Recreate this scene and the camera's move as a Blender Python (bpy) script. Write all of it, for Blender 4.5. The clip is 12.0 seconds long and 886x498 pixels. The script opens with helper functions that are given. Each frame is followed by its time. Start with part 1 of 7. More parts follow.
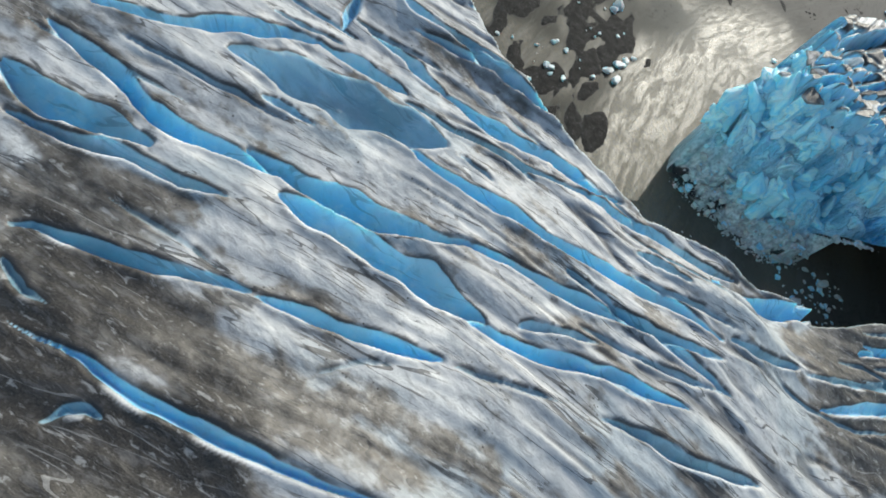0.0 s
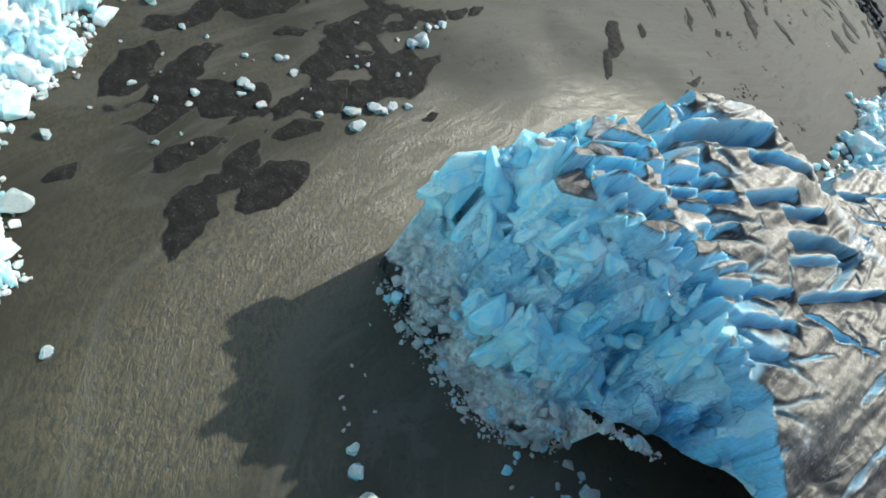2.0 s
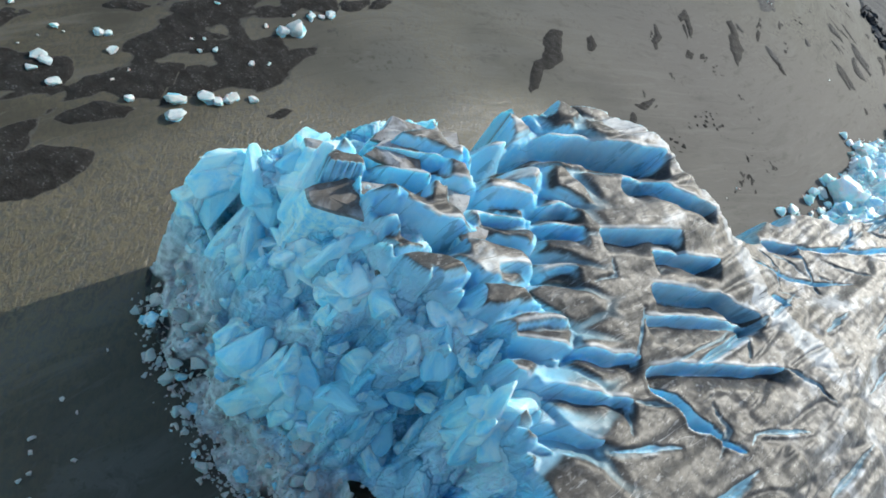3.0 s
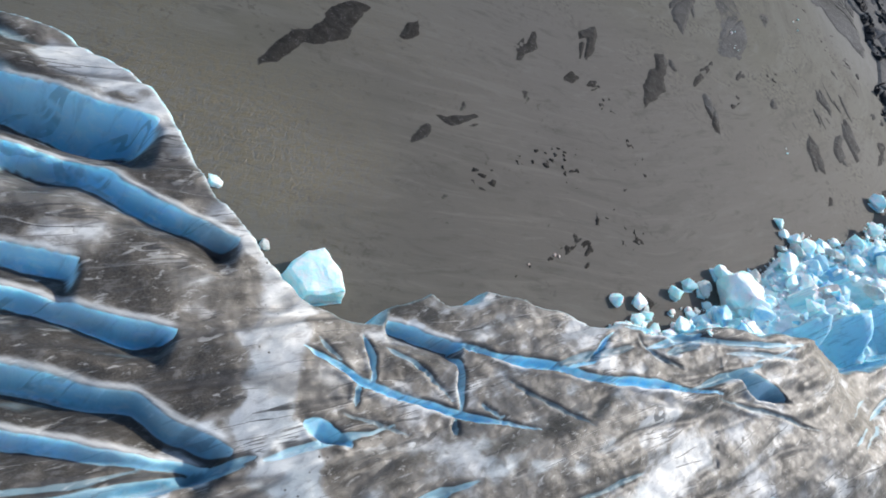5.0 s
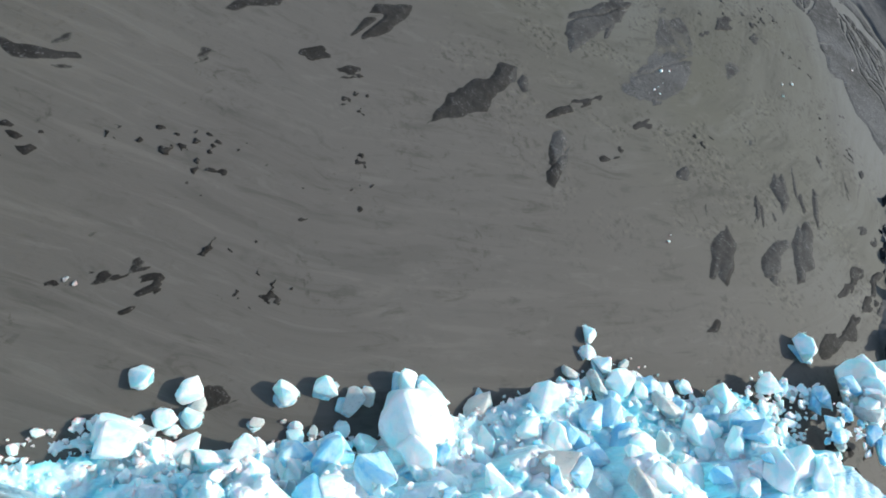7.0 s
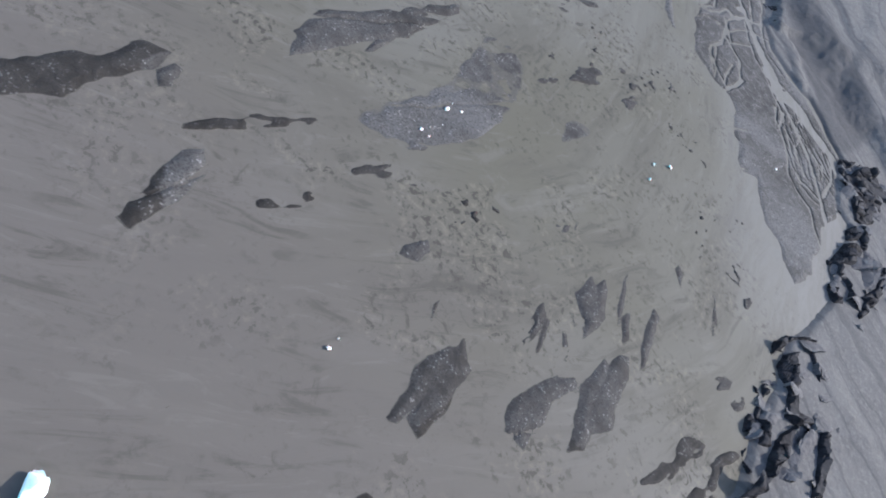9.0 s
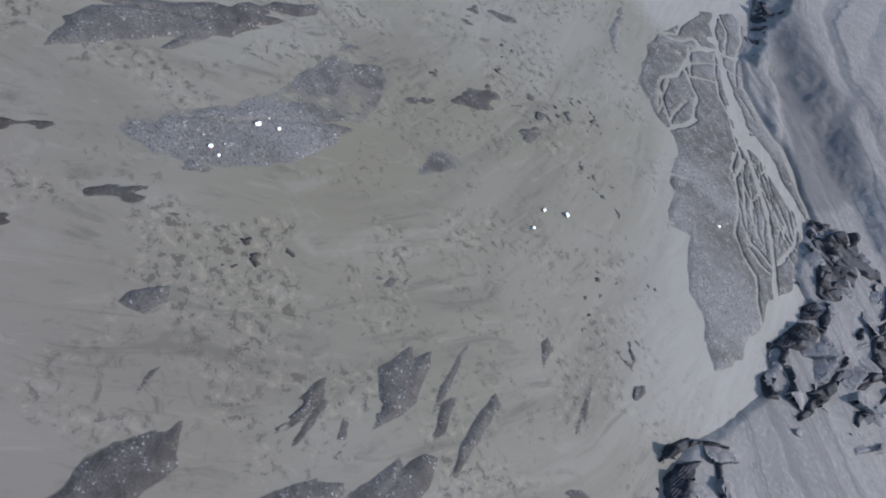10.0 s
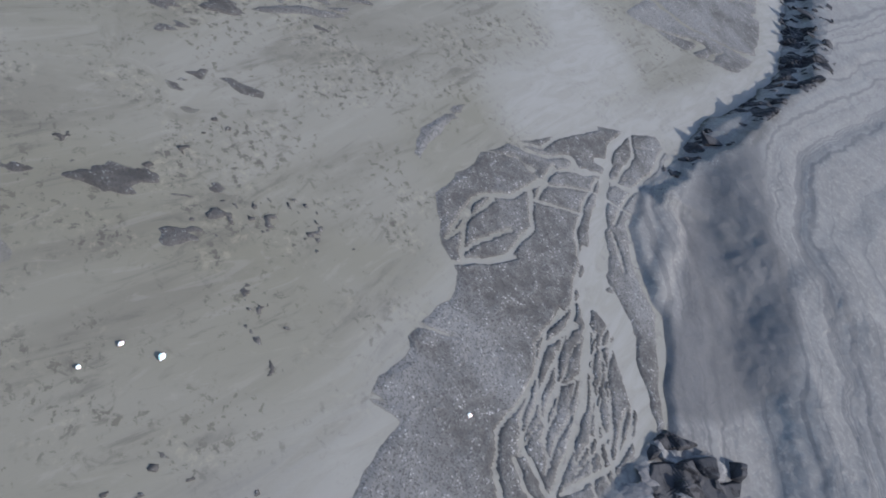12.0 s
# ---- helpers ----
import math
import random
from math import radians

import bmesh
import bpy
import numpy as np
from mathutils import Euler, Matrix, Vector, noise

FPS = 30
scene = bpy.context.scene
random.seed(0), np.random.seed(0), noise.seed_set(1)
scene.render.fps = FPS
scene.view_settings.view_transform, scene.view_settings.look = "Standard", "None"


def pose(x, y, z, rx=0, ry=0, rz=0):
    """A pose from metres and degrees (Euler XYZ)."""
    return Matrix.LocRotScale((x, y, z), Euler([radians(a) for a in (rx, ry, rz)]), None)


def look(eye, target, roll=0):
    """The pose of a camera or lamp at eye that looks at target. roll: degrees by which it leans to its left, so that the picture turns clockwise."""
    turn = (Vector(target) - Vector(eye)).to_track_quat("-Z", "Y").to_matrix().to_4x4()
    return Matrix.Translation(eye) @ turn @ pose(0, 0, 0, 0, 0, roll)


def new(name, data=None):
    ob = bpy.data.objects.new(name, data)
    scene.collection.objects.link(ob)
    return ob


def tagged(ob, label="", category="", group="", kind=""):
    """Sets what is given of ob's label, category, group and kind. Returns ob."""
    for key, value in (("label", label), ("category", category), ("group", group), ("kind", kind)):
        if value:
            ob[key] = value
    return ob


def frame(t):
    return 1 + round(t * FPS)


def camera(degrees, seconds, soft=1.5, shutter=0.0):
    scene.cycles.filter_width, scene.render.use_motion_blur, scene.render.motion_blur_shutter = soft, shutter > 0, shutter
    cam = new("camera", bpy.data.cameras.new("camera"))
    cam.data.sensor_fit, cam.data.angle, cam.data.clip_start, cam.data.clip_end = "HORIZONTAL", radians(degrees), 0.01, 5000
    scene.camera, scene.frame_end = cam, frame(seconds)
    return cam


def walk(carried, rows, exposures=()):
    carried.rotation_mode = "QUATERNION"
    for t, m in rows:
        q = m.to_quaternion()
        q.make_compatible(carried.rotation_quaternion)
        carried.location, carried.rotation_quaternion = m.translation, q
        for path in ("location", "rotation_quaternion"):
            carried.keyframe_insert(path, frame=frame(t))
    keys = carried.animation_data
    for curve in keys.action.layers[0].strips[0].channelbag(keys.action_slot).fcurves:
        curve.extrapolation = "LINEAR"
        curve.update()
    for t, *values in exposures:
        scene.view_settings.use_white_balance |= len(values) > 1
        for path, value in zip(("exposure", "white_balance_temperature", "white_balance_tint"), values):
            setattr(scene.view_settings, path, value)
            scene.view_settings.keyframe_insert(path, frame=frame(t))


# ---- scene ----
# The camera: a drone that flies level over the glacier's edge and on over the mudflat.
cam = camera(71.0, 12.0, soft=1.8)
PATH = [
    (0, (0.022, -0.446, 75.096), (0.85, 0.36, 73.464), 36.8),
    (0.5, (15.414, 0.882, 72.148), (16.255, 1.785, 70.574), 34.7),
    (1, (33.084, 3.294, 68.306), (33.899, 4.271, 66.763), 34.9),
    (1.5, (51.158, 7.507, 64.643), (51.942, 8.53, 63.113), 36.9),
    (2, (67.332, 11.752, 62.561), (68.075, 12.806, 61.033), 39.0),
    (2.5, (81.965, 15.907, 61.702), (82.657, 16.99, 60.169), 39.7),
    (3, (96.126, 19.708, 62.952), (96.743, 20.813, 61.403), 39.4),
    (3.5, (111.486, 23.56, 66.037), (112.013, 24.677, 64.464), 38.4),
    (5.3, (158.157, 50.274, 57.23), (158.53, 51.469, 55.67), 43.1),
    (5.5, (163.881, 54.09, 56.642), (164.218, 55.29, 55.078), 42.7),
    (6, (177.061, 63.652, 55.66), (177.306, 64.862, 54.086), 42.0),
    (6.5, (188.36, 73.93, 55.683), (188.534, 75.119, 54.085), 43.4),
    (7, (199.12, 84.493, 54.967), (199.213, 85.662, 53.347), 44.8),
    (7.2, (202.934, 88.597, 54.511), (202.999, 89.762, 52.887), 44.9),
    (8.8, (226.489, 122.611, 48.394), (226.36, 123.863, 46.839), 44.5),
    (9, (229.05, 127.228, 48.085), (228.894, 128.478, 46.532), 44.8),
    (9.5, (234.542, 139.946, 47.791), (234.317, 141.179, 46.232), 44.4),
    (10, (239.359, 152.15, 47.97), (239.062, 153.354, 46.401), 44.1),
    (10.5, (243.291, 164.515, 48.334), (242.917, 165.683, 46.755), 43.8),
    (11, (246.357, 177.338, 48.032), (245.899, 178.471, 46.449), 43.4),
    (11.5, (249.187, 189.864, 48.45), (248.601, 190.949, 46.875), 40.4),
    (12, (252.901, 200.94, 48.869), (252.147, 201.98, 47.336), 36.3),
]
EXPOSURES = [(0.0, 0.16, 6700, 4), (1.0, 0.26, 6750, 3), (2.0, 0.38, 6700, 1), (3.5, 0.51, 6500, 7), (5.5, 0.46, 6600, 10), (6.5, 0.62, 6600, 5), (7.2, 0.67, 6600, 4), (9.0, 1.31, 6300, 13), (12.0, 1.5, 6350, 12)]
walk(cam, [(t, look(eye, target, roll)) for t, eye, target, roll in PATH], EXPOSURES)

# ---- light: low clear sun over the far shore, and the sky ----
SUN_AZ, SUN_EL = 38.0, 33.0
world = bpy.data.worlds.new("sky")
scene.world = world
world.use_nodes = True
wn = world.node_tree
sky = wn.nodes.new("ShaderNodeTexSky")
sky.sky_type = "NISHITA"
sky.sun_disc = False
sky.sun_elevation = radians(SUN_EL)
sky.sun_rotation = radians(90 - SUN_AZ)
wn.links.new(sky.outputs[0], wn.nodes["Background"].inputs[0])
wn.nodes["Background"].inputs[1].default_value = 0.15
sun = new("sun", bpy.data.lights.new("sun", "SUN"))
sun.data.energy = 2.9
sun.data.angle = radians(0.6)
sun.data.color = (1.0, 0.96, 0.90)
sun_way = Vector((math.cos(radians(SUN_EL)) * math.cos(radians(SUN_AZ)), math.cos(radians(SUN_EL)) * math.sin(radians(SUN_AZ)), math.sin(radians(SUN_EL))))
sun.matrix_world = look(sun_way * 300, (0, 0, 0))


# ---- noise and plan helpers ----
def rnd(i, j, seed):
    """A fixed random number from 0 to 1 for each lattice point."""
    h = (i.astype(np.int64) * 374761393 + j.astype(np.int64) * 668265263 + seed * 974634777) & 0x7FFFFFFF
    h = ((h ^ (h >> 13)) * 1274126177) & 0x7FFFFFFF
    h = ((h ^ (h >> 16)) * 1103515245) & 0x7FFFFFFF
    return (h & 0xFFFF) / 65535.0


def vnoise(x, y, seed):
    i, j = np.floor(x), np.floor(y)
    u, v = x - i, y - j
    u, v = u * u * (3 - 2 * u), v * v * (3 - 2 * v)
    a, b, c, d = rnd(i, j, seed), rnd(i + 1, j, seed), rnd(i, j + 1, seed), rnd(i + 1, j + 1, seed)
    return (a * (1 - u) + b * u) * (1 - v) + (c * (1 - u) + d * u) * v


def fbm(x, y, size, octaves, seed):
    """Noise from about -1 to 1 with features of that size in metres."""
    total, amp, norm = 0.0, 1.0, 0.0
    for k in range(octaves):
        total = total + amp * (vnoise(x / size, y / size, seed + 17 * k) * 2 - 1)
        norm += amp
        amp, size = amp * 0.5, size * 0.5
    return total / norm


def cells(x, y, size, seed):
    """Crushed-ice cells: the nearest and second nearest seed's distance, a random number of the cell, and the offset from its seed."""
    gx, gy = np.floor(x / size), np.floor(y / size)
    f1, f2 = np.full(x.shape, 9e9), np.full(x.shape, 9e9)
    rid, ox, oy = np.zeros(x.shape), np.zeros(x.shape), np.zeros(x.shape)
    for di in (-1, 0, 1):
        for dj in (-1, 0, 1):
            i, j = gx + di, gy + dj
            dx = x - (i + rnd(i, j, seed)) * size
            dy = y - (j + rnd(i, j, seed + 5)) * size
            d = np.hypot(dx, dy)
            near = d < f1
            f2 = np.where(near, f1, np.minimum(f2, d))
            f1 = np.where(near, d, f1)
            rid = np.where(near, rnd(i, j, seed + 9), rid)
            ox, oy = np.where(near, dx, ox), np.where(near, dy, oy)
    return f1, f2, rid, ox, oy


def near_line(x, y, pts, sided=False):
    """The distance to a line of points, and how far along it (0 to 1) the nearest point lies."""
    pts = np.array(pts, float)
    lens = np.hypot(*np.diff(pts, axis=0).T)
    start, best, along, left = 0.0, np.full(x.shape, 9e9), np.zeros(x.shape), np.zeros(x.shape)
    for (ax, ay), (bx, by), n in zip(pts[:-1], pts[1:], lens):
        t = np.clip(((x - ax) * (bx - ax) + (y - ay) * (by - ay)) / (n * n + 1e-9), 0, 1)
        d = np.hypot(x - ax - t * (bx - ax), y - ay - t * (by - ay))
        along = np.where(d < best, (start + t * n) / lens.sum(), along)
        left = np.where(d < best, (bx - ax) * (y - ay) - (by - ay) * (x - ax), left)
        best = np.minimum(best, d)
        start += n
    return (best, along, np.sign(left)) if sided else (best, along)


def inside(x, y, pts):
    into = np.zeros(x.shape, bool)
    for (ax, ay), (bx, by) in zip(pts, pts[1:] + pts[:1]):
        if ay != by:
            into ^= ((ay > y) != (by > y)) & (x < (bx - ax) * (y - ay) / (by - ay) + ax)
    return into


def signed(x, y, pts):
    """The distance to a closed outline, positive inside."""
    d, _ = near_line(x, y, pts + pts[:1])
    return np.where(inside(x, y, pts), d, -d)


def smooth(lo, hi, v):
    t = np.clip((v - lo) / (hi - lo), 0, 1)
    return t * t * (3 - 2 * t)


def sheet(name, xs, ys, z, keep, material, attributes=()):
    """A mesh over a grid of places, of the squares that keep names, with float attributes at the points."""
    ny, nx = z.shape
    idx = np.arange(nx * ny).reshape(ny, nx)
    q = np.stack([idx[:-1, :-1], idx[:-1, 1:], idx[1:, 1:], idx[1:, :-1]], -1)[keep]
    used = np.unique(q)
    remap = np.zeros(nx * ny, np.int64)
    remap[used] = np.arange(len(used))
    gx, gy = np.meshgrid(xs, ys)
    co = np.stack([gx.ravel()[used], gy.ravel()[used], z.ravel()[used]], -1).astype(np.float32)
    q = remap[q].astype(np.int32)
    me = bpy.data.meshes.new(name)
    me.vertices.add(len(co))
    me.vertices.foreach_set("co", co.ravel())
    me.loops.add(q.size)
    me.loops.foreach_set("vertex_index", q.ravel())
    me.polygons.add(len(q))
    me.polygons.foreach_set("loop_start", np.arange(0, q.size, 4, dtype=np.int32))
    me.update(calc_edges=True)
    for key, values in attributes:
        at = me.attributes.new(key, "FLOAT", "POINT")
        at.data.foreach_set("value", values.ravel()[used].astype(np.float32))
    me.polygons.foreach_set("use_smooth", np.ones(len(q), bool))
    me.materials.append(material)
    return new(name, me)


# ---- materials ----
class Nodes:
    """A short way to write a node material."""

    def __init__(self, name):
        self.mat = bpy.data.materials.new(name)
        self.mat.use_nodes = True
        self.tree = self.mat.node_tree
        self.bsdf = self.tree.nodes["Principled BSDF"]

    def node(self, kind, **values):
        n = self.tree.nodes.new(kind)
        for key, value in values.items():
            self.put(n.inputs[key.replace("_", " ")], value)
        return n

    def put(self, socket, value):
        if isinstance(value, bpy.types.NodeSocket):
            self.tree.links.new(value, socket)
        elif isinstance(value, tuple) and len(value) == 3 and socket.type == "RGBA":
            socket.default_value = (*value, 1)
        else:
            socket.default_value = value

    def place(self, sx=1.0, sy=1.0, sz=1.0, local=False):
        co = self.tree.nodes.new("ShaderNodeTexCoord")
        mp = self.node("ShaderNodeMapping", Vector=co.outputs["Object"], Scale=(sx, sy, sz))
        return mp.outputs[0]

    def attr(self, name):
        n = self.tree.nodes.new("ShaderNodeAttribute")
        n.attribute_name = name
        return n.outputs["Fac"]

    def random(self):
        return self.tree.nodes.new("ShaderNodeObjectInfo").outputs["Random"]

    def noise(self, vector, scale, detail=4.0, rough=0.6, warp=0.0):
        return self.node("ShaderNodeTexNoise", Vector=vector, Scale=scale, Detail=detail, Roughness=rough, Distortion=warp).outputs["Fac"]

    def cell(self, vector, scale, feature="F1", out="Distance"):
        n = self.node("ShaderNodeTexVoronoi", Vector=vector, Scale=scale)
        n.feature = feature
        return n.outputs[out]

    def ramp(self, fac, lo, hi):
        n = self.node("ShaderNodeMapRange", Value=fac)
        n.interpolation_type = "SMOOTHSTEP"
        self.put(n.inputs["From Min"], lo)
        self.put(n.inputs["From Max"], hi)
        return n.outputs["Result"]

    def math(self, op, a, b=0.0):
        n = self.tree.nodes.new("ShaderNodeMath")
        n.operation = op
        n.use_clamp = op in ("MULTIPLY", "ADD", "SUBTRACT")
        self.put(n.inputs[0], a)
        self.put(n.inputs[1], b)
        return n.outputs[0]

    def mix(self, fac, a, b, blend="MIX"):
        n = self.tree.nodes.new("ShaderNodeMix")
        n.data_type, n.blend_type = "RGBA", blend
        self.put(n.inputs[0], fac)
        self.put(n.inputs[6], a)
        self.put(n.inputs[7], b)
        return n.outputs[2]

    def bump(self, height, strength, distance, normal=None):
        n = self.node("ShaderNodeBump", Height=height, Strength=strength, Distance=distance)
        if normal:
            self.put(n.inputs["Normal"], normal)
        return n.outputs[0]

    def done(self, color, rough, normal=None, spec=0.5, **more):
        self.put(self.bsdf.inputs["Base Color"], color)
        self.put(self.bsdf.inputs["Roughness"], rough)
        self.put(self.bsdf.inputs["Specular IOR Level"], spec)
        if normal:
            self.put(self.bsdf.inputs["Normal"], normal)
        for key, value in more.items():
            self.put(self.bsdf.inputs[key.replace("_", " ")], value)
        return self.mat


def glacier_ice():
    n = Nodes("glacier_ice")
    at = n.place()
    comb = n.node("ShaderNodeCombineXYZ", X=n.attr("along"), Y=n.attr("across"), Z=0.0).outputs[0]
    stretch = n.node("ShaderNodeMapping", Vector=comb, Scale=(0.36, 1.0, 1.0)).outputs[0]
    streak = n.noise(stretch, 0.34, 3, 0.5, 0.9)
    long = n.node("ShaderNodeMapping", Vector=comb, Scale=(0.13, 1.0, 1.0)).outputs[0]
    lines = n.noise(long, 0.55, 3, 0.5, 0.5)
    seams = n.noise(long, 0.28, 3, 0.5, 0.6)
    patch = n.noise(n.node("ShaderNodeMapping", Vector=comb, Scale=(0.62, 1.0, 1.0)).outputs[0], 0.20, 3, 0.5, 0.8)
    patch = n.math("ADD", n.math("MULTIPLY", patch, 0.6), n.math("MULTIPLY", n.noise(at, 0.24, 3, 0.5, 0.6), 0.6))
    patch = n.math("SUBTRACT", patch, 0.1)
    broad = n.noise(at, 0.075, 3, 0.5, 0.4)
    fine = n.noise(at, 1.3, 4, 0.55, 0.3)
    grains = n.noise(at, 8.0, 3, 0.6)

    def contour(field, level, width):
        """Lines along which a field crosses a level."""
        c = n.tree.nodes.new("ShaderNodeMath")
        c.operation = "COMPARE"
        n.put(c.inputs[0], field)
        c.inputs[1].default_value = level
        c.inputs[2].default_value = width
        return c.outputs[0]

    # Dirt: windblown patches, bands along the flow, thin lines in old cracks, and pits.
    dirt = n.math("ADD", n.math("MULTIPLY", streak, 0.30), n.math("MULTIPLY", patch, 0.50))
    dirt = n.math("ADD", dirt, n.math("MULTIPLY", broad, 0.20))
    dirt = n.math("ADD", dirt, n.math("MULTIPLY", n.math("SUBTRACT", fine, 0.45), 0.10))
    dirt = n.math("ADD", dirt, n.attr("dirt"))
    dirt = n.math("SUBTRACT", n.math("MULTIPLY", dirt, 1.35), 0.185)
    pits = n.math("MULTIPLY", n.ramp(n.cell(at, 1.7), 0.16, 0.10), n.ramp(patch, 0.52, 0.58))
    bare = n.mix(n.ramp(patch, 0.36, 0.62), (0.47, 0.475, 0.475), (0.33, 0.35, 0.365))
    bare = n.mix(n.math("MULTIPLY", n.ramp(fine, 0.45, 0.7), 0.35), bare, (0.27, 0.285, 0.295))
    bare = n.mix(n.ramp(streak, 0.47, 0.36), bare, (0.62, 0.615, 0.59))
    bare = n.mix(n.math("MULTIPLY", n.ramp(broad, 0.50, 0.62), 0.45), bare, (0.30, 0.37, 0.40))
    grey = n.mix(n.ramp(fine, 0.3, 0.7), (0.20, 0.182, 0.158), (0.125, 0.112, 0.096))
    black = n.mix(n.ramp(grains, 0.3, 0.7), (0.030, 0.026, 0.021), (0.058, 0.050, 0.041))
    top = n.mix(n.ramp(dirt, 0.47, 0.585), bare, grey)
    top = n.mix(n.ramp(dirt, 0.56, 0.70), top, black)
    worn = n.ramp(n.noise(at, 0.33, 3, 0.55), 0.40, 0.56)
    top = n.mix(n.math("MULTIPLY", contour(seams, 0.44, 0.004), n.math("MULTIPLY", worn, 0.25)), top, (0.62, 0.62, 0.60))
    top = n.mix(n.math("MULTIPLY", contour(lines, 0.49, 0.010), n.math("MULTIPLY", worn, 0.75)), top, (0.045, 0.042, 0.040))
    top = n.mix(n.math("MULTIPLY", contour(seams, 0.455, 0.006), n.math("MULTIPLY", worn, 0.8)), top, (0.04, 0.038, 0.037))
    top = n.mix(pits, top, (0.05, 0.045, 0.04))
    weather = n.noise(n.node("ShaderNodeMapping", Vector=comb, Scale=(0.45, 1.0, 1.0)).outputs[0], 1.9, 5, 0.68, 0.5)
    top = n.mix(n.math("MULTIPLY", n.ramp(weather, 0.50, 0.66), 0.45), top, (0.16, 0.155, 0.15))
    top = n.mix(n.math("MULTIPLY", n.ramp(weather, 0.44, 0.32), 0.35), top, (0.66, 0.66, 0.64))
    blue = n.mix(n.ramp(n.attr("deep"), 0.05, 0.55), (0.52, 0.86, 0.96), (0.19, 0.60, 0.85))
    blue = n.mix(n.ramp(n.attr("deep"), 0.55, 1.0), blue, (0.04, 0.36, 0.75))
    blue = n.mix(n.math("MULTIPLY", n.ramp(fine, 0.48, 0.7), 0.4), blue, (0.60, 0.80, 0.86))
    blue = n.mix(n.math("MULTIPLY", n.ramp(patch, 0.42, 0.62), 0.5), blue, (0.42, 0.57, 0.64))
    blue = n.mix(n.math("MULTIPLY", n.ramp(weather, 0.52, 0.68), 0.35), blue, (0.20, 0.38, 0.50))
    blue = n.mix(n.math("MULTIPLY", n.ramp(broad, 0.46, 0.60), 0.45), blue, (0.30, 0.55, 0.68))
    blue = n.mix(n.math("MULTIPLY", contour(lines, 0.52, 0.010), n.math("MULTIPLY", worn, 0.4)), blue, (0.07, 0.16, 0.22))
    gape = n.attr("rift")
    # Rims: a painted highlight on one side, a dark line on the other.
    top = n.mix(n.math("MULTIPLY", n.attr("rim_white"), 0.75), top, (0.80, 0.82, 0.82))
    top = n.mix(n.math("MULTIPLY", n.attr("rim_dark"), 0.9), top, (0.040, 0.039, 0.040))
    inside_rift = n.math("MULTIPLY", n.ramp(gape, -0.05, 0.06), n.attr("rift_tint"))
    swirl = n.node("ShaderNodeTexNoise", Vector=at, Scale=0.35, Detail=3.0)
    bent = n.tree.nodes.new("ShaderNodeVectorMath")
    bent.operation = "MULTIPLY_ADD"
    n.put(bent.inputs[0], swirl.outputs["Color"])
    bent.inputs[1].default_value = (2.6, 2.6, 2.6)
    n.put(bent.inputs[2], n.place(1.0, 1.0, 0.62))
    chunk = n.cell(bent.outputs[0], 0.27, "DISTANCE_TO_EDGE")
    chip = n.cell(bent.outputs[0], 1.1, "DISTANCE_TO_EDGE")
    shade = n.node("ShaderNodeSeparateColor", Color=n.cell(bent.outputs[0], 0.27, "F1", "Color")).outputs[0]
    broken = n.attr("face")
    blue = n.mix(n.math("MULTIPLY", n.math("MULTIPLY", broken, n.ramp(shade, 0.55, 0.95)), 0.5), blue, (0.24, 0.72, 0.96))
    blue = n.mix(n.math("MULTIPLY", n.math("MULTIPLY", broken, n.ramp(shade, 0.50, 0.05)), 0.6), blue, (0.74, 0.95, 0.98))
    # Seams and gaps between blocks: their shade is painted as dark lines.
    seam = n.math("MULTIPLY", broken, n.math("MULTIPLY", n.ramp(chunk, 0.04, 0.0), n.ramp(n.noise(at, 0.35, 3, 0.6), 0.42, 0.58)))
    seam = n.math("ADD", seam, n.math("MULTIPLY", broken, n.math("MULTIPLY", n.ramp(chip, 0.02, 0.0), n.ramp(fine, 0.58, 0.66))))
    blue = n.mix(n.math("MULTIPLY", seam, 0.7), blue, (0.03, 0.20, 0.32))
    relief = n.math("ADD", n.math("MULTIPLY", n.ramp(chunk, 0.0, 0.28), 0.7), n.math("MULTIPLY", n.ramp(chip, 0.0, 0.2), 0.3))
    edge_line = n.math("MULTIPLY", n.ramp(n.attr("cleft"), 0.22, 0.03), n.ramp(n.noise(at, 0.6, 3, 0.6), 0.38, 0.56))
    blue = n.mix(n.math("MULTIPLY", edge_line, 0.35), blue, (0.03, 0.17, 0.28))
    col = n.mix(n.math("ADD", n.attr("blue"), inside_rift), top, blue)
    tone = n.math("ADD", n.math("MULTIPLY", n.attr("deep"), 0.9), n.math("MULTIPLY", n.noise(at, 0.35, 5, 0.6), 0.4))
    crushed = n.mix(n.ramp(tone, 0.22, 0.85), (0.94, 0.985, 0.985), (0.30, 0.84, 0.95))
    crushed = n.mix(n.math("MULTIPLY", n.ramp(fine, 0.58, 0.70), 0.25), crushed, (0.50, 0.52, 0.52))
    crushed = n.mix(n.math("MULTIPLY", n.ramp(shade, 0.6, 1.0), 0.45), crushed, (0.30, 0.84, 0.95))
    # The crushed ice gets painted gap shade as well.
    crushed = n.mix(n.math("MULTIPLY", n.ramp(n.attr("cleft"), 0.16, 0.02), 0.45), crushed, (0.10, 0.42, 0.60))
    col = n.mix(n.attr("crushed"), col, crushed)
    silt = n.mix(n.ramp(fine, 0.35, 0.65), (0.36, 0.36, 0.36), (0.70, 0.70, 0.70))
    col = n.mix(n.attr("silt"), col, silt)
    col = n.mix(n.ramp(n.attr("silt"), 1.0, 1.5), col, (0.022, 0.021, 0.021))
    nrm = n.bump(fine, 0.18, 0.2)
    nrm = n.bump(streak, 0.3, 0.5, nrm)
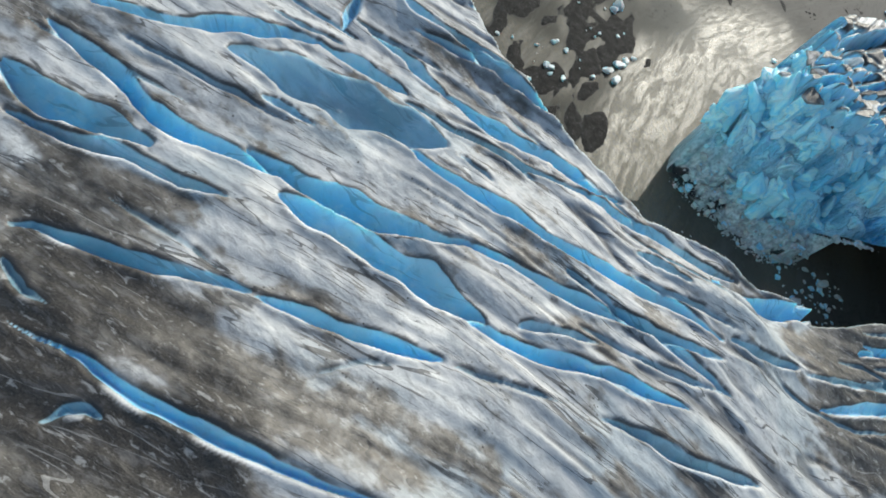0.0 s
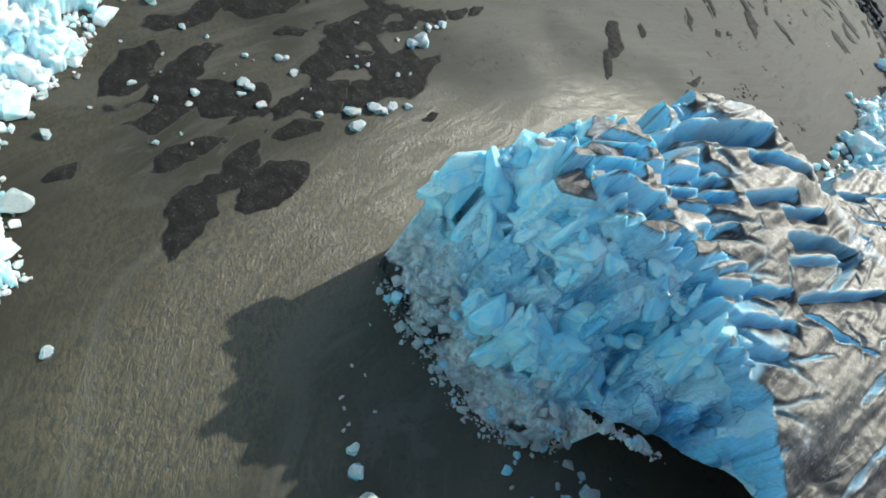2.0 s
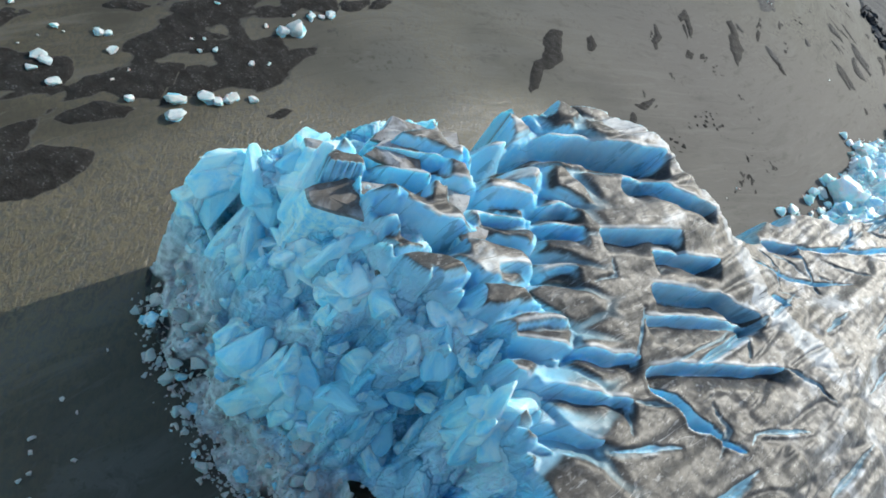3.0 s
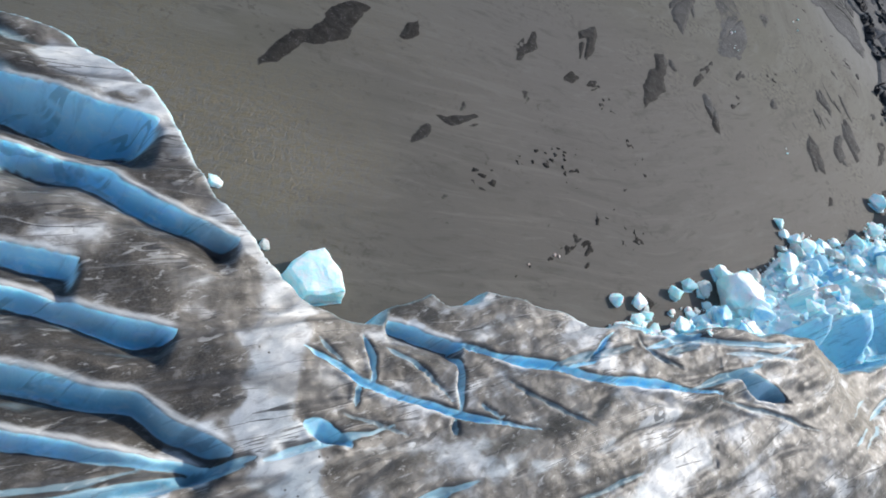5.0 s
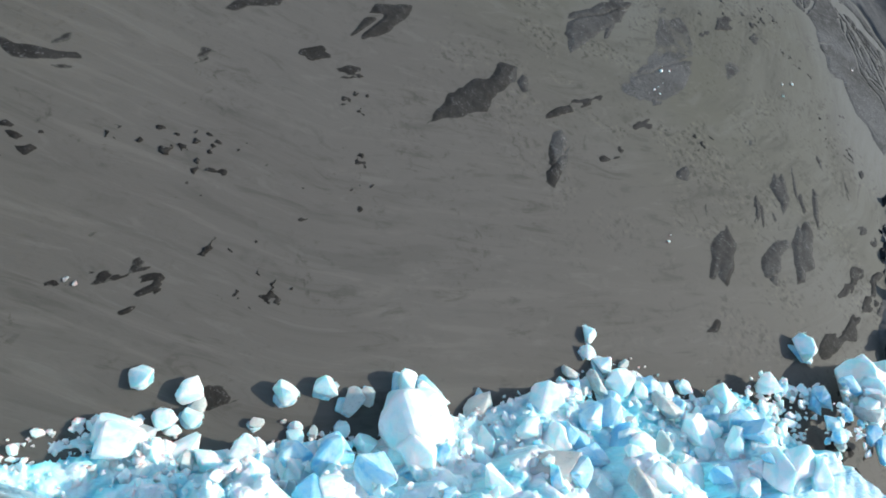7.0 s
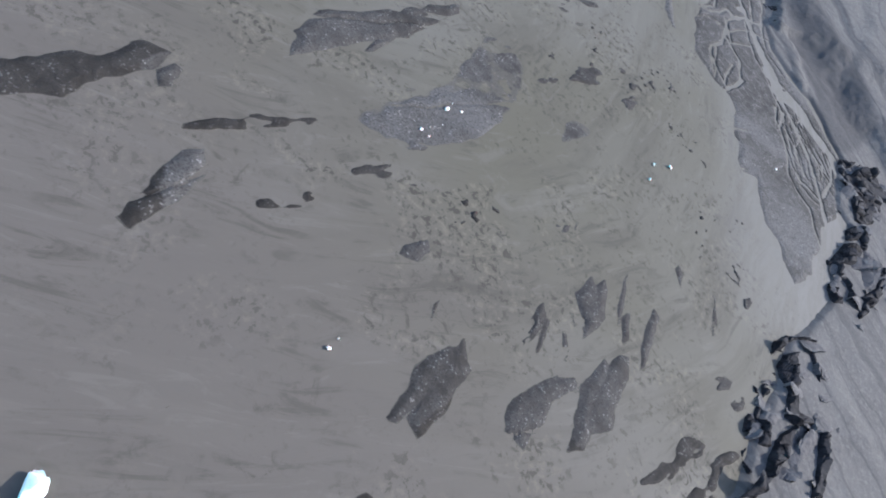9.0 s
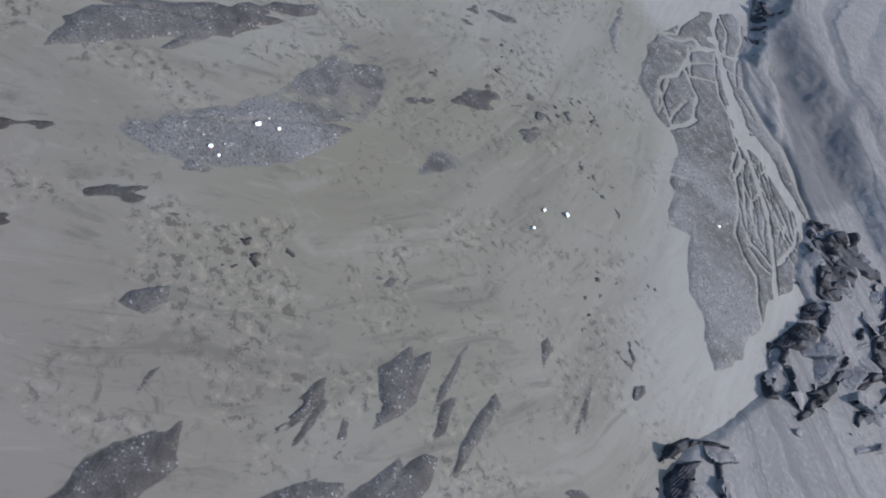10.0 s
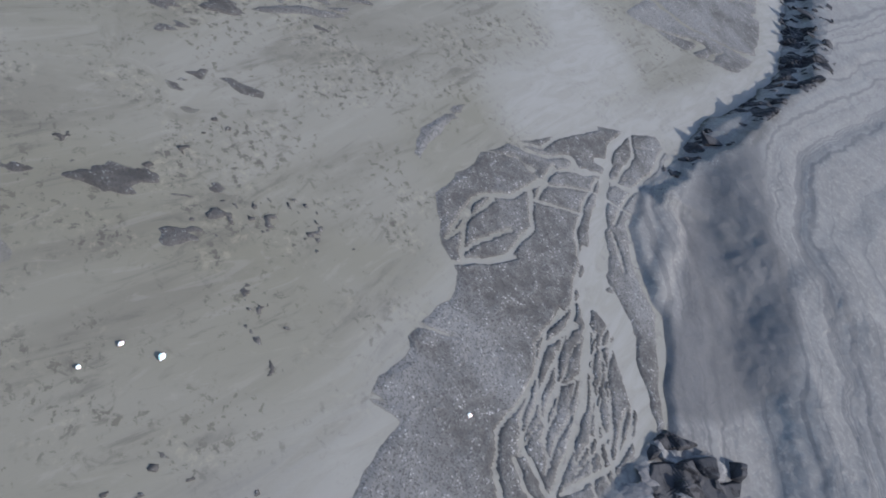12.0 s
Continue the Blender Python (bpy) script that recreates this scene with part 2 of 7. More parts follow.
    nrm = n.bump(patch, 0.3, 0.8, nrm)
    nrm = n.bump(grains, 0.2, 0.05, nrm)
    nrm = n.bump(weather, 0.35, 0.18, nrm)
    nrm = n.bump(relief, n.math("MULTIPLY", n.attr("face"), 0.6), 0.9, nrm)
    glow = n.math("ADD", n.math("MULTIPLY", n.attr("crushed"), 0.6), n.math("MULTIPLY", n.math("ADD", n.attr("blue"), inside_rift), 0.75))
    return n.done(col, n.math("ADD", 0.35, n.math("MULTIPLY", fine, 0.3)), nrm, 0.4, Subsurface_Weight=glow, Subsurface_Radius=(0.35, 0.85, 1.0), Subsurface_Scale=1.1)


def block_ice(name, light, tint, dirty, glow=0.9):
    n = Nodes(name)
    at = n.place()
    r = n.random()
    a = n.noise(at, 1.3, 5, 0.6, 0.3)
    b = n.noise(at, 6.0, 5, 0.7)
    col = n.mix(n.ramp(a, 0.38, 0.66), light, tint)
    col = n.mix(n.math("MULTIPLY", n.ramp(r, 0.55, 1.0), 0.6), col, tint)
    col = n.mix(n.math("MULTIPLY", n.ramp(b, 0.52, 0.7), dirty), col, (0.16, 0.15, 0.14))
    nrm = n.bump(a, 0.5, 0.2)
    nrm = n.bump(b, 0.5, 0.06, nrm)
    return n.done(col, 0.4, nrm, 0.4, Subsurface_Weight=glow, Subsurface_Radius=(0.45, 0.9, 1.0), Subsurface_Scale=0.8)


def silty_water():
    n = Nodes("silty_water")
    at = n.place()
    comb = n.node("ShaderNodeCombineXYZ", X=n.attr("along"), Y=n.attr("across"), Z=0.0).outputs[0]
    long = n.node("ShaderNodeMapping", Vector=comb, Scale=(0.22, 1.0, 1.0)).outputs[0]
    big = n.noise(at, 0.018, 4, 0.55, 0.8)
    band = n.noise(long, 0.10, 6, 0.6, 1.0)
    thread = n.noise(long, 0.45, 6, 0.65, 1.4)
    small = n.noise(at, 0.55, 6, 0.68, 0.8)
    mottle = n.noise(at, 0.09, 5, 0.6, 0.6)
    col = n.mix(n.ramp(big, 0.35, 0.65), (0.088, 0.083, 0.064), (0.110, 0.105, 0.091))
    east = n.node("ShaderNodeSeparateXYZ", Vector=at).outputs[0]
    col = n.mix(n.ramp(east, 130.0, 60.0), col, (0.040, 0.036, 0.026))
    col = n.mix(n.math("MULTIPLY", n.ramp(band, 0.50, 0.66), 0.6), col, (0.074, 0.069, 0.056))
    col = n.mix(n.math("MULTIPLY", n.ramp(band, 0.46, 0.36), 0.35), col, (0.130, 0.124, 0.110))
    speck = n.math("MULTIPLY", n.ramp(n.noise(at, 1.1, 5, 0.7, 0.4), 0.555, 0.61), n.ramp(n.noise(at, 0.13, 3, 0.6, 0.5), 0.48, 0.58))
    col = n.mix(n.math("MULTIPLY", speck, 0.75), col, (0.050, 0.046, 0.036))
    north = n.node("ShaderNodeSeparateXYZ", Vector=at).outputs[1]
    col = n.mix(n.math("MULTIPLY", n.math("MULTIPLY", n.ramp(east, 110.0, 180.0), n.ramp(north, 185.0, 140.0)), 0.8), col, (0.097, 0.087, 0.079))
    fan = n.math("MULTIPLY", n.ramp(east, 125.0, 165.0), n.ramp(north, 150.0, 110.0))
    comb2 = n.noise(n.node("ShaderNodeMapping", Vector=comb, Scale=(0.12, 1.0, 1.0)).outputs[0], 0.30, 5, 0.6, 1.1)
    col = n.mix(n.math("MULTIPLY", fan, n.math("MULTIPLY", n.ramp(comb2, 0.48, 0.36), 0.35)), col, (0.140, 0.128, 0.112))
    col = n.mix(n.math("MULTIPLY", fan, n.math("MULTIPLY", n.ramp(comb2, 0.54, 0.66), 0.35)), col, (0.062, 0.057, 0.050))
    far = n.ramp(north, 120.0, 165.0)
    cluster = n.ramp(n.noise(at, 0.11, 4, 0.6, 0.6), 0.50, 0.62)
    crumb = n.noise(at, 1.1, 4, 0.68, 0.3)
    col = n.mix(n.math("MULTIPLY", far, n.math("MULTIPLY", cluster, n.math("MULTIPLY", n.ramp(crumb, 0.54, 0.60), 0.85))), col, (0.046, 0.042, 0.035))
    col = n.mix(n.math("MULTIPLY", far, n.math("MULTIPLY", cluster, n.math("MULTIPLY", n.ramp(crumb, 0.46, 0.38), 0.35))), col, (0.165, 0.150, 0.112))
    streaky = n.math("MULTIPLY", n.ramp(thread, 0.52, 0.66), n.ramp(mottle, 0.40, 0.56))
    col = n.mix(n.math("MULTIPLY", streaky, n.math("ADD", 0.5, n.math("MULTIPLY", n.ramp(east, 180.0, 212.0), 0.1))), col, (0.056, 0.052, 0.044))
    col = n.mix(n.math("MULTIPLY", n.math("MULTIPLY", n.ramp(small, 0.55, 0.68), n.ramp(mottle, 0.50, 0.62)), 0.7), col, (0.050, 0.045, 0.038))
    col = n.mix(n.math("MULTIPLY", n.ramp(thread, 0.44, 0.34), 0.25), col, (0.140, 0.133, 0.118))
    rip = n.noise(n.place(2.2, 1.1, 1), 1.0, 5, 0.65, 0.9)
    run = n.attr("flowing")
    col = n.mix(n.math("MULTIPLY", n.math("MULTIPLY", run, 0.8), n.ramp(rip, 0.36, 0.62)), col, (0.120, 0.094, 0.048))
    milk = n.math("MULTIPLY", n.attr("milky"), n.math("ADD", 0.55, n.math("MULTIPLY", n.ramp(thread, 0.35, 0.65), 0.45)))
    col = n.mix(milk, col, (0.142, 0.138, 0.130))
    nrm = n.bump(thread, n.math("ADD", 0.10, n.math("MULTIPLY", run, 0.25)), 0.6)
    nrm = n.bump(rip, n.math("ADD", 0.06, n.math("MULTIPLY", run, 0.40)), 0.3, nrm)
    shine = n.math("MULTIPLY", run, n.math("ADD", 0.16, n.math("MULTIPLY", n.ramp(thread, 0.40, 0.58), 0.24)))
    return n.done(col, n.math("SUBTRACT", 0.74, shine), nrm, n.math("ADD", 0.2, n.math("MULTIPLY", run, 0.3)))


def gravel():
    n = Nodes("gravel")
    at = n.place()
    big = n.noise(at, 0.05, 5, 0.6, 0.5)
    mid = n.noise(at, 0.6, 6, 0.65, 0.4)
    fine = n.noise(at, 4.5, 5, 0.75)
    stone = n.cell(at, 6.5, "F1", "Color")
    wet = n.mix(n.ramp(mid, 0.35, 0.7), (0.016, 0.014, 0.012), (0.033, 0.030, 0.027))
    dry = n.mix(n.ramp(mid, 0.35, 0.7), (0.050, 0.048, 0.046), (0.088, 0.085, 0.081))
    dry = n.mix(n.ramp(big, 0.4, 0.62), dry, (0.112, 0.110, 0.108))
    col = n.mix(n.attr("dry"), wet, dry)
    sep = n.node("ShaderNodeSeparateColor", Color=stone).outputs[0]
    col = n.mix(n.math("MULTIPLY", n.math("MULTIPLY", n.ramp(sep, 0.86, 1.0), n.ramp(mid, 0.42, 0.6)), n.math("ADD", 0.25, n.math("MULTIPLY", n.attr("dry"), 0.4))), col, (0.28, 0.275, 0.27))
    col = n.mix(n.math("MULTIPLY", n.ramp(fine, 0.48, 0.62), 0.7), col, (0.026, 0.024, 0.024))
    strip = n.node("ShaderNodeCombineXYZ", X=n.attr("band"), Y=n.math("MULTIPLY", n.noise(at, 0.03, 2, 0.5), 1.0), Z=0.0).outputs[0]
    seam = n.math("ADD", n.math("MULTIPLY", n.noise(strip, 0.22, 5, 0.6, 0.4), 0.42), n.math("MULTIPLY", n.noise(at, 0.12, 5, 0.6, 0.8), 0.58))
    mud = n.mix(n.ramp(seam, 0.38, 0.62), (0.092, 0.090, 0.089), (0.118, 0.115, 0.112))
    mud = n.mix(n.math("MULTIPLY", n.ramp(mid, 0.5, 0.7), 0.45), mud, (0.066, 0.065, 0.065))
    mud = n.mix(n.math("MULTIPLY", n.ramp(n.noise(at, 1.7, 4, 0.65), 0.50, 0.64), 0.5), mud, (0.150, 0.146, 0.140))
    mud = n.mix(n.math("MULTIPLY", n.ramp(n.noise(strip, 0.7, 3, 0.6, 0.3), 0.54, 0.62), 0.6), mud, (0.060, 0.060, 0.062))
    # Darker mud paints the shade of the slope turned from the sun.
    mud = n.mix(n.math("MULTIPLY", n.attr("scree"), 0.8), mud, n.mix(n.ramp(seam, 0.35, 0.65), (0.050, 0.050, 0.052), (0.070, 0.069, 0.070)))
    col = n.mix(n.attr("fine"), col, mud)
    high = n.node("ShaderNodeSeparateXYZ", Vector=at).outputs[2]
    brim = n.math("ADD", n.ramp(high, 0.0, 0.045), n.math("MULTIPLY", n.math("SUBTRACT", mid, 0.5), 1.2))
    col = n.mix(n.math("MULTIPLY", n.ramp(brim, 0.7, 0.1), 0.7), col, (0.088, 0.083, 0.072))
    nrm = n.bump(fine, 0.6, 0.12)
    nrm = n.bump(mid, 0.5, 0.4, nrm)
    return n.done(col, 0.8, nrm, 0.12)


def dark_rock():
    n = Nodes("dark_rock")
    at = n.place()
    a = n.noise(at, 0.5, 6, 0.65, 0.5)
    b = n.noise(at, 3.5, 6, 0.7)
    col = n.mix(n.ramp(a, 0.35, 0.65), (0.007, 0.007, 0.009), (0.028, 0.028, 0.031))
    col = n.mix(n.math("MULTIPLY", n.ramp(b, 0.58, 0.74), 0.3), col, (0.07, 0.07, 0.075))
    nrm = n.bump(b, 0.6, 0.12)
    nrm = n.bump(a, 0.5, 0.4, nrm)
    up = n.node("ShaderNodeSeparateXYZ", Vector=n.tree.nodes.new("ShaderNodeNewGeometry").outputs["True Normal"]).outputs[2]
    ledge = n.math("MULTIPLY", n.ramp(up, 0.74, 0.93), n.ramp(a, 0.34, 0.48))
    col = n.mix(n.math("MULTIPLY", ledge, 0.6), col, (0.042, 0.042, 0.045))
    return n.done(col, 0.8, nrm, 0.1)


ICE = glacier_ice()
WHITE = block_ice("white_ice", (0.96, 0.985, 0.985), (0.62, 0.93, 0.97), 0.06)
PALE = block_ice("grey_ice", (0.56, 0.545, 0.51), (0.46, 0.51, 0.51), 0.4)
CLEAR = block_ice("blue_ice", (0.62, 0.80, 0.88), (0.22, 0.58, 0.80), 0.1)
SERAC = block_ice("serac_ice", (0.72, 0.95, 0.98), (0.28, 0.75, 0.97), 0.03, 0.7)
STRANDED = block_ice("stranded_ice", (0.66, 0.66, 0.64), (0.46, 0.51, 0.52), 0.4)


def dirty_ice():
    n = Nodes("dirty_ice")
    at = n.place()
    a, b = n.noise(at, 0.35, 4, 0.55, 0.6), n.noise(at, 2.5, 4, 0.6)
    col = n.mix(n.ramp(a, 0.38, 0.60), (0.46, 0.45, 0.44), (0.15, 0.13, 0.11))
    col = n.mix(n.math("MULTIPLY", n.ramp(b, 0.5, 0.7), 0.5), col, (0.07, 0.06, 0.05))
    return n.done(col, 0.6, n.bump(b, 0.4, 0.15), 0.3)


DIRTY = dirty_ice()
# Rock coloured as sunlit; the black ribs of dark_rock give its shaded parts.
def silted_rock():
    n = Nodes("silted_rock")
    at = n.place()
    a = n.noise(at, 0.45, 6, 0.65, 0.5)
    b = n.noise(at, 3.0, 6, 0.7)
    col = n.mix(n.ramp(a, 0.35, 0.65), (0.075, 0.074, 0.077), (0.125, 0.122, 0.121))
    col = n.mix(n.math("MULTIPLY", n.ramp(b, 0.5, 0.68), 0.55), col, (0.045, 0.045, 0.049))
    return n.done(col, 0.85, n.bump(a, 0.5, 0.4, n.bump(b, 0.6, 0.12)), 0.1)


LIT_ROCK = silted_rock()
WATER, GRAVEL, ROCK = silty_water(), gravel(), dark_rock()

# ---- glacier: plan ----
# The top edge, from the north-west round the bay to the headland and along the shore to the east, closed far to the south.
TOP = [(-60, 160), (8, 130), (19, 90), (24.5, 62)] + [(29.2, 48), (31.1, 41), (33.5, 34.3), (36.7, 28.9), (39.5, 24.3), (42.4, 20.9), (46.8, 18.6), (50.5, 15.9), (52.6, 13.8), (55.4, 12.3), (59.9, 11.6), (61, 10.7), (59.2, 9.4), (64.2, 8.5)] + [(68.0, 8.9)] + [(78.0, 8.4)] + [(90.2, 8.3)] + [(100.1, 8.2)] + [(121.5, 18), (122, 21), (121.5, 26), (123, 30.5), (120.3, 34.7), (119.5, 38), (118.3, 41.7)] + [(112.9, 43.3), (108.5, 45.7), (104.2, 48.0), (102.1, 51.8), (104.0, 56.6), (112.4, 63.0), (123.0, 68.2)] + [(124.0, 71.6), (130.0, 72.8), (137.2, 71.7), (144.1, 67.4), (150.4, 65.3)] + [(151.9, 65.4), (155.4, 65.7), (157.8, 67.0), (157.8, 68.6), (160.9, 71.9), (162.8, 71.1), (164.5, 72.1), (165.3, 73.9), (168.4, 74.7), (173.0, 75.8), (177.1, 76.5), (178.7, 77.9), (183.1, 79.3)] + [(182.1, 78.2), (189.7, 82.5), (194.7, 84.1), (197.7, 86.0)] + [(206.8, 90.4), (213.6, 91.0), (220.1, 93.9), (228.4, 100.7)] + [(250, 116), (275, 130), (320, 140), (320, -200), (-120, -200), (-120, 160)]
NORTH_BASE = [(30, 130), (50, 105)] + [(54.0, 90.9), (51.5, 82.5), (51.7, 69.4), (46.7, 62.4), (47.4, 53.9), (50.3, 48.1), (53.2, 41.5), (51.2, 38.3), (53.3, 30.4)] + [(52, 24), (56, 14)]
NORTH_TOP = [(5, 130), (16, 90), (23, 61), (28, 47), (32, 34.5), (35.2, 28.5), (38.5, 22.7), (46, 17)]
HEAD_BASE = [(88.5, 51)] + [(89.4, 48.3), (91.0, 45.3), (95.2, 40.2), (98.1, 35.2), (103.2, 31.3), (110.8, 29.7)] + [(114, 26.5), (118, 23.5), (119.5, 19)]
HEAD_RIM = [(122.5, 21), (122.5, 26), (124, 30.5), (121.5, 34.7), (120.5, 38), (119.3, 42), (114, 46), (110, 50), (108, 56), (113, 63.5), (108, 62.3), (100.4, 58.8), (94.0, 56.6), (91, 54)]
HEAD_TOP = [(96, 51), (103, 47), (108, 43), (113, 39), (116, 35), (118, 30), (119, 26)]
# Places and heights of the headland's broken face.
HEAD_Z = [(92.4, 48.3, 4.7), (94.5, 55.6, 16), (94.7, 44.5, 3.2), (107.5, 32, 4.8), (111, 29, 3.0), (98, 46, 7.5), (89.4, 48, 0), (91, 45, 0), (95, 40, 0), (98, 35, 0), (103, 31, 0), (109.5, 28.3, 0), (114, 26, 0), (119, 22, 0), (117, 31, 10), (113, 34, 6), (112, 42.4, 16.9), (118.2, 39.2, 12.9), (121, 35, 14.3), (105.5, 46.1, 17.9), (101, 48.2, 16.6), (115, 37.1, 5.9), (125.1, 31.3, 9.7), (101.3, 44.3, 7.6), (107, 40, 8.0), (97.3, 50.2, 12.8)]
HEAD_Z += [(100.4, 57.8, 20.5), (106, 60, 22.5), (118.3, 41.7, 21), (112, 49, 23.5), (106.8, 51.5, 23.5), (114.2, 44.2, 21), (105.1, 47.1, 20.3), (101, 53, 20), (97, 54.5, 18), (122, 31, 19), (120, 37, 20), (123, 25, 18), (110, 46.5, 21.5)]
EAST_BASE = [(186, 84)] + [(187.9, 87.1), (190.3, 89.8), (197.2, 93.3), (202.3, 98.0), (207.7, 102.4), (213.9, 110.5), (223.6, 124.4), (228.0, 128.8), (234.5, 129.9), (245.1, 141.0), (253.5, 146.3), (261.1, 156.8)] + [(270, 165)]
EAST_TOP = [(190, 81), (197, 87), (207, 94), (215.3, 100.7), (223, 105), (232, 113), (246, 125), (258, 138), (268, 148)]
EAST_BACK = [(290, 160), (275, 128), (250, 114), (232, 101), (222, 95), (212, 90), (205, 88), (197, 84.5), (190, 79.5), (184, 77)]
EAST_Z = [(186, 83, 3), (188, 87, 0), (190.3, 89.8, 0), (197, 93.3, 0.2), (202, 98, 0.2), (208, 102.4, 0.3), (214, 110, 0.5), (224, 124.4, 0.5), (228, 128.8, 0), (234.5, 130, 0.3), (245, 141, 0.3), (253, 146, 0), (261, 157, 0), (197, 90, 2.5), (207, 95, 7), (215.3, 100.7, 12), (223.2, 105.1, 12), (232, 113, 10), (246, 125, 8), (259, 138, 5), (213, 104, 4), (222, 113, 3.5), (235, 122, 2.5), (215, 96, 4), (222, 99.5, 4), (232, 106, 4), (246, 118, 3), (203, 90, 10)]
FLOW = [(-60, 100), (33, 36), (57, 9), (80, 5), (104, 14), (150, 42), (200, 80), (262, 135), (330, 200)]


# Heights of the ice's surface at places of the plan.
SURFACE = [(0, 0, 40), (0, 45, 38), (35.7, 22.8, 38), (43, 12, 39), (54, 7, 36), (71, 8, 33.2), (39.3, 23.5, 35.6), (46.5, 18, 35.1), (52, 14, 34.4), (60, 11, 33.2), (36, 29, 36), (31.5, 38, 36.5), (44.3, 9.5, 38.8), (30, 60, 37), (95, 5, 27), (122, 21, 19), (122, 30, 21), (118, 42, 22.8), (112, 51, 24.5), (111, 62, 25), (120, 63, 26), (135.7, 68, 23.5), (131, 50, 22), (148.8, 48.8, 20.5), (137, 40, 20.5), (163.6, 68, 18), (177, 75, 18.5), (190, 76, 18), (197, 86, 18.5), (215, 101, 12), (223, 105, 12), (198, 64, 17), (250, 125, 8), (126.2, 53, 22.1), (121.5, 64.3, 22.8), (0, -16, 41), (100, -16, 28), (200, -10, 20), (280, 0, 12)]


def surface(x, y, places=SURFACE, soft=12.0, power=1.5):
    """A height between the heights of the places round it."""
    total, norm = 0.0, 0.0
    for px, py, pz in places:
        w = 1.0 / ((x - px) ** 2 + (y - py) ** 2 + soft) ** power
        total, norm = total + w * pz, norm + w
    return total / norm


def apron(x, y, base, top, z_top, power):
    """The height of a slope of broken ice between its foot in the water and the glacier's top edge."""
    outline = base + top[::-1]
    here = inside(x, y, outline)
    db, _ = near_line(x, y, base)
    dt, a = near_line(x, y, top)
    f = db / (db + dt + 1e-6)
    return np.where(here, f**power * z_top, -3.0), here, f


def blocks(x, y, size, seed, angle=0.0, longer=1.0):
    """Broken blocks: the middle of the block at each place, its random number, the offset from its middle, and how near its edge is (1: at the gap)."""
    c, k = math.cos(angle), math.sin(angle)
    f1, f2, r, du, dv = cells((x * c + y * k) / longer, y * c - x * k, size, seed)
    du = du * longer
    ox, oy = du * c - dv * k, du * k + dv * c
    return x - ox, y - oy, r, ox, oy, f2 - f1


def blocky(level, x, y, wx, wy, size, seed, lift, tilt, angle=0.0, longer=1.0):
    """A height that goes in steps from block to block, each tilted its own way."""
    cx, cy, r, ox, oy, apart = blocks(wx, wy, size, seed, angle, longer)
    gap = smooth(0.30 * size, 0.04 * size, apart)
    a = r * 41.0
    return level(cx + x - wx, cy + y - wy) + (r - 0.5) * lift + (ox * np.cos(a) + oy * np.sin(a)) * tilt - 0.35 * lift * gap, gap, apart


gxs = np.concatenate([np.arange(-24.0, -13.0, 0.4), np.arange(-13.0, 78.0, 0.17), np.arange(78.0, 88.0, 0.24), np.arange(88.0, 126.0, 0.19), np.arange(126.0, 148.0, 0.22), np.arange(148.0, 190.0, 0.17), np.arange(190.0, 282.0, 0.32)])
gys = np.concatenate([np.arange(-16.0, -9.0, 0.4), np.arange(-9.0, 50.0, 0.18), np.arange(50.0, 80.0, 0.18), np.arange(80.0, 92.0, 0.24), np.arange(92.0, 136.0, 0.34)])
GX, GY = np.meshgrid(gxs, gys)
_, _, er, _, _, _ = blocks(GX + 0.8 * fbm(GX, GY, 4, 2, 5), GY, 4.2, 77, 0.2, 1.6)
edge = signed(GX + 0.7 * fbm(GX, GY, 5, 3, 3), GY + 0.7 * fbm(GX, GY, 5, 3, 4), TOP)
edge = edge + (er - 0.45) * 4.0 * smooth(94, 100, GX) * smooth(126, 118, GX) * smooth(32, 38, GY)
ztop = surface(GX, GY)
fx, fy = np.array(FLOW, float).T
line_x = np.arange(-130.0, 400.0, 1.0)
line_y = np.convolve(np.interp(np.arange(-160.0, 430.0, 1.0), fx, fy), np.ones(31) / 31, "same")[30:560]
lean = np.gradient(line_y)
line_s = np.cumsum(np.hypot(1.0, lean))


def flow_place(x, y):
    """Coordinates along and across the flow of the ice."""
    c = np.interp(x, line_x, 1 / np.hypot(1.0, lean))
    v = (y - np.interp(x, line_x, line_y)) * c
    return np.interp(x, line_x, line_s) - v * np.interp(x, line_x, lean) * c * 0.5, v


along, across = flow_place(GX, GY)
wob = fbm(along / 6, across, 6, 3, 21)
ridges = 1.25 * fbm(along / 9 + 0.4 * wob, across + 0.5 * wob, 4.5, 4, 31) + 0.9 * fbm(GX, GY, 22, 3, 8) + 0.10 * fbm(GX, GY, 1.6, 3, 9)
plateau = ztop + ridges + (0.9 * fbm(along / 6, across, 3.4, 3, 33) + 0.08 * fbm(GX, GY, 1.2, 3, 34)) * smooth(135, 160, GX)
blue, deep, rim_dirt = np.zeros(GX.shape), np.zeros(GX.shape), np.zeros(GX.shape)
rift, rift_tint, cleft = np.full(GX.shape, -2.0), np.zeros(GX.shape), np.full(GX.shape, 2.0)
rim_dark, rim_white = np.zeros(GX.shape), np.zeros(GX.shape)


def open_rift(s, v, tint):
    """Notes how far inside an opening (outside: minus) each place lies."""
    rift_tint[s] = np.where(v > np.maximum(rift[s], -0.8), tint, rift_tint[s])
    rift[s] = np.maximum(rift[s], np.maximum(v, -2.0))


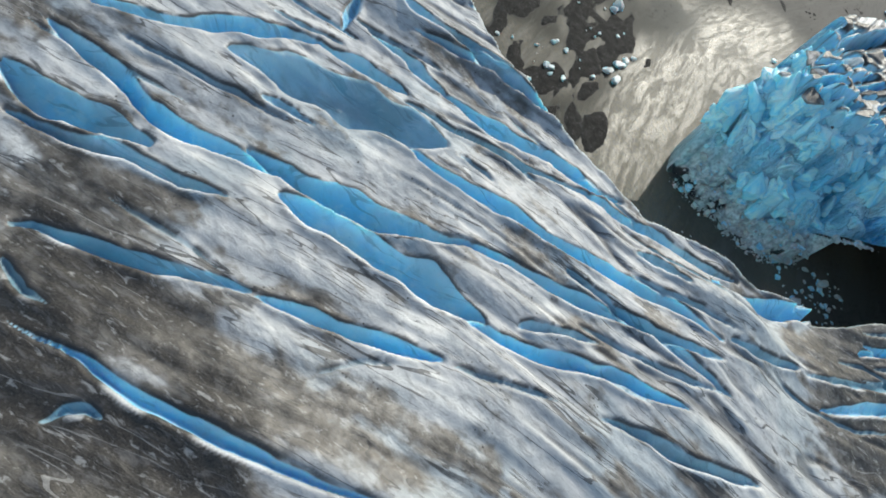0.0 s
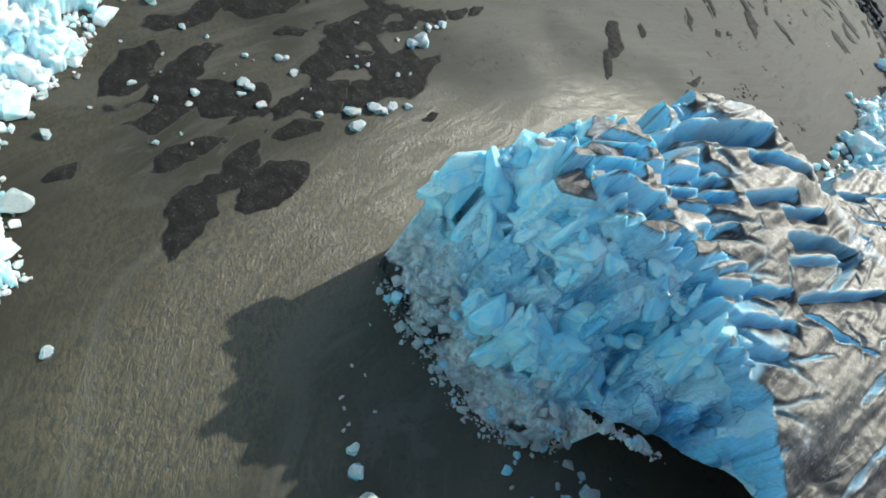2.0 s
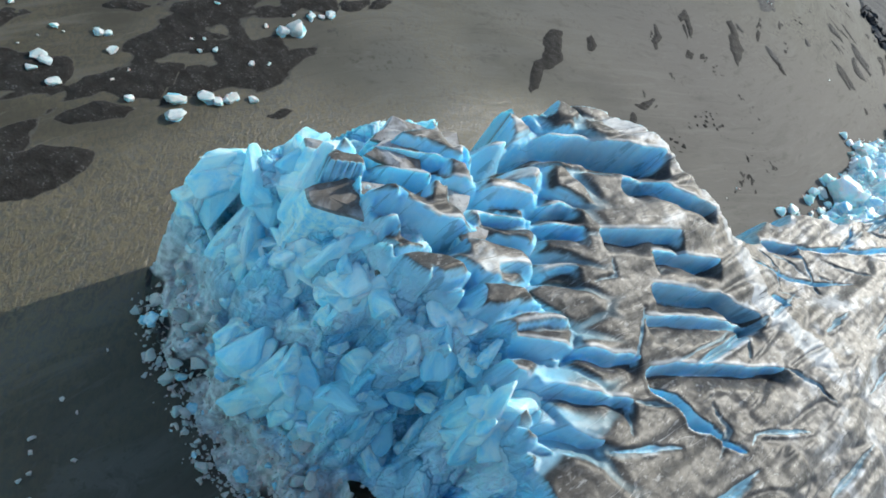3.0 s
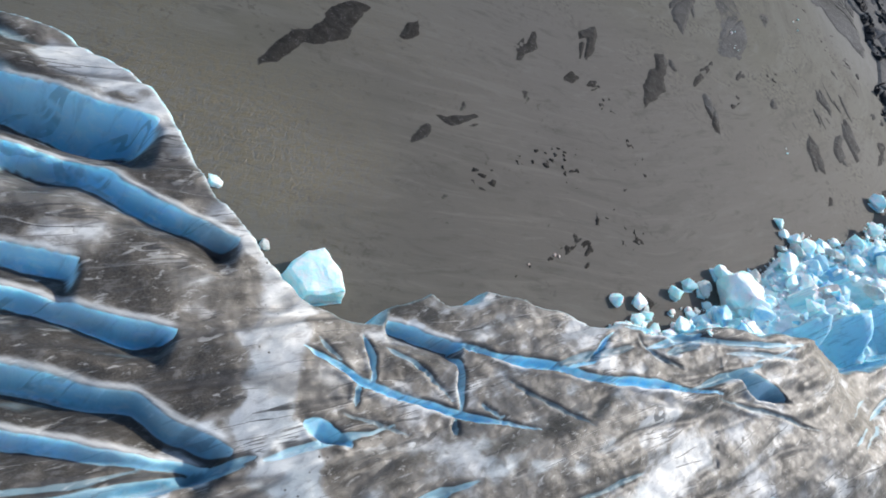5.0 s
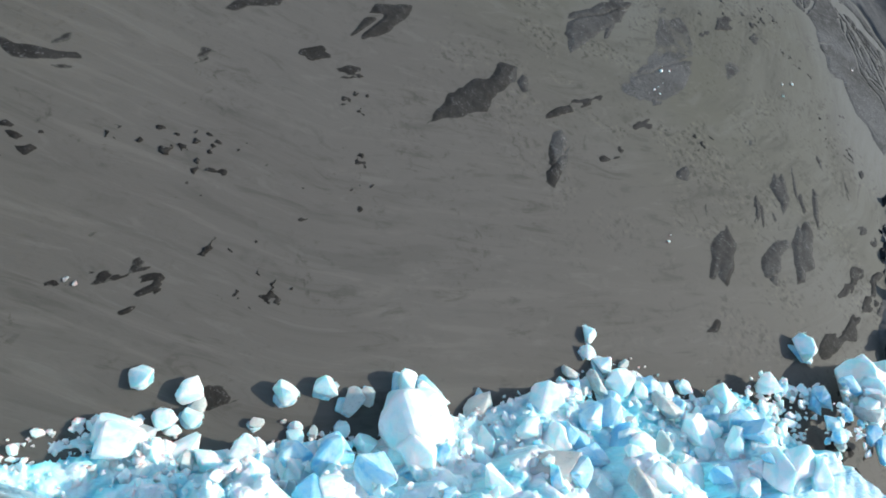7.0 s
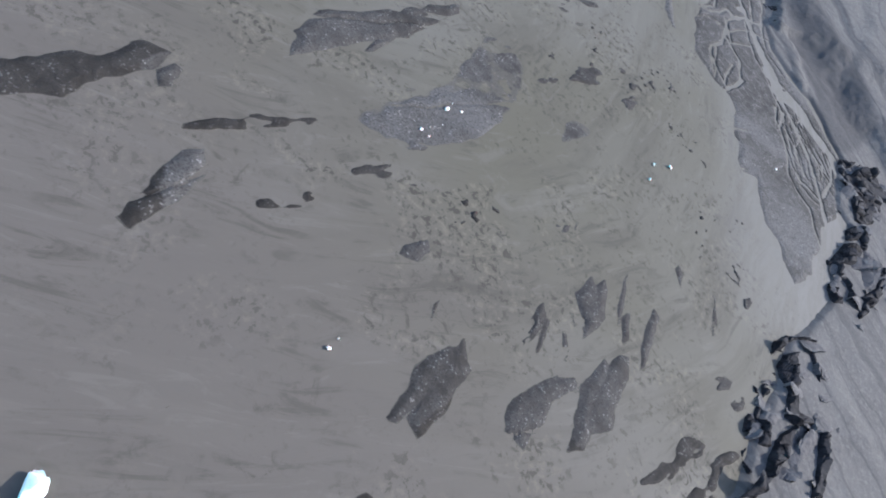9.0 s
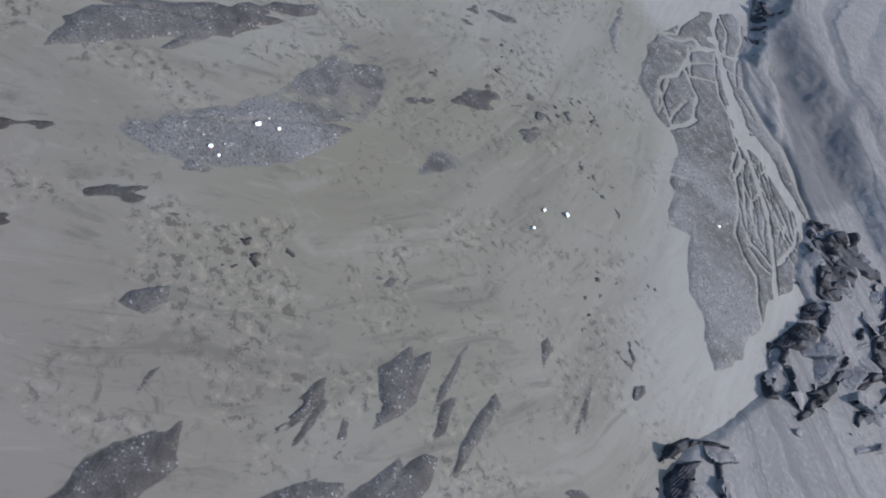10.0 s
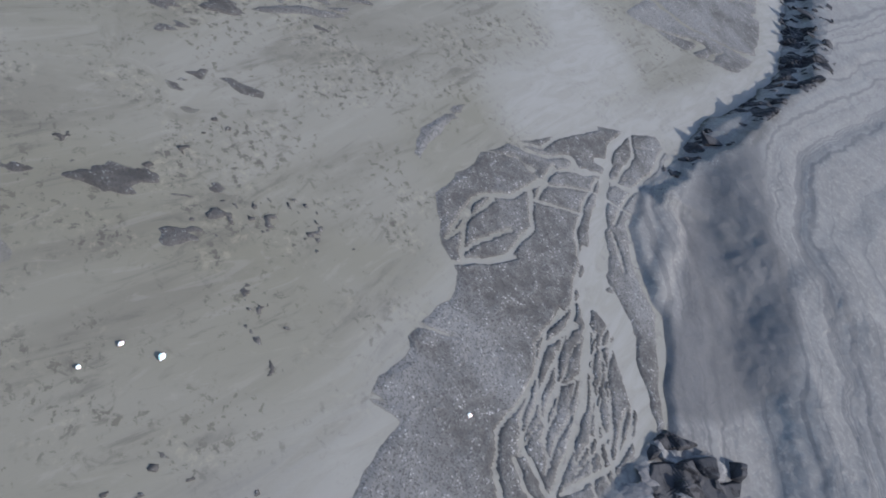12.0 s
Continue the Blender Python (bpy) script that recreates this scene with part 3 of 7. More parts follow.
def crevasse(pts, width, depth, tint=1.0):
    """Cuts a crevasse along a line; its walls and floor are clear ice."""
    global plateau, blue, deep
    p = np.array(pts)
    depth = min(depth, 1.5 * width)
    m = 4.0 + width
    c0, c1 = np.searchsorted(gxs, (p[:, 0].min() - m, p[:, 0].max() + m))
    r0, r1 = np.searchsorted(gys, (p[:, 1].min() - m, p[:, 1].max() + m))
    if c1 <= c0 or r1 <= r0:
        return
    s = np.s_[r0:r1, c0:c1]
    x, y = GX[s], GY[s]
    k = int(abs(p[0, 0] * 13 + p[0, 1] * 7)) % 97
    jit = min(0.55, 0.18 + 0.14 * width)
    d, a, sd = near_line(x + jit * fbm(x, y, 3.0, 4, 51 + k), y + jit * fbm(x, y, 3.0, 4, 52 + k), pts, True)
    taper = np.clip(np.sin(np.pi * np.clip(a, 0.0, 1.0)), 0, 1) ** 0.55
    w = width * 0.5 * (0.65 + 0.7 * vnoise(a * 7 + k, a * 0, 61)) * taper + 1e-3
    floor = (0.75 + 0.5 * vnoise(a * 5 + k, a * 0 + 3, 63)) * (0.25 + 0.75 * taper)
    # The far wall slopes, deepest under the steep near wall.
    w = w * 0.88 if width > 1.2 else w
    q = sd * d / w
    cut = smooth(-1.05, -0.6, q) * (0.30 * smooth(0.92, 0.45, q) + 0.70 * np.clip((0.85 - q) / 1.6, 0, 1))
    plateau[s] -= depth * cut * floor
    wide = smooth(0.1, 0.4, w)
    plateau[s] += 0.22 * np.exp(-((sd * d + w * 1.25) / 0.40) ** 2) * wide
    line = np.exp(-((sd * d - w * 1.12 - 0.1) / 0.22) ** 2) * wide * smooth(0.35, 0.65, vnoise(a * 13 + k, d * 0 + k, 65))
    white = np.exp(-((sd * d + w * 1.25) / 0.30) ** 2) * wide * smooth(0.35, 0.6, vnoise(a * 9 + k, d * 0 + k, 66))
    rim_dirt[s] += 0.05 * line - 0.08 * white
    some = smooth(0.02, 0.2, w)
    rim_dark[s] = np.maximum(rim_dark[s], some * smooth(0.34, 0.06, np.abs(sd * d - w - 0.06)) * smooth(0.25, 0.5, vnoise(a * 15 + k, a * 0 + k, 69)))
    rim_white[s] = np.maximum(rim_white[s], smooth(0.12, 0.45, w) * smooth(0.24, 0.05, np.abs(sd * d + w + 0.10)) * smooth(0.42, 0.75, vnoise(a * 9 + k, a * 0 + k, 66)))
    b = smooth(-1.3, -1.0, q) * smooth(1.3, 1.0, q)
    open_rift(s, w - d - 0.4 * (1 - smooth(0.0, 0.08, w)) - 0.02, tint)
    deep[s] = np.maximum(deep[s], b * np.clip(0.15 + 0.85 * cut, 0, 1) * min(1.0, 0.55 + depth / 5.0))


def scarp(pts, depth, wall=0.7, back=3.2, tint=1.0):
    """A step across the ice: the surface breaks off at the line in a clear wall and climbs back to its level behind it."""
    global plateau, blue, deep
    p = np.array(pts)
    c0, c1 = np.searchsorted(gxs, (p[:, 0].min() - 7, p[:, 0].max() + 7))
    r0, r1 = np.searchsorted(gys, (p[:, 1].min() - 7, p[:, 1].max() + 7))
    s = np.s_[r0:r1, c0:c1]
    x, y = GX[s], GY[s]
    k = int(abs(p[0, 0] * 13 + p[0, 1] * 7)) % 97
    d, a, sd = near_line(x + 0.35 * fbm(x, y, 2.6, 3, 51 + k), y + 0.35 * fbm(x, y, 2.6, 3, 52 + k), pts, True)
    south = -sd * d
    ends = smooth(0.0, 0.07, a) * smooth(1.0, 0.92, a)
    drop = smooth(0.08, 0.45, south) * 0.35 + 0.65 * np.clip((south - 0.1) / wall, 0, 1)
    drop = drop * np.clip(1 - (south - wall) / back, 0, 1) ** 1.3 * ends
    plateau[s] -= depth * drop * (0.75 + 0.5 * vnoise(a * 5 + k, a * 0, 64))
    b = smooth(-0.3, 0.1, south) * smooth(wall + 0.45, wall + 0.05, south) * ends
    foot = (wall + 0.3) * np.clip(np.sin(np.pi * np.clip(a, 0, 1)), 0, 1) ** 0.25 * (0.85 + 0.3 * vnoise(a * 8 + k, a * 0, 68)) - 0.06
    open_rift(s, np.minimum(south, foot - south) - 0.8 * (1 - smooth(0.0, 0.02, a) * smooth(1.0, 0.98, a)), tint)
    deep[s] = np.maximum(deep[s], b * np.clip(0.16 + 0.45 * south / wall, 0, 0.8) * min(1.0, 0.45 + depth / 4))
    crest = np.exp(-((south + 0.3) / 0.28) ** 2) * ends
    stain = smooth(0.35, 0.7, vnoise(a * 9 + k, south / 1.5, 67)) * np.exp(-((south + 1.5) / 1.2) ** 2) * ends
    rim_dirt[s] += -0.06 * crest + 0.15 * stain
    # Crest highlight and dark line at the wall's foot, both put into the colour.
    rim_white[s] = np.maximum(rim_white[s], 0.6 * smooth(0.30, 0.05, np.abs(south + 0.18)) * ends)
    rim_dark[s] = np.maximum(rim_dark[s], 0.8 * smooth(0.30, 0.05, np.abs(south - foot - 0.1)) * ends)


# The headland's top has broken into plates that stand at different levels.
px, py = GX + 0.9 * fbm(GX, GY, 5, 3, 174), GY + 0.9 * fbm(GX, GY, 5, 3, 175)
plates, plate_gap, _ = blocky(surface, GX, GY, px, py, 3.6, 171, 1.6, 0.14, 0.10, 2.5)
_, _, plate_tone, _, _, _ = blocks(px, py, 3.6, 171, 0.10, 2.5)
broken_top = smooth(133, 119, GX + 3 * fbm(GX, GY, 9, 2, 176)) * smooth(96, 102, GX) * smooth(26, 34, GY) * smooth(76, 68, GY)
plateau = plateau + broken_top * (plates - ztop - 0.6 * ridges - 0.9 * plate_gap)
blue = np.maximum(blue, broken_top * smooth(0.55, 0.95, plate_gap))
deep = np.maximum(deep, 0.5 * blue)
rim_dirt += broken_top * 0.16 * (plate_tone - 0.45)

# Crevasses of the near ice field.
crevasse([(5.8, 26.8), (7.5, 25.7), (9.8, 23.8), (12.3, 22.1), (15.3, 20.7), (18.6, 19.2), (21.9, 18.3)], 2.77, 3.0, 1.0)
crevasse([(20.6, 18.8), (24.4, 16.5), (27.0, 14.7), (30.2, 12.5), (33.5, 10.5), (36.4, 8.5)], 1.13, 1.5, 1.0)
crevasse([(7.7, 23.0), (9.4, 21.3), (11.3, 19.8), (14.1, 17.7), (16.9, 15.6), (19.1, 13.2), (20.8, 11.9)], 3.77, 3.0, 0.85)
crevasse([(18.8, 12.7), (21.6, 10.8), (24.6, 9.2), (27.7, 7.9), (30.6, 6.4), (33.3, 4.6), (36.0, 3.3)], 1.23, 1.6, 1.0)
crevasse([(18.4, 27.4), (20.7, 24.9), (23.1, 22.9), (25.8, 21.0), (28.5, 18.6), (32.0, 16.5), (35.5, 14.2), (38.0, 12.1), (40.1, 9.9), (42.0, 7.9)], 1.87, 2.4, 1.0)
crevasse([(12.7, 38.4), (15.6, 37.0), (17.7, 35.4), (20.3, 33.6)], 1.72, 2.2, 0.75)
crevasse([(18.0, 40.9), (20.6, 38.2), (23.2, 35.1), (24.4, 33.8)], 1.33, 1.7, 0.8)
crevasse([(23.6, 34.5), (26.6, 31.8), (29.8, 29.5), (33.0, 27.5), (35.7, 24.2), (39.7, 23.0)], 2.83, 3.0, 0.95)
crevasse([(19.5, 32.7), (21.7, 31.1), (23.9, 29.7), (26.1, 28.2), (29.1, 26.2), (32.2, 24.5), (35.3, 22.8)], 1.60, 2.1, 0.6)
crevasse([(34.4, 23.1), (38.8, 20.8), (42.3, 18.8), (45.7, 16.3), (50.5, 14.1)], 2.07, 2.7, 0.7)
crevasse([(43.7, 13.5), (47.8, 12.4), (53.2, 11.3), (61.2, 10.3)], 2.42, 3.1, 1.0)
crevasse([(37.5, 17.2), (39.5, 15.6), (41.1, 13.3)], 1.09, 1.4, 0.5)
crevasse([(42.6, 8.2), (45.5, 6.6), (51.3, 5.2)], 1.12, 1.5, 0.6)
crevasse([(64.1, 5.7), (71.8, 4.8), (88.3, 4.0)], 1.96, 2.5, 0.9)
crevasse([(51.8, 1.3), (58.9, 0.5), (66.9, -0.2), (75.5, -1.1)], 1.18, 1.5, 1.0)
crevasse([(51.4, 4.5), (56.0, 3.4), (65.0, 2.2), (77.8, 0.7)], 0.89, 1.2, 0.5)
crevasse([(23.3, 11.6), (25.6, 11.1), (27.9, 10.2), (29.8, 9.3)], 0.94, 1.2, 0.6)
crevasse([(31.7, 12.3), (34.2, 10.4), (36.5, 8.8), (38.8, 7.4), (41.1, 6.5)], 0.84, 1.1, 0.7)
crevasse([(9.6, 41.6), (12.0, 40.1), (15.2, 38.8)], 0.86, 1.1, 0.5)
crevasse([(21.2, 45.8), (23.1, 42.6), (26.0, 40.6), (29.3, 37.5), (31.7, 34.8), (34.8, 32.0)], 1.62, 2.1, 0.6)
crevasse([(15.6, 40.6), (16.9, 43.4), (18.0, 45.3)], 0.90, 1.2, 0.9)
crevasse([(26.0, 9.2), (28.3, 7.5), (30.7, 5.5), (32.5, 4.1)], 0.47, 1.0, 0.3)
crevasse([(35.9, 15.5), (38.3, 12.9), (41.7, 10.5), (44.1, 8.4)], 0.53, 1.0, 0.4)
crevasse([(14.3, 17.2), (16.9, 15.3)], 0.39, 1.0, 0.2)
crevasse([(28.5, 11.2), (31.0, 9.4), (33.4, 7.6), (36.6, 5.5), (40.1, 3.7)], 0.57, 1.0, 0.4)
crevasse([(-8.2, 21.1), (-6.6, 21.1), (-4.9, 20.0), (-2.5, 18.5), (0.2, 17.3), (2.7, 16.5), (5.2, 15.4)], 0.93, 1.5, 0.7)
crevasse([(4.9, 15.5), (8.1, 13.8), (10.9, 12.4), (13.7, 11.0), (16.9, 9.5)], 1.16, 1.5, 1.0)
crevasse([(-7.8, 14.9), (-6.2, 13.5), (-4.1, 12.1), (-1.8, 9.9), (0.8, 7.8), (3.2, 6.1), (5.9, 4.3), (8.8, 2.7), (11.2, 1.3)], 0.70, 1.1, 1.0)
crevasse([(-8.7, 29.8), (-6.6, 28.3), (-4.4, 26.9), (-1.5, 25.8), (1.5, 23.8), (4.6, 22.5)], 1.22, 1.6, 0.65)
crevasse([(-8.9, 33.9), (-7.3, 31.7), (-5.7, 30.2), (-3.1, 28.5), (-0.1, 26.6)], 2.59, 3.0, 0.75)
crevasse([(-6.4, 37.9), (-4.0, 35.4), (-2.0, 33.1), (-0.3, 30.3), (2.4, 27.8), (5.3, 26.1), (8.2, 24.2)], 1.68, 2.2, 1.0)
crevasse([(-4.0, 39.5), (0.8, 38.6), (5.6, 38.8), (10.0, 38.9), (13.3, 38.4)], 2.89, 3.0, 0.85)
crevasse([(5.4, 36.3), (9.5, 34.8), (13.8, 32.5), (19.1, 29.5), (22.2, 27.8)], 6.41, 3.0, 0.55)
crevasse([(27.5, 4.2), (31.0, 2.0), (34.2, -0.4), (39.7, -3.2)], 1.25, 1.6, 0.6)
crevasse([(17.1, 9.3), (21.4, 7.2), (25.4, 5.2)], 0.45, 1.0, 0.3)
crevasse([(-6.0, 9.0), (-4.8, 9.4), (-3.8, 9.2), (-3.0, 8.5)], 0.53, 1.0, 0.6)
crevasse([(-8.1, 18.8), (-6.9, 16.3), (-5.5, 15.1)], 0.58, 1.0, 0.4)
crevasse([(-3.1, 22.9), (-0.6, 20.7), (1.5, 18.9), (3.7, 16.7)], 0.34, 1.0, 0.2)
crevasse([(8.1, 9.7), (11.2, 10.2), (13.4, 9.6)], 0.33, 1.0, 0.2)
# The headland's top: walls across it, and clefts between its blocks.
scarp([(112.7, 60.0), (116.5, 61.1), (119.3, 63.7), (122.8, 65.9), (126.3, 66.9), (130.1, 67.6), (135.3, 68.9), (138.8, 70.1)], 4.4, 0.98, 3.5, 1.0)
scarp([(109.7, 60.9), (112.1, 62.4), (115.3, 64.6), (118.5, 65.8)], 3.4, 0.76, 2.8, 0.7)
scarp([(104.1, 54.4), (106.7, 54.5), (109.8, 54.5)], 3.6, 0.82, 3.0, 0.9)
scarp([(100.8, 48.5), (103.4, 48.1), (105.7, 48.3), (107.6, 49.6)], 2.6, 0.58, 2.4, 0.8)
scarp([(107.8, 50.0), (110.1, 50.1), (113.9, 51.1)], 3.0, 0.68, 2.5, 1.0)
scarp([(107.6, 43.9), (109.9, 44.0), (113.2, 44.9)], 4.5, 1.02, 3.7, 1.0)
scarp([(114.9, 42.8), (117.1, 42.4), (120.6, 42.5), (124.4, 42.6), (128.4, 43.5), (133.5, 44.2)], 2.0, 0.55, 2.4, 1.0)
scarp([(117.8, 39.5), (120.4, 39.2), (123.6, 39.4), (126.9, 39.5), (132.4, 40.1)], 1.8, 0.55, 2.4, 1.0)
scarp([(121.7, 36.0), (124.8, 36.3), (128.6, 35.6)], 1.5, 0.55, 2.4, 0.9)
scarp([(133.8, 48.4), (139.2, 49.8), (144.7, 51.3), (151.7, 53.0)], 1.5, 0.55, 2.4, 0.8)
scarp([(133.9, 43.7), (138.4, 44.9), (144.5, 46.2), (153.1, 47.5)], 1.8, 0.55, 2.4, 1.0)
scarp([(135.6, 56.3), (140.1, 57.3), (146.0, 58.7)], 2.7, 0.61, 2.4, 1.0)
scarp([(128.5, 56.4), (133.7, 57.6), (139.9, 59.6)], 2.3, 0.55, 2.4, 0.7)
scarp([(117.0, 48.4), (121.2, 49.8), (126.3, 51.5)], 1.2, 0.55, 2.4, 0.4)
scarp([(110.8, 54.3), (114.0, 54.8), (118.2, 56.0), (122.9, 57.3), (126.8, 58.6)], 2.6, 0.60, 2.4, 0.6)
scarp([(134.8, 51.8), (140.4, 53.4), (146.1, 54.5), (152.5, 53.9)], 2.8, 0.64, 2.4, 0.6)
scarp([(114.8, 53.2), (118.3, 53.6), (122.4, 55.1), (127.4, 56.0)], 2.1, 0.55, 2.4, 0.6)
scarp([(131.7, 63.9), (135.5, 64.7), (141.0, 65.0), (146.8, 65.7)], 2.5, 0.57, 2.4, 0.6)
scarp([(104.4, 56.3), (107.5, 56.4), (111.5, 56.8)], 2.0, 0.55, 2.4, 0.7)
scarp([(118.7, 43.3), (122.2, 44.4), (126.0, 45.4)], 1.2, 0.55, 2.4, 0.2)
crevasse([(134.2, 43.4), (134.8, 41.8), (137.6, 41.0), (139.0, 39.4), (140.8, 39.1), (141.8, 37.7), (144.2, 37.0)], 1.35, 2.0, 1.0)
crevasse([(134.0, 49.7), (133.4, 45.9), (132.8, 43.1)], 0.50, 1.4, 0.5)
crevasse([(115.3, 47.4), (115.1, 45.4), (114.4, 42.9), (113.8, 40.2)], 1.73, 2.6, 1.0)
crevasse([(106.7, 52.2), (108.0, 48.7)], 0.70, 1.4, 1.0)
crevasse([(109.8, 56.3), (111.0, 53.1)], 0.94, 1.4, 1.0)
crevasse([(112.9, 59.2), (113.0, 56.9)], 0.76, 1.4, 0.9)
crevasse([(122.1, 38.7), (122.2, 36.0)], 1.06, 1.6, 1.0)
crevasse([(116.6, 35.1), (118.2, 33.9), (120.4, 32.3)], 1.13, 1.7, 1.0)
crevasse([(132.2, 39.8), (131.4, 36.4)], 0.45, 1.4, 0.3)
crevasse([(132.2, 39.8), (137.6, 40.4)], 0.45, 1.4, 0.3)
crevasse([(149.4, 50.7), (148.5, 47.5)], 0.45, 1.4, 0.2)
crevasse([(152.4, 47.4), (156.3, 46.6), (158.5, 44.3)], 0.45, 1.4, 0.3)
crevasse([(144.2, 37.2), (145.7, 38.9), (148.8, 39.8), (153.9, 40.7)], 0.45, 1.4, 0.5)
crevasse([(128.7, 34.8), (131.0, 35.2), (137.6, 36.7)], 0.51, 1.4, 0.8)
crevasse([(141.4, 42.6), (142.6, 39.0), (140.4, 35.6)], 0.45, 1.4, 0.2)
crevasse([(130.0, 53.7), (130.8, 51.6), (127.6, 50.0)], 0.45, 1.4, 0.3)
# Crevasses of the ice along the shore.
crevasse([(152.9, 61.9), (155.0, 61.8), (157.8, 61.6), (160.8, 62.1), (164.5, 62.7), (168.0, 63.0), (172.6, 64.1)], 0.72, 1.0, 0.9)
crevasse([(162.0, 67.5), (164.9, 68.1), (168.1, 68.7), (171.1, 69.3), (173.3, 70.0), (176.6, 70.7), (180.8, 71.9), (185.4, 73.6), (190.6, 75.3)], 0.95, 1.2, 1.0)
crevasse([(173.3, 70.0), (175.9, 72.0), (177.3, 75.1), (178.2, 76.3)], 0.56, 1.0, 0.9)
crevasse([(156.9, 65.1), (158.1, 63.6), (158.8, 61.8)], 0.64, 1.0, 0.7)
crevasse([(163.8, 67.3), (165.0, 65.9), (165.6, 64.3), (166.1, 63.0)], 0.57, 1.0, 0.6)
crevasse([(157.8, 61.4), (158.3, 59.6)], 0.47, 1.0, 0.5)
crevasse([(153.8, 63.2), (154.7, 62.6), (156.3, 62.1)], 0.36, 1.0, 0.3)
crevasse([(165.6, 62.5), (166.0, 61.0)], 0.55, 1.0, 0.3)
scarp([(158.2, 67.3), (160.1, 67.7), (162.4, 67.7), (164.4, 67.9)], 1.7, 0.46, 2.0, 0.9)
crevasse([(155.2, 57.4), (156.3, 57.4), (157.5, 57.3), (158.9, 57.1)], 1.14, 1.5, 1.0)
crevasse([(158.6, 64.9), (161.2, 64.8), (164.2, 64.0), (165.4, 63.2)], 0.40, 1.0, 0.4)
crevasse([(168.4, 67.0), (170.7, 66.6), (173.2, 66.4), (176.7, 65.7)], 0.34, 1.0, 0.2)
crevasse([(191.2, 77.7), (194.2, 78.1), (199.6, 78.8)], 2.12, 2.8, 0.5)
crevasse([(178.7, 77.0), (183.0, 78.5), (188.2, 80.3), (195.7, 83.1), (202.7, 86.9)], 0.75, 1.0, 0.6)
crevasse([(190.5, 79.9), (195.8, 82.1), (201.9, 84.9)], 0.58, 1.0, 0.4)
crevasse([(180.1, 77.3), (182.7, 75.8), (186.6, 76.1)], 0.39, 1.0, 0.2)
crevasse([(167.2, 64.4), (169.0, 63.8), (169.4, 64.2)], 0.37, 1.0, 0.4)
crevasse([(156.9, 58.8), (160.0, 59.4), (163.5, 59.9)], 0.31, 1.0, 0.2)
crevasse([(188.9, 74.3), (195.7, 76.1), (204.6, 77.8)], 0.45, 1.0, 0.2)

crevasse([(65.8, 6.7), (70.9, 5.3), (77.2, 4.1), (87.5, 2.1)], 1.1, 3.0, 1.0)
crevasse([(61.8, 3.1), (67.4, 2.0), (74.4, 1.1), (82.8, -0.5)], 0.5, 1.4, 0.5)
crevasse([(66.0, 7.9), (72.3, 7.0), (79.2, 6.3)], 0.4, 1.2, 0.3)
crevasse([(65.4, 4.1), (70.6, 3.0), (77.9, 1.8)], 0.5, 1.4, 0.3)
crevasse([(59.9, 5.3), (64.0, 4.2), (67.0, 2.3), (70.6, 0.3)], 0.5, 1.4, 0.3)

# Fine cracks along the flow.
crack_dice = random.Random(3)
for _ in range(90):
    s0, v0, n0 = crack_dice.uniform(60, 330), crack_dice.uniform(-22, 10), crack_dice.uniform(4, 16)
    fp = np.array(FLOW, float)
    fs = np.r_[0, np.cumsum(np.hypot(*np.diff(fp, axis=0).T))]
    line = []
    for e in np.linspace(0, n0, 5):
        cx, cy = np.interp(s0 + e, fs, fp[:, 0]), np.interp(s0 + e, fs, fp[:, 1])
        tx, ty = np.interp(s0 + e + 3, fs, fp[:, 0]) - cx, np.interp(s0 + e + 3, fs, fp[:, 1]) - cy
        tn = math.hypot(tx, ty) + 1e-6
        line.append((cx - ty / tn * v0, cy + tx / tn * v0))
    crevasse(line, crack_dice.uniform(0.3, 0.8), 0.9, crack_dice.uniform(0.2, 0.7))



def soften(v, times):
    """Rounds off a field a little."""
    for _ in range(times):
        v[1:-1, 1:-1] = 0.36 * v[1:-1, 1:-1] + 0.16 * (v[:-2, 1:-1] + v[2:, 1:-1] + v[1:-1, :-2] + v[1:-1, 2:])


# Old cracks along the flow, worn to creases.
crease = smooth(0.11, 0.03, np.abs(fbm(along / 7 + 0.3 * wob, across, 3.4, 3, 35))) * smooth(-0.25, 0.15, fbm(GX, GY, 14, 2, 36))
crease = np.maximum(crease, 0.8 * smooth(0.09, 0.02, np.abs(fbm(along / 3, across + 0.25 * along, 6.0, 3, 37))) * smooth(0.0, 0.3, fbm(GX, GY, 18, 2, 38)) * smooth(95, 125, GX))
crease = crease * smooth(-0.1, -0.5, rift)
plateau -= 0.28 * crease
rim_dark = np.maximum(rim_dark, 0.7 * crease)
soften(plateau, 1)
soften(deep, 2)
plateau += 0.06 * fbm(GX, GY, 0.9, 3, 19)
cliff = smooth(-1.6, 0.3, edge)
height = np.where(edge > -1.6, -3 + (plateau + 3) * cliff**0.8, -3.0)
face = smooth(0.5, -0.3, edge) * (height > -2.5)
blue = np.maximum(blue, face * 0.9)
deep = np.maximum(deep, face * 0.45)
crushed, silt = np.zeros(GX.shape), np.zeros(GX.shape)
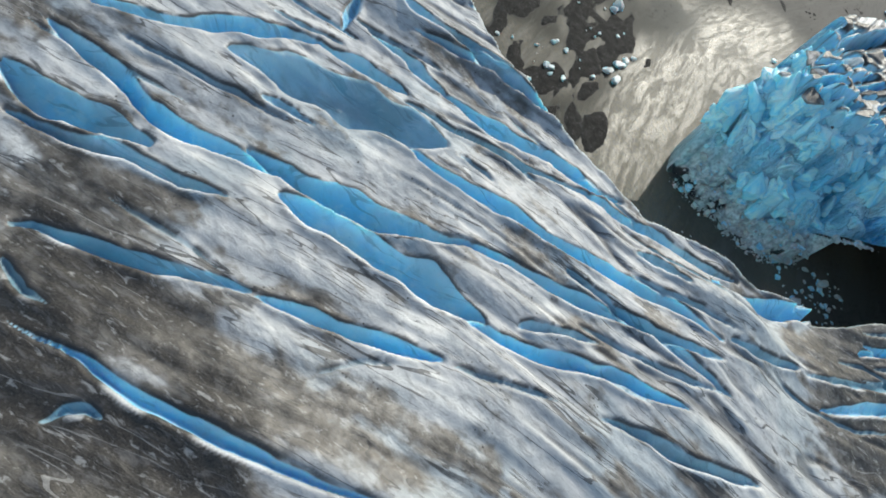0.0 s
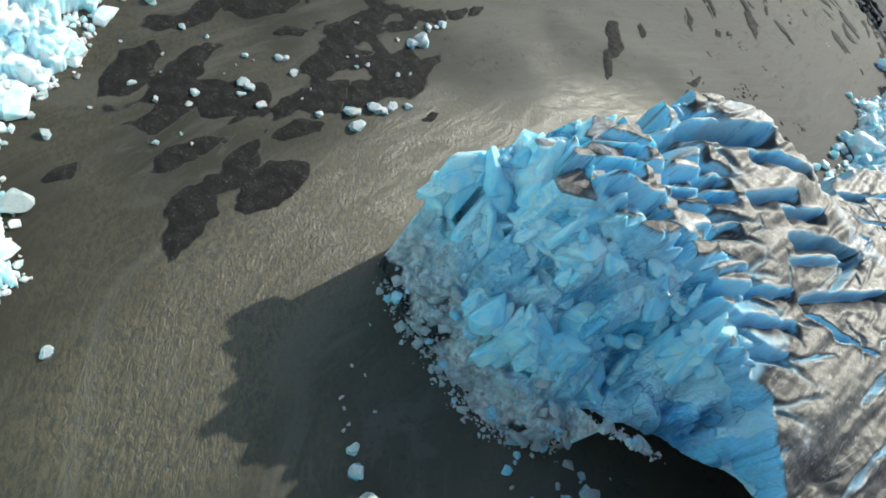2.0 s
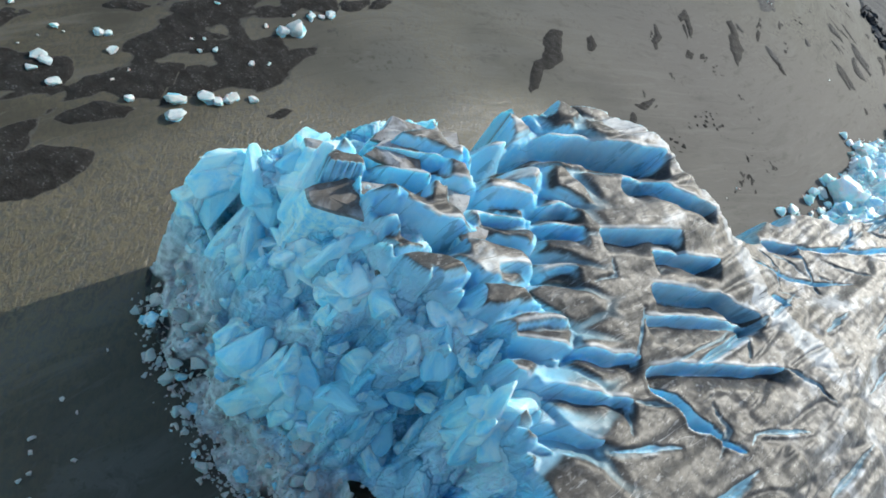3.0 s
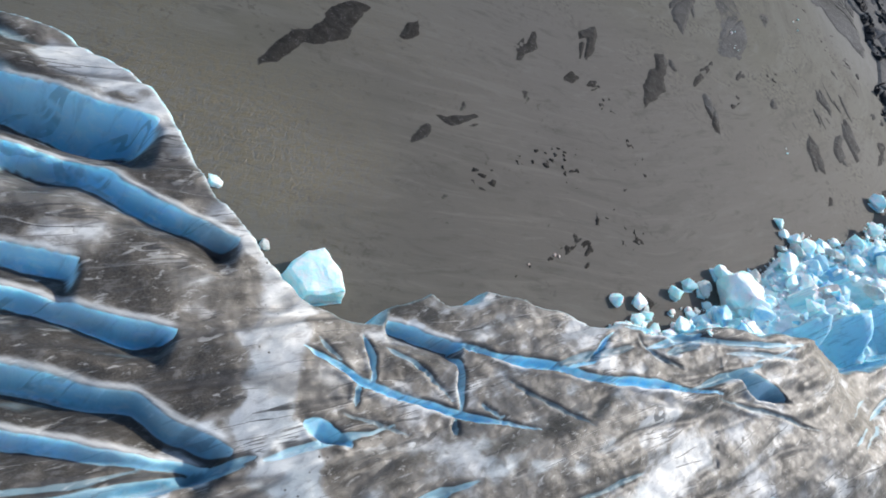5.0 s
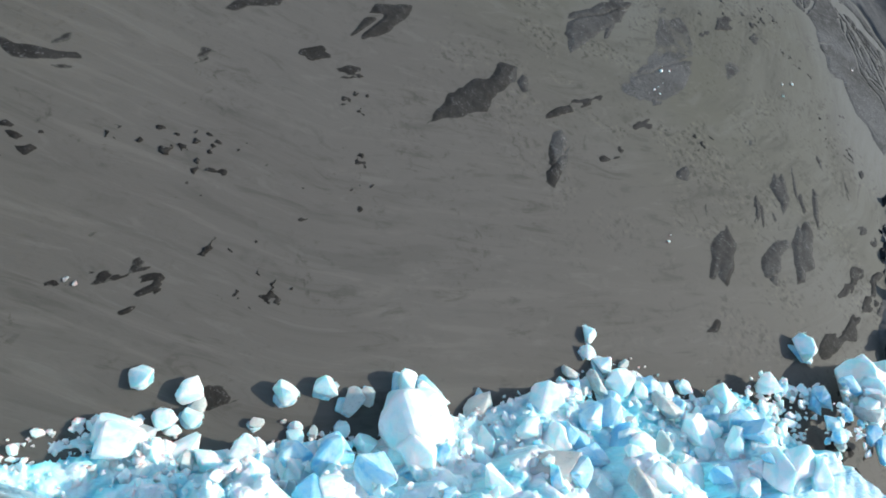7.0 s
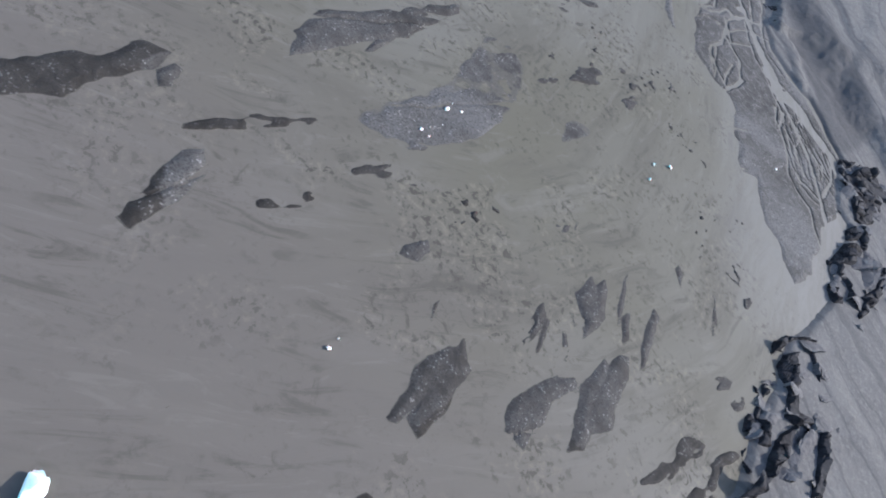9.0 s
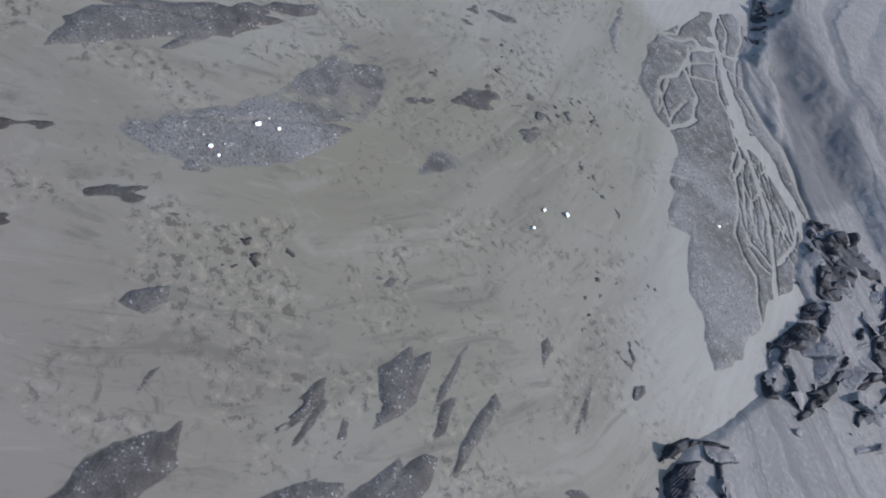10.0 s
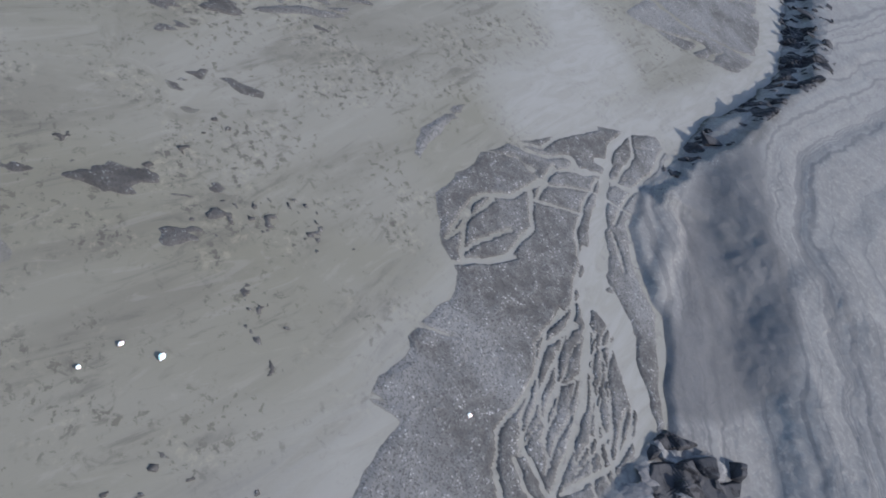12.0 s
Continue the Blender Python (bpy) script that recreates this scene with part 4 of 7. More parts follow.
dirt = rim_dirt + 0.01 + 0.04 * smooth(60, 120, GX) - 0.05 * smooth(150, 168, GX) + 0.06 * smooth(112, 124, GX) * smooth(152, 140, GX) - 0.045 * smooth(70, 50, GX) * smooth(-4, 6, GX) + 0.11 * smooth(9, 1, near_line(GX + 2 * fbm(GX, GY, 5, 3, 23), GY + 2 * fbm(GX, GY, 5, 3, 24), [(-6.8, 24.6), (-3.8, 16.7), (-6.5, 12.9), (-4.1, 7.7), (0.7, 5.0)])[0]) + 0.02 * smooth(135, 155, GX) + 0.04 * smooth(190, 205, GX) + 0.03 * smooth(122, 132, GX) + 0.17 * smooth(13, 4, near_line(GX + 3 * fbm(GX, GY, 8, 3, 27), GY + 3 * fbm(GX, GY, 8, 3, 28), [(60, 0), (74, 2), (92, 4), (118, 10)])[0]) + 0.07 * np.exp(-((GX - 131) ** 2 + (GY - 34) ** 2) / 220.0)

dirt += 0.07 * smooth(4.5, 1.0, near_line(GX + 2 * fbm(GX, GY, 4, 3, 29), GY + 2 * fbm(GX, GY, 4, 3, 30), [(-3.9, 14.6), (1.1, 12.6), (6.4, 7.1), (9.3, 5.1), (13.1, 5.6)])[0]) + 0.05 * smooth(5.0, 1.0, near_line(GX, GY, [(-7.4, 8.8), (-3.8, 7.1), (0.6, 4.8)])[0])
dirt -= 0.18 * smooth(2.6, 0.6, near_line(GX + 1.5 * fbm(GX, GY, 4, 3, 25), GY + 1.5 * fbm(GX, GY, 4, 3, 26), [(131.2, 71.8), (138.1, 71.2), (144.2, 68.1), (150.5, 64.4), (152.8, 56.7), (157.4, 52.2), (160.2, 48.1)])[0])

# The broken fronts: white rubble to the north-west, blue seracs on the headland, white and blue rubble to the east.
jx, jy = GX + 0.5 * fbm(GX, GY, 4, 3, 81), GY + 0.5 * fbm(GX, GY, 4, 3, 82)
hx, hy = GX + 1.2 * fbm(GX, GY, 5, 4, 74), GY + 1.2 * fbm(GX, GY, 5, 4, 75)
grit = 0.35 * fbm(GX, GY, 1.2, 3, 87)


def north_level(x, y):
    h, _, f = apron(x, y, NORTH_BASE, NORTH_TOP, surface(x, y) - 1.0, 1.1)
    return np.maximum(h, 0.3)


_, here, f = apron(jx, jy, NORTH_BASE, NORTH_TOP, 36.0, 1.0)
big, gap_a, apart_a = blocky(north_level, GX, GY, hx, hy, 3.2, 71, 2.6, 0.25, 0.4, 1.3)
small, gap_c, apart_c = blocky(north_level, GX, GY, hx, hy, 1.3, 73, 1.2, 0.35)
h = 0.6 * big + 0.4 * small + grit
lower = here & (h > height)
crushed = np.where(lower, 1.0, crushed)
deep = np.where(lower, np.clip(smooth(0.40, 0.8, f + 0.3 * fbm(GX, GY, 6, 3, 85)) * 0.7 + 0.3 * gap_a, 0, 1), deep)
cleft = np.where(lower, np.minimum(apart_a, apart_c + 0.06), cleft)
height = np.where(lower, h, height)


def head_level(x, y):
    return surface(x, y, HEAD_Z, 1.5, 2.0)


here = inside(jx, jy, HEAD_BASE + HEAD_RIM)
big, gap_b, apart_a = blocky(head_level, GX, GY, hx, hy, 3.2, 72, 2.2, 0.5, 0.75, 1.6)
small, gap_d, apart_c = blocky(head_level, GX, GY, hx, hy, 1.2, 76, 0.9, 0.45, 0.75, 1.4)
ground_h = head_level(GX, GY)
coarse = smooth(2.0, 9.0, ground_h)
h = coarse * (0.72 * big + 0.28 * small) + (1 - coarse) * (0.5 * ground_h + 0.5 * small) + grit
soften(h, 1)
lower = here & (h > height - 0.3 * (edge > 0))
low = smooth(9.0, 2.5, ground_h + 3.0 * fbm(GX, GY, 6, 3, 83)) * smooth(117, 110, GX)
blue = np.where(lower, 1.0, blue)
# Deeper blue in the gaps, and on the wall by the hollow for its shade.
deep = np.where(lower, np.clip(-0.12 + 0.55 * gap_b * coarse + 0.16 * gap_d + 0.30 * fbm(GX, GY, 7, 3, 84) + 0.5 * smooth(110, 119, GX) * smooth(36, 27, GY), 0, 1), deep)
broken_face = np.where(lower, 1.0 - 0.6 * low, face)
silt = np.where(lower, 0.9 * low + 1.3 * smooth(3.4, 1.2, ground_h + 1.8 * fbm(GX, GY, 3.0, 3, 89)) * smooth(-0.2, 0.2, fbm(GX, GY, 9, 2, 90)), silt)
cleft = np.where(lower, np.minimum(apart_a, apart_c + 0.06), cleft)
height = np.where(lower, h, height)


def east_level(x, y):
    return surface(x, y, EAST_Z, 2.0, 1.8)


here = inside(jx, jy, EAST_BASE + EAST_BACK)
big, gap_a, apart_a = blocky(east_level, GX, GY, hx, hy, 4.0, 78, 1.8, 0.25, 0.6, 1.3)
small, gap_c, apart_c = blocky(east_level, GX, GY, hx, hy, 1.4, 79, 0.7, 0.25)
wall = inside(GX, GY, EAST_TOP[2:] + EAST_BACK[:7])
small = np.where(wall, east_level(GX, GY) + 0.8 * fbm(GX, GY, 6, 3, 91), small)
big = np.where(wall, 0.3 * big + 0.7 * small, big)
h = 0.55 * big + 0.45 * small + grit
lower = here & (h > height)
wall = inside(GX, GY, EAST_TOP[2:] + EAST_BACK[:7])
crushed = np.where(lower, np.where(wall, 0.0, 1.0), crushed)
blue = np.where(lower & wall, 1.0, blue)
broken_face = np.where(lower & wall, 0.3, np.where(lower, 0.5, broken_face))
deep = np.where(lower, np.where(wall, 0.14 + 0.2 * fbm(GX, GY, 6, 3, 92), np.clip(0.12 + 0.35 * gap_a + 0.4 * fbm(GX, GY, 5, 3, 86), 0, 1)), deep)
cleft = np.where(lower, np.minimum(apart_a, apart_c + 0.06), cleft)
height = np.where(lower, h, height)

# Steep walls of ice are washed clean.
rise_y, rise_x = np.gradient(height, gys, gxs)
steep = smooth(1.3, 2.2, np.hypot(rise_x, rise_y)) * smooth(88, 94, GX) * smooth(146, 138, GX) * (1 - crushed) * smooth(5.0, 8.0, height)
blue = np.maximum(blue, 0.95 * steep)
deep = np.maximum(deep, 0.32 * steep)
keep = (np.maximum.reduce([height[:-1, :-1], height[1:, :-1], height[:-1, 1:], height[1:, 1:]]) > -0.4)
# The hollow under the ice at the bay's end stands open to the dark.
hollow = (GX > 111) & (GX < 124) & (GY > 6) & (GY < 35)
roof = np.interp(GY, [6, 19, 23, 28, 33, 35], [18, 18, 15, 10, 5, 0]) + 1.0 * fbm(GX, GY, 4, 2, 88)
under = hollow & (height < roof)
brow = (GX > 88) & (GX < 124) & (GY < 21) & (edge < 0.25)
under |= brow & (height < ztop - 1.6)
roof = np.where(brow, np.maximum(roof, ztop - 1.6), roof)
keep &= ~(under[:-1, :-1] & under[1:, :-1] & under[:-1, 1:] & under[1:, 1:])
height = np.where(under, roof, height)
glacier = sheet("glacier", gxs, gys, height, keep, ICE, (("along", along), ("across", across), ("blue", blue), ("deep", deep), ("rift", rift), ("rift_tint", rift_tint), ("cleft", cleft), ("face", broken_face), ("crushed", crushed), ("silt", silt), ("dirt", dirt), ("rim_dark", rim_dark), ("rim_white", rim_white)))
tagged(glacier, "crevassed grey glacier tongue with blue clefts and calving fronts", "glacier", kind="structure")


def height_at(x, y):
    i, j = min(int(np.searchsorted(gxs, x)), len(gxs) - 1), min(int(np.searchsorted(gys, y)), len(gys) - 1)
    return max(float(height[j, i]), 0.0)


# The rest of the glacier, south and west of the near ice, coarser.
fxs, fys = np.arange(-420.0, 520.0, 5.0), np.arange(-700.0, 200.0, 5.0)
FX, FY = np.meshgrid(fxs, fys)
far = surface(FX, FY) + 2.0 * fbm(FX, FY, 40, 4, 11) + 0.03 * np.maximum(-FY - 16, 0) - 0.5
fkeep = signed(FX, FY, [(-420, 200), (-60, 160), (-24.5, 136), (-24.5, -16.5), (282, -16.5), (330, 60), (520, 60), (520, -700), (-420, -700)]) > -4
fkeep &= ~((FX > -24) & (FX < 282) & (FY > -16) & (FY < 136))
zero = np.zeros(FX.shape)
f_along, f_across = flow_place(FX, FY)
field = sheet("ice_field", fxs, fys, far, fkeep[:-1, :-1] & fkeep[1:, 1:] & fkeep[:-1, 1:] & fkeep[1:, :-1], ICE, (("along", f_along), ("across", f_across), ("blue", zero), ("deep", zero), ("rift", zero - 2), ("rift_tint", zero), ("cleft", zero + 2), ("face", zero), ("crushed", zero), ("silt", zero), ("dirt", zero + 0.08), ("rim_dark", zero), ("rim_white", zero)))
tagged(field, "grey dirty glacier surface rising behind the fronts", "glacier", kind="structure")

# ---- water, bars and shore ----
reach = np.array([-2500, -1500, -800, -400, -200, -100, -50])
wxs = np.concatenate([reach, np.arange(0.0, 300.0, 2.0), 300 - reach[::-1]])
wys = np.concatenate([reach, np.arange(0.0, 420.0, 2.5), 420 - reach[::-1]])
WX, WY = np.meshgrid(wxs, wys)
channel, _ = near_line(WX, WY, [(66, 30), (72, 44), (86, 58), (104, 72), (122, 82), (140, 92)])
flowing = smooth(16, 4, channel + 7 * fbm(WX, WY, 14, 4, 151))
flowing = np.maximum(flowing, 0.45 * smooth(190, 120, WX) * smooth(150, 95, WY) * smooth(-0.35, 0.25, fbm(WX + WY, WX - WY, 16, 3, 153)))
milky, _ = near_line(WX, WY, [(183.1, 342.5), (206.4, 314.1), (215.1, 280.2), (218.3, 265.4), (229.7, 257.0), (239.0, 249.7), (248.9, 247.1), (258.1, 243.5)] + [(261.7, 215.3), (261.0, 205.0)])
milky2, _ = near_line(WX, WY, [(191.2, 274.5), (199.9, 276.2), (206.8, 264.8), (210.7, 258.2), (215.3, 268.0)])
delta, _ = near_line(WX, WY, [(226, 264), (236, 250), (246, 236), (254, 224), (259, 212)])
milky = smooth(7, 2, np.minimum(milky, 0.7 * milky2) + 2 * fbm(WX, WY, 12, 3, 152))
milky = np.maximum(milky, 0.75 * smooth(20, 9, delta))
DRIFT = [(190, 420), (205, 320), (225, 262), (243, 222), (248, 190), (240, 168), (222, 146), (190, 118), (150, 102), (118, 88), (88, 60), (70, 40), (66, 0)]
drift_d, drift_s = near_line(WX, WY, DRIFT)
drift_d = drift_d * np.where(inside(WX, WY, DRIFT + [(-200, 0), (-200, 420)]), -1.0, 1.0)
water = sheet("water", wxs, wys, WX * 0, np.ones((len(wys) - 1, len(wxs) - 1), bool), WATER, (("flowing", flowing), ("milky", milky), ("along", drift_s * 560.0), ("across", drift_d)))
tagged(water, "shallow silty brown meltwater over a mudflat", "water", kind="structure")

bxs = np.concatenate([np.arange(30.0, 170.0, 0.5), np.arange(170.0, 270.0, 0.25), np.arange(270.0, 330.0, 0.5)])
bys = np.concatenate([np.arange(20.0, 110.0, 0.5), np.arange(110.0, 285.0, 0.25), np.arange(285.0, 430.0, 0.6)])
BX, BY = np.meshgrid(bxs, bys)
bed = np.full(BX.shape, -1.0)
dry = np.zeros(BX.shape)
wx, wy = BX + 1.2 * fbm(BX, BY, 6, 5, 101) + 0.5 * fbm(BX, BY, 1.6, 3, 103), BY + 1.2 * fbm(BX, BY, 6, 5, 102) + 0.5 * fbm(BX, BY, 1.6, 3, 104)


def bar(pts, top=0.18, dryness=0.0, ragged=1.0, slope=1.6):
    """A gravel bar that stands a little out of the water."""
    p = np.array(pts)
    c0, c1 = np.searchsorted(bxs, (p[:, 0].min() - 6, p[:, 0].max() + 6))
    r0, r1 = np.searchsorted(bys, (p[:, 1].min() - 6, p[:, 1].max() + 6))
    if c1 <= c0 or r1 <= r0:
        return
    s = np.s_[r0:r1, c0:c1]
    d = signed(BX[s] + (wx[s] - BX[s]) * ragged, BY[s] + (wy[s] - BY[s]) * ragged, pts)
    h = top * smooth(-slope * 0.4, slope, d) * 1.5 - 0.10 + 0.06 * fbm(BX[s], BY[s], 3, 4, 111)
    h = np.where(d > -slope, h, -1)
    bed[s] = np.maximum(bed[s], h)
    dry[s] = np.where((d > -slope), np.maximum(dry[s], dryness), dry[s])


def stream(pts, width, depth=0.3):
    """Cuts a meltwater rill through a bar."""
    p = np.array(pts)
    c0, c1 = np.searchsorted(bxs, (p[:, 0].min() - 4, p[:, 0].max() + 4))
    r0, r1 = np.searchsorted(bys, (p[:, 1].min() - 4, p[:, 1].max() + 4))
    s = np.s_[r0:r1, c0:c1]
    d, a = near_line(0.6 * BX[s] + 0.4 * wx[s], 0.6 * BY[s] + 0.4 * wy[s], pts)
    w = 0.5 * width * (0.6 + 0.8 * vnoise(a * 11, a * 0, 121)) + 0.12
    bed[s] = np.where(bed[s] < 0.8, bed[s] - depth * smooth(1.0, 0.55, d / w), bed[s])


def cut_channel(rows, depth=0.32):
    """Cuts a channel whose width changes along it: rows of x, y, width."""
    p = np.array(rows)
    c0, c1 = np.searchsorted(bxs, (p[:, 0].min() - 4, p[:, 0].max() + 4))
    r0, r1 = np.searchsorted(bys, (p[:, 1].min() - 4, p[:, 1].max() + 4))
    s = np.s_[r0:r1, c0:c1]
    x, y = 0.6 * BX[s] + 0.4 * wx[s], 0.6 * BY[s] + 0.4 * wy[s]
    fray = 0.75 + 0.5 * fbm(BX[s], BY[s], 2.2, 3, 123)
    deep = np.full(x.shape, 9.0)
    for (ax, ay, aw), (cx, cy, cw) in zip(rows, rows[1:]):
        u = np.clip(((x - ax) * (cx - ax) + (y - ay) * (cy - ay)) / ((cx - ax) ** 2 + (cy - ay) ** 2), 0, 1)
        w = (0.5 * (aw + (cw - aw) * u) + 0.05) * fray
        deep = np.minimum(deep, np.hypot(x - ax - (cx - ax) * u, y - ay - (cy - ay) * u) / w)
    bed[s] = np.where(bed[s] < 0.8, bed[s] - depth * smooth(1.05, 0.6, deep), bed[s])


# Dark bars among the stranded ice.
bar([(63.8, 48.7), (64.6, 52.3), (66.7, 55.0), (69.1, 55.8), (70.0, 53.2), (67.8, 49.8), (66.1, 47.4), (65.2, 44.7)], 0.2, 0.0, 1.0, 1.2)
bar([(71.1, 54.2), (72.3, 60.0), (74.4, 63.6), (77.9, 64.4), (79.6, 63.7), (78.3, 59.5), (75.7, 55.6), (72.8, 53.7)], 0.2, 0.0, 1.0, 1.2)
bar([(61.8, 57.1), (62.7, 61.3), (65.7, 64.1), (69.1, 65.9), (67.9, 62.0), (65.1, 58.6)], 0.2, 0.0, 1.0, 1.2)
bar([(64.1, 69.5), (67.1, 73.7), (72.4, 77.8), (74.7, 76.3), (73.1, 72.1), (68.6, 67.9), (65.3, 67.4)], 0.2, 0.0, 1.0, 1.2)
bar([(75.7, 74.8), (80.2, 80.5), (85.8, 82.6), (89.1, 81.8), (88.0, 77.6), (84.2, 73.9), (80.2, 72.7), (76.8, 72.7)], 0.2, 0.0, 1.0, 1.2)
bar([(73.6, 67.2), (77.2, 71.0), (82.3, 72.6), (80.7, 69.6), (75.5, 66.6)], 0.2, 0.0, 1.0, 1.2)
bar([(58.8, 67.2), (59.9, 72.2), (61.9, 77.2), (64.6, 80.7), (68.1, 82.1), (65.3, 75.9), (62.6, 70.7), (60.8, 67.6)], 0.2, 0.0, 1.0, 1.2)
bar([(80.1, 85.5), (85.0, 89.0), (89.0, 89.4), (85.3, 86.4)], 0.2, 0.0, 1.0, 1.2)
bar([(70.6, 86.2), (74.3, 88.9), (78.7, 89.0), (76.9, 86.8), (72.8, 85.7)], 0.2, 0.0, 1.0, 1.2)
bar([(92.3, 98.4), (95.7, 102.4), (109.5, 110.3), (107.4, 106.0), (101.5, 100.9), (96.8, 99.5)], 0.2, 0.0, 1.0, 1.2)
bar([(94.4, 76.0), (97.3, 79.3), (99.4, 79.6), (97.5, 76.7)], 0.2, 0.0, 1.0, 1.2)
bar([(66.7, 56.9), (68.1, 59.3), (70.6, 60.2), (69.5, 58.2)], 0.2, 0.0, 1.0, 1.2)
bar([(137.8, 116.8), (140.5, 121.7), (143.4, 122.3), (142.6, 113.4), (139.1, 107.7), (137.3, 110.0)], 0.2, 0.0, 1.0, 1.2)
bar([(158.6, 108.6), (162.5, 113.9), (163.8, 113.4), (160.9, 108.0)], 0.2, 0.0, 1.0, 1.2)
bar([(53.7, 69.9), (54.8, 75.6), (58.5, 79.0), (60.1, 76.1), (58.8, 69.2), (54.6, 66.6)], 0.2, 0.0, 1.0, 1.2)
bar([(51.6, 53.8), (53.3, 56.2), (55.5, 57.9), (55.3, 54.4), (52.6, 53.0)], 0.2, 0.0, 1.0, 1.2)
# Bars of the open flat.
bar([(191.0, 136.1), (190.2, 142.7), (190.8, 147.6), (192.2, 150.1), (192.0, 154.4), (194.6, 156.2), (195.9, 153.1), (194.8, 149.1), (195.6, 144.9), (193.8, 141.5)], 0.2, 0.1, 0.55, 1.2)
bar([(177.3, 138.3), (176.3, 142.4), (175.4, 146.1), (178.6, 151.6), (179.7, 148.8), (179.9, 143.9), (179.0, 140.1)], 0.2, 0.1, 0.55, 1.2)
bar([(195.7, 168.9), (194.5, 174.3), (196.5, 182.3), (201.5, 190.8), (201.5, 182.4), (199.9, 175.5), (198.9, 168.3)], 0.2, 0.1, 0.55, 1.2)
bar([(206.9, 142.7), (204.8, 146.9), (204.2, 151.1), (204.9, 152.7), (206.8, 151.5), (208.2, 147.6), (208.7, 142.9)], 0.2, 0.1, 0.55, 1.2)
bar([(233.7, 150.9), (232.4, 157.0), (232.4, 161.7), (235.1, 159.8), (236.4, 154.8), (236.2, 150.5)], 0.2, 0.1, 0.55, 1.2)
bar([(240.6, 157.8), (239.9, 162.9), (240.7, 167.1), (242.2, 164.6), (243.4, 158.2)], 0.2, 0.1, 0.55, 1.2)
bar([(243.1, 168.3), (242.9, 173.8), (244.6, 172.8), (247.5, 163.4), (246.2, 161.5)], 0.2, 0.1, 0.55, 1.2)
bar([(236.2, 175.6), (236.5, 180.8), (239.1, 178.9), (239.8, 173.4)], 0.2, 0.1, 0.55, 1.2)
bar([(234.9, 141.1), (236.0, 144.8), (237.0, 145.1), (237.3, 142.8)], 0.2, 0.1, 0.55, 1.2)
bar([(221.3, 135.9), (221.7, 137.9), (222.5, 138.3), (222.3, 136.6)], 0.2, 0.1, 0.55, 1.2)
bar([(170.0, 120.8), (170.1, 123.5), (170.7, 122.5), (170.5, 120.6)], 0.2, 0.1, 0.55, 1.2)
bar([(234.7, 169.2), (235.9, 171.3), (237.1, 168.3), (236.9, 165.9)], 0.2, 0.1, 0.55, 1.2)
bar([(242.1, 179.1), (242.6, 181.3), (244.6, 178.1), (243.9, 176.8)], 0.2, 0.1, 0.55, 1.2)
bar([(207.9, 167.3), (208.4, 175.3), (209.7, 185.4), (213.4, 189.0), (216.3, 184.8), (215.8, 178.2), (214.5, 173.7), (211.4, 169.8)], 0.15, 0.45, 0.55, 1.2)
bar([(162.8, 95.7), (163.0, 97.1), (163.9, 97.7), (164.4, 96.8), (163.7, 95.7)], 0.13, 0.1, 0.55, 1.2)
bar([(155.4, 101.2), (155.5, 103.4), (157.3, 107.1), (158.7, 107.1), (158.8, 104.7), (156.8, 102.1)], 0.13, 0.1, 0.55, 1.2)
bar([(163.6, 92.1), (164.6, 93.8), (166.5, 93.0), (164.9, 92.2)], 0.13, 0.1, 0.55, 1.2)
bar([(165.8, 128.6), (165.7, 133.1), (167.8, 136.7), (168.6, 133.9), (167.2, 129.7)], 0.13, 0.1, 0.55, 1.2)
bar([(162.6, 109.6), (163.3, 112.1), (164.9, 112.8), (163.9, 110.5)], 0.13, 0.1, 0.55, 1.2)
bar([(160.3, 112.4), (160.3, 115.4), (161.4, 114.4), (161.6, 111.7)], 0.13, 0.1, 0.55, 1.2)
bar([(169.3, 120.9), (168.7, 123.4), (170.5, 124.9), (170.1, 121.9)], 0.13, 0.1, 0.55, 1.2)
bar([(134.8, 99.8), (135.4, 105.2), (136.1, 109.9), (138.7, 112.9), (138.6, 108.1), (137.4, 103.1)], 0.16, 0.0, 0.55, 1.2)
bar([(147.8, 118.7), (148.5, 123.2), (150.6, 126.2), (151.6, 122.1), (149.9, 119.5)], 0.16, 0.0, 0.55, 1.2)
bar([(164.7, 131.4), (166.2, 137.1), (168.7, 140.5), (169.5, 134.8), (167.2, 131.3)], 0.16, 0.0, 0.55, 1.2)
bar([(232.7, 149.7), (232.0, 152.0), (231.4, 154.3), (231.2, 157.0), (231.6, 159.6), (232.8, 160.4), (234.1, 159.1), (234.6, 156.8), (234.3, 154.4), (233.9, 151.6), (234.2, 150.1), (233.4, 149.5)], 0.2, 0.5, 0.55, 1.2)
bar([(239.8, 158.8), (239.5, 161.2), (240.1, 163.6), (241.0, 166.7), (242.3, 168.5), (243.2, 167.3), (242.4, 164.7), (243.2, 162.6), (243.3, 160.6), (241.2, 158.0)], 0.2, 0.5, 0.55, 1.2)
bar([(246.3, 164.3), (244.5, 167.9), (243.8, 171.9), (244.1, 175.0), (245.4, 176.4), (246.9, 174.3), (247.6, 170.4), (248.8, 167.5)], 0.2, 0.5, 0.55, 1.2)
bar([(239.0, 174.2), (237.3, 175.5), (237.2, 178.6), (237.9, 182.3), (239.9, 179.6), (241.1, 177.3), (240.7, 174.2), (240.2, 172.1)], 0.2, 0.5, 0.55, 1.2)
bar([(238.0, 165.5), (236.6, 168.5), (235.6, 170.9), (236.7, 170.7), (237.8, 168.6), (238.3, 166.7)], 0.2, 0.5, 0.55, 1.2)
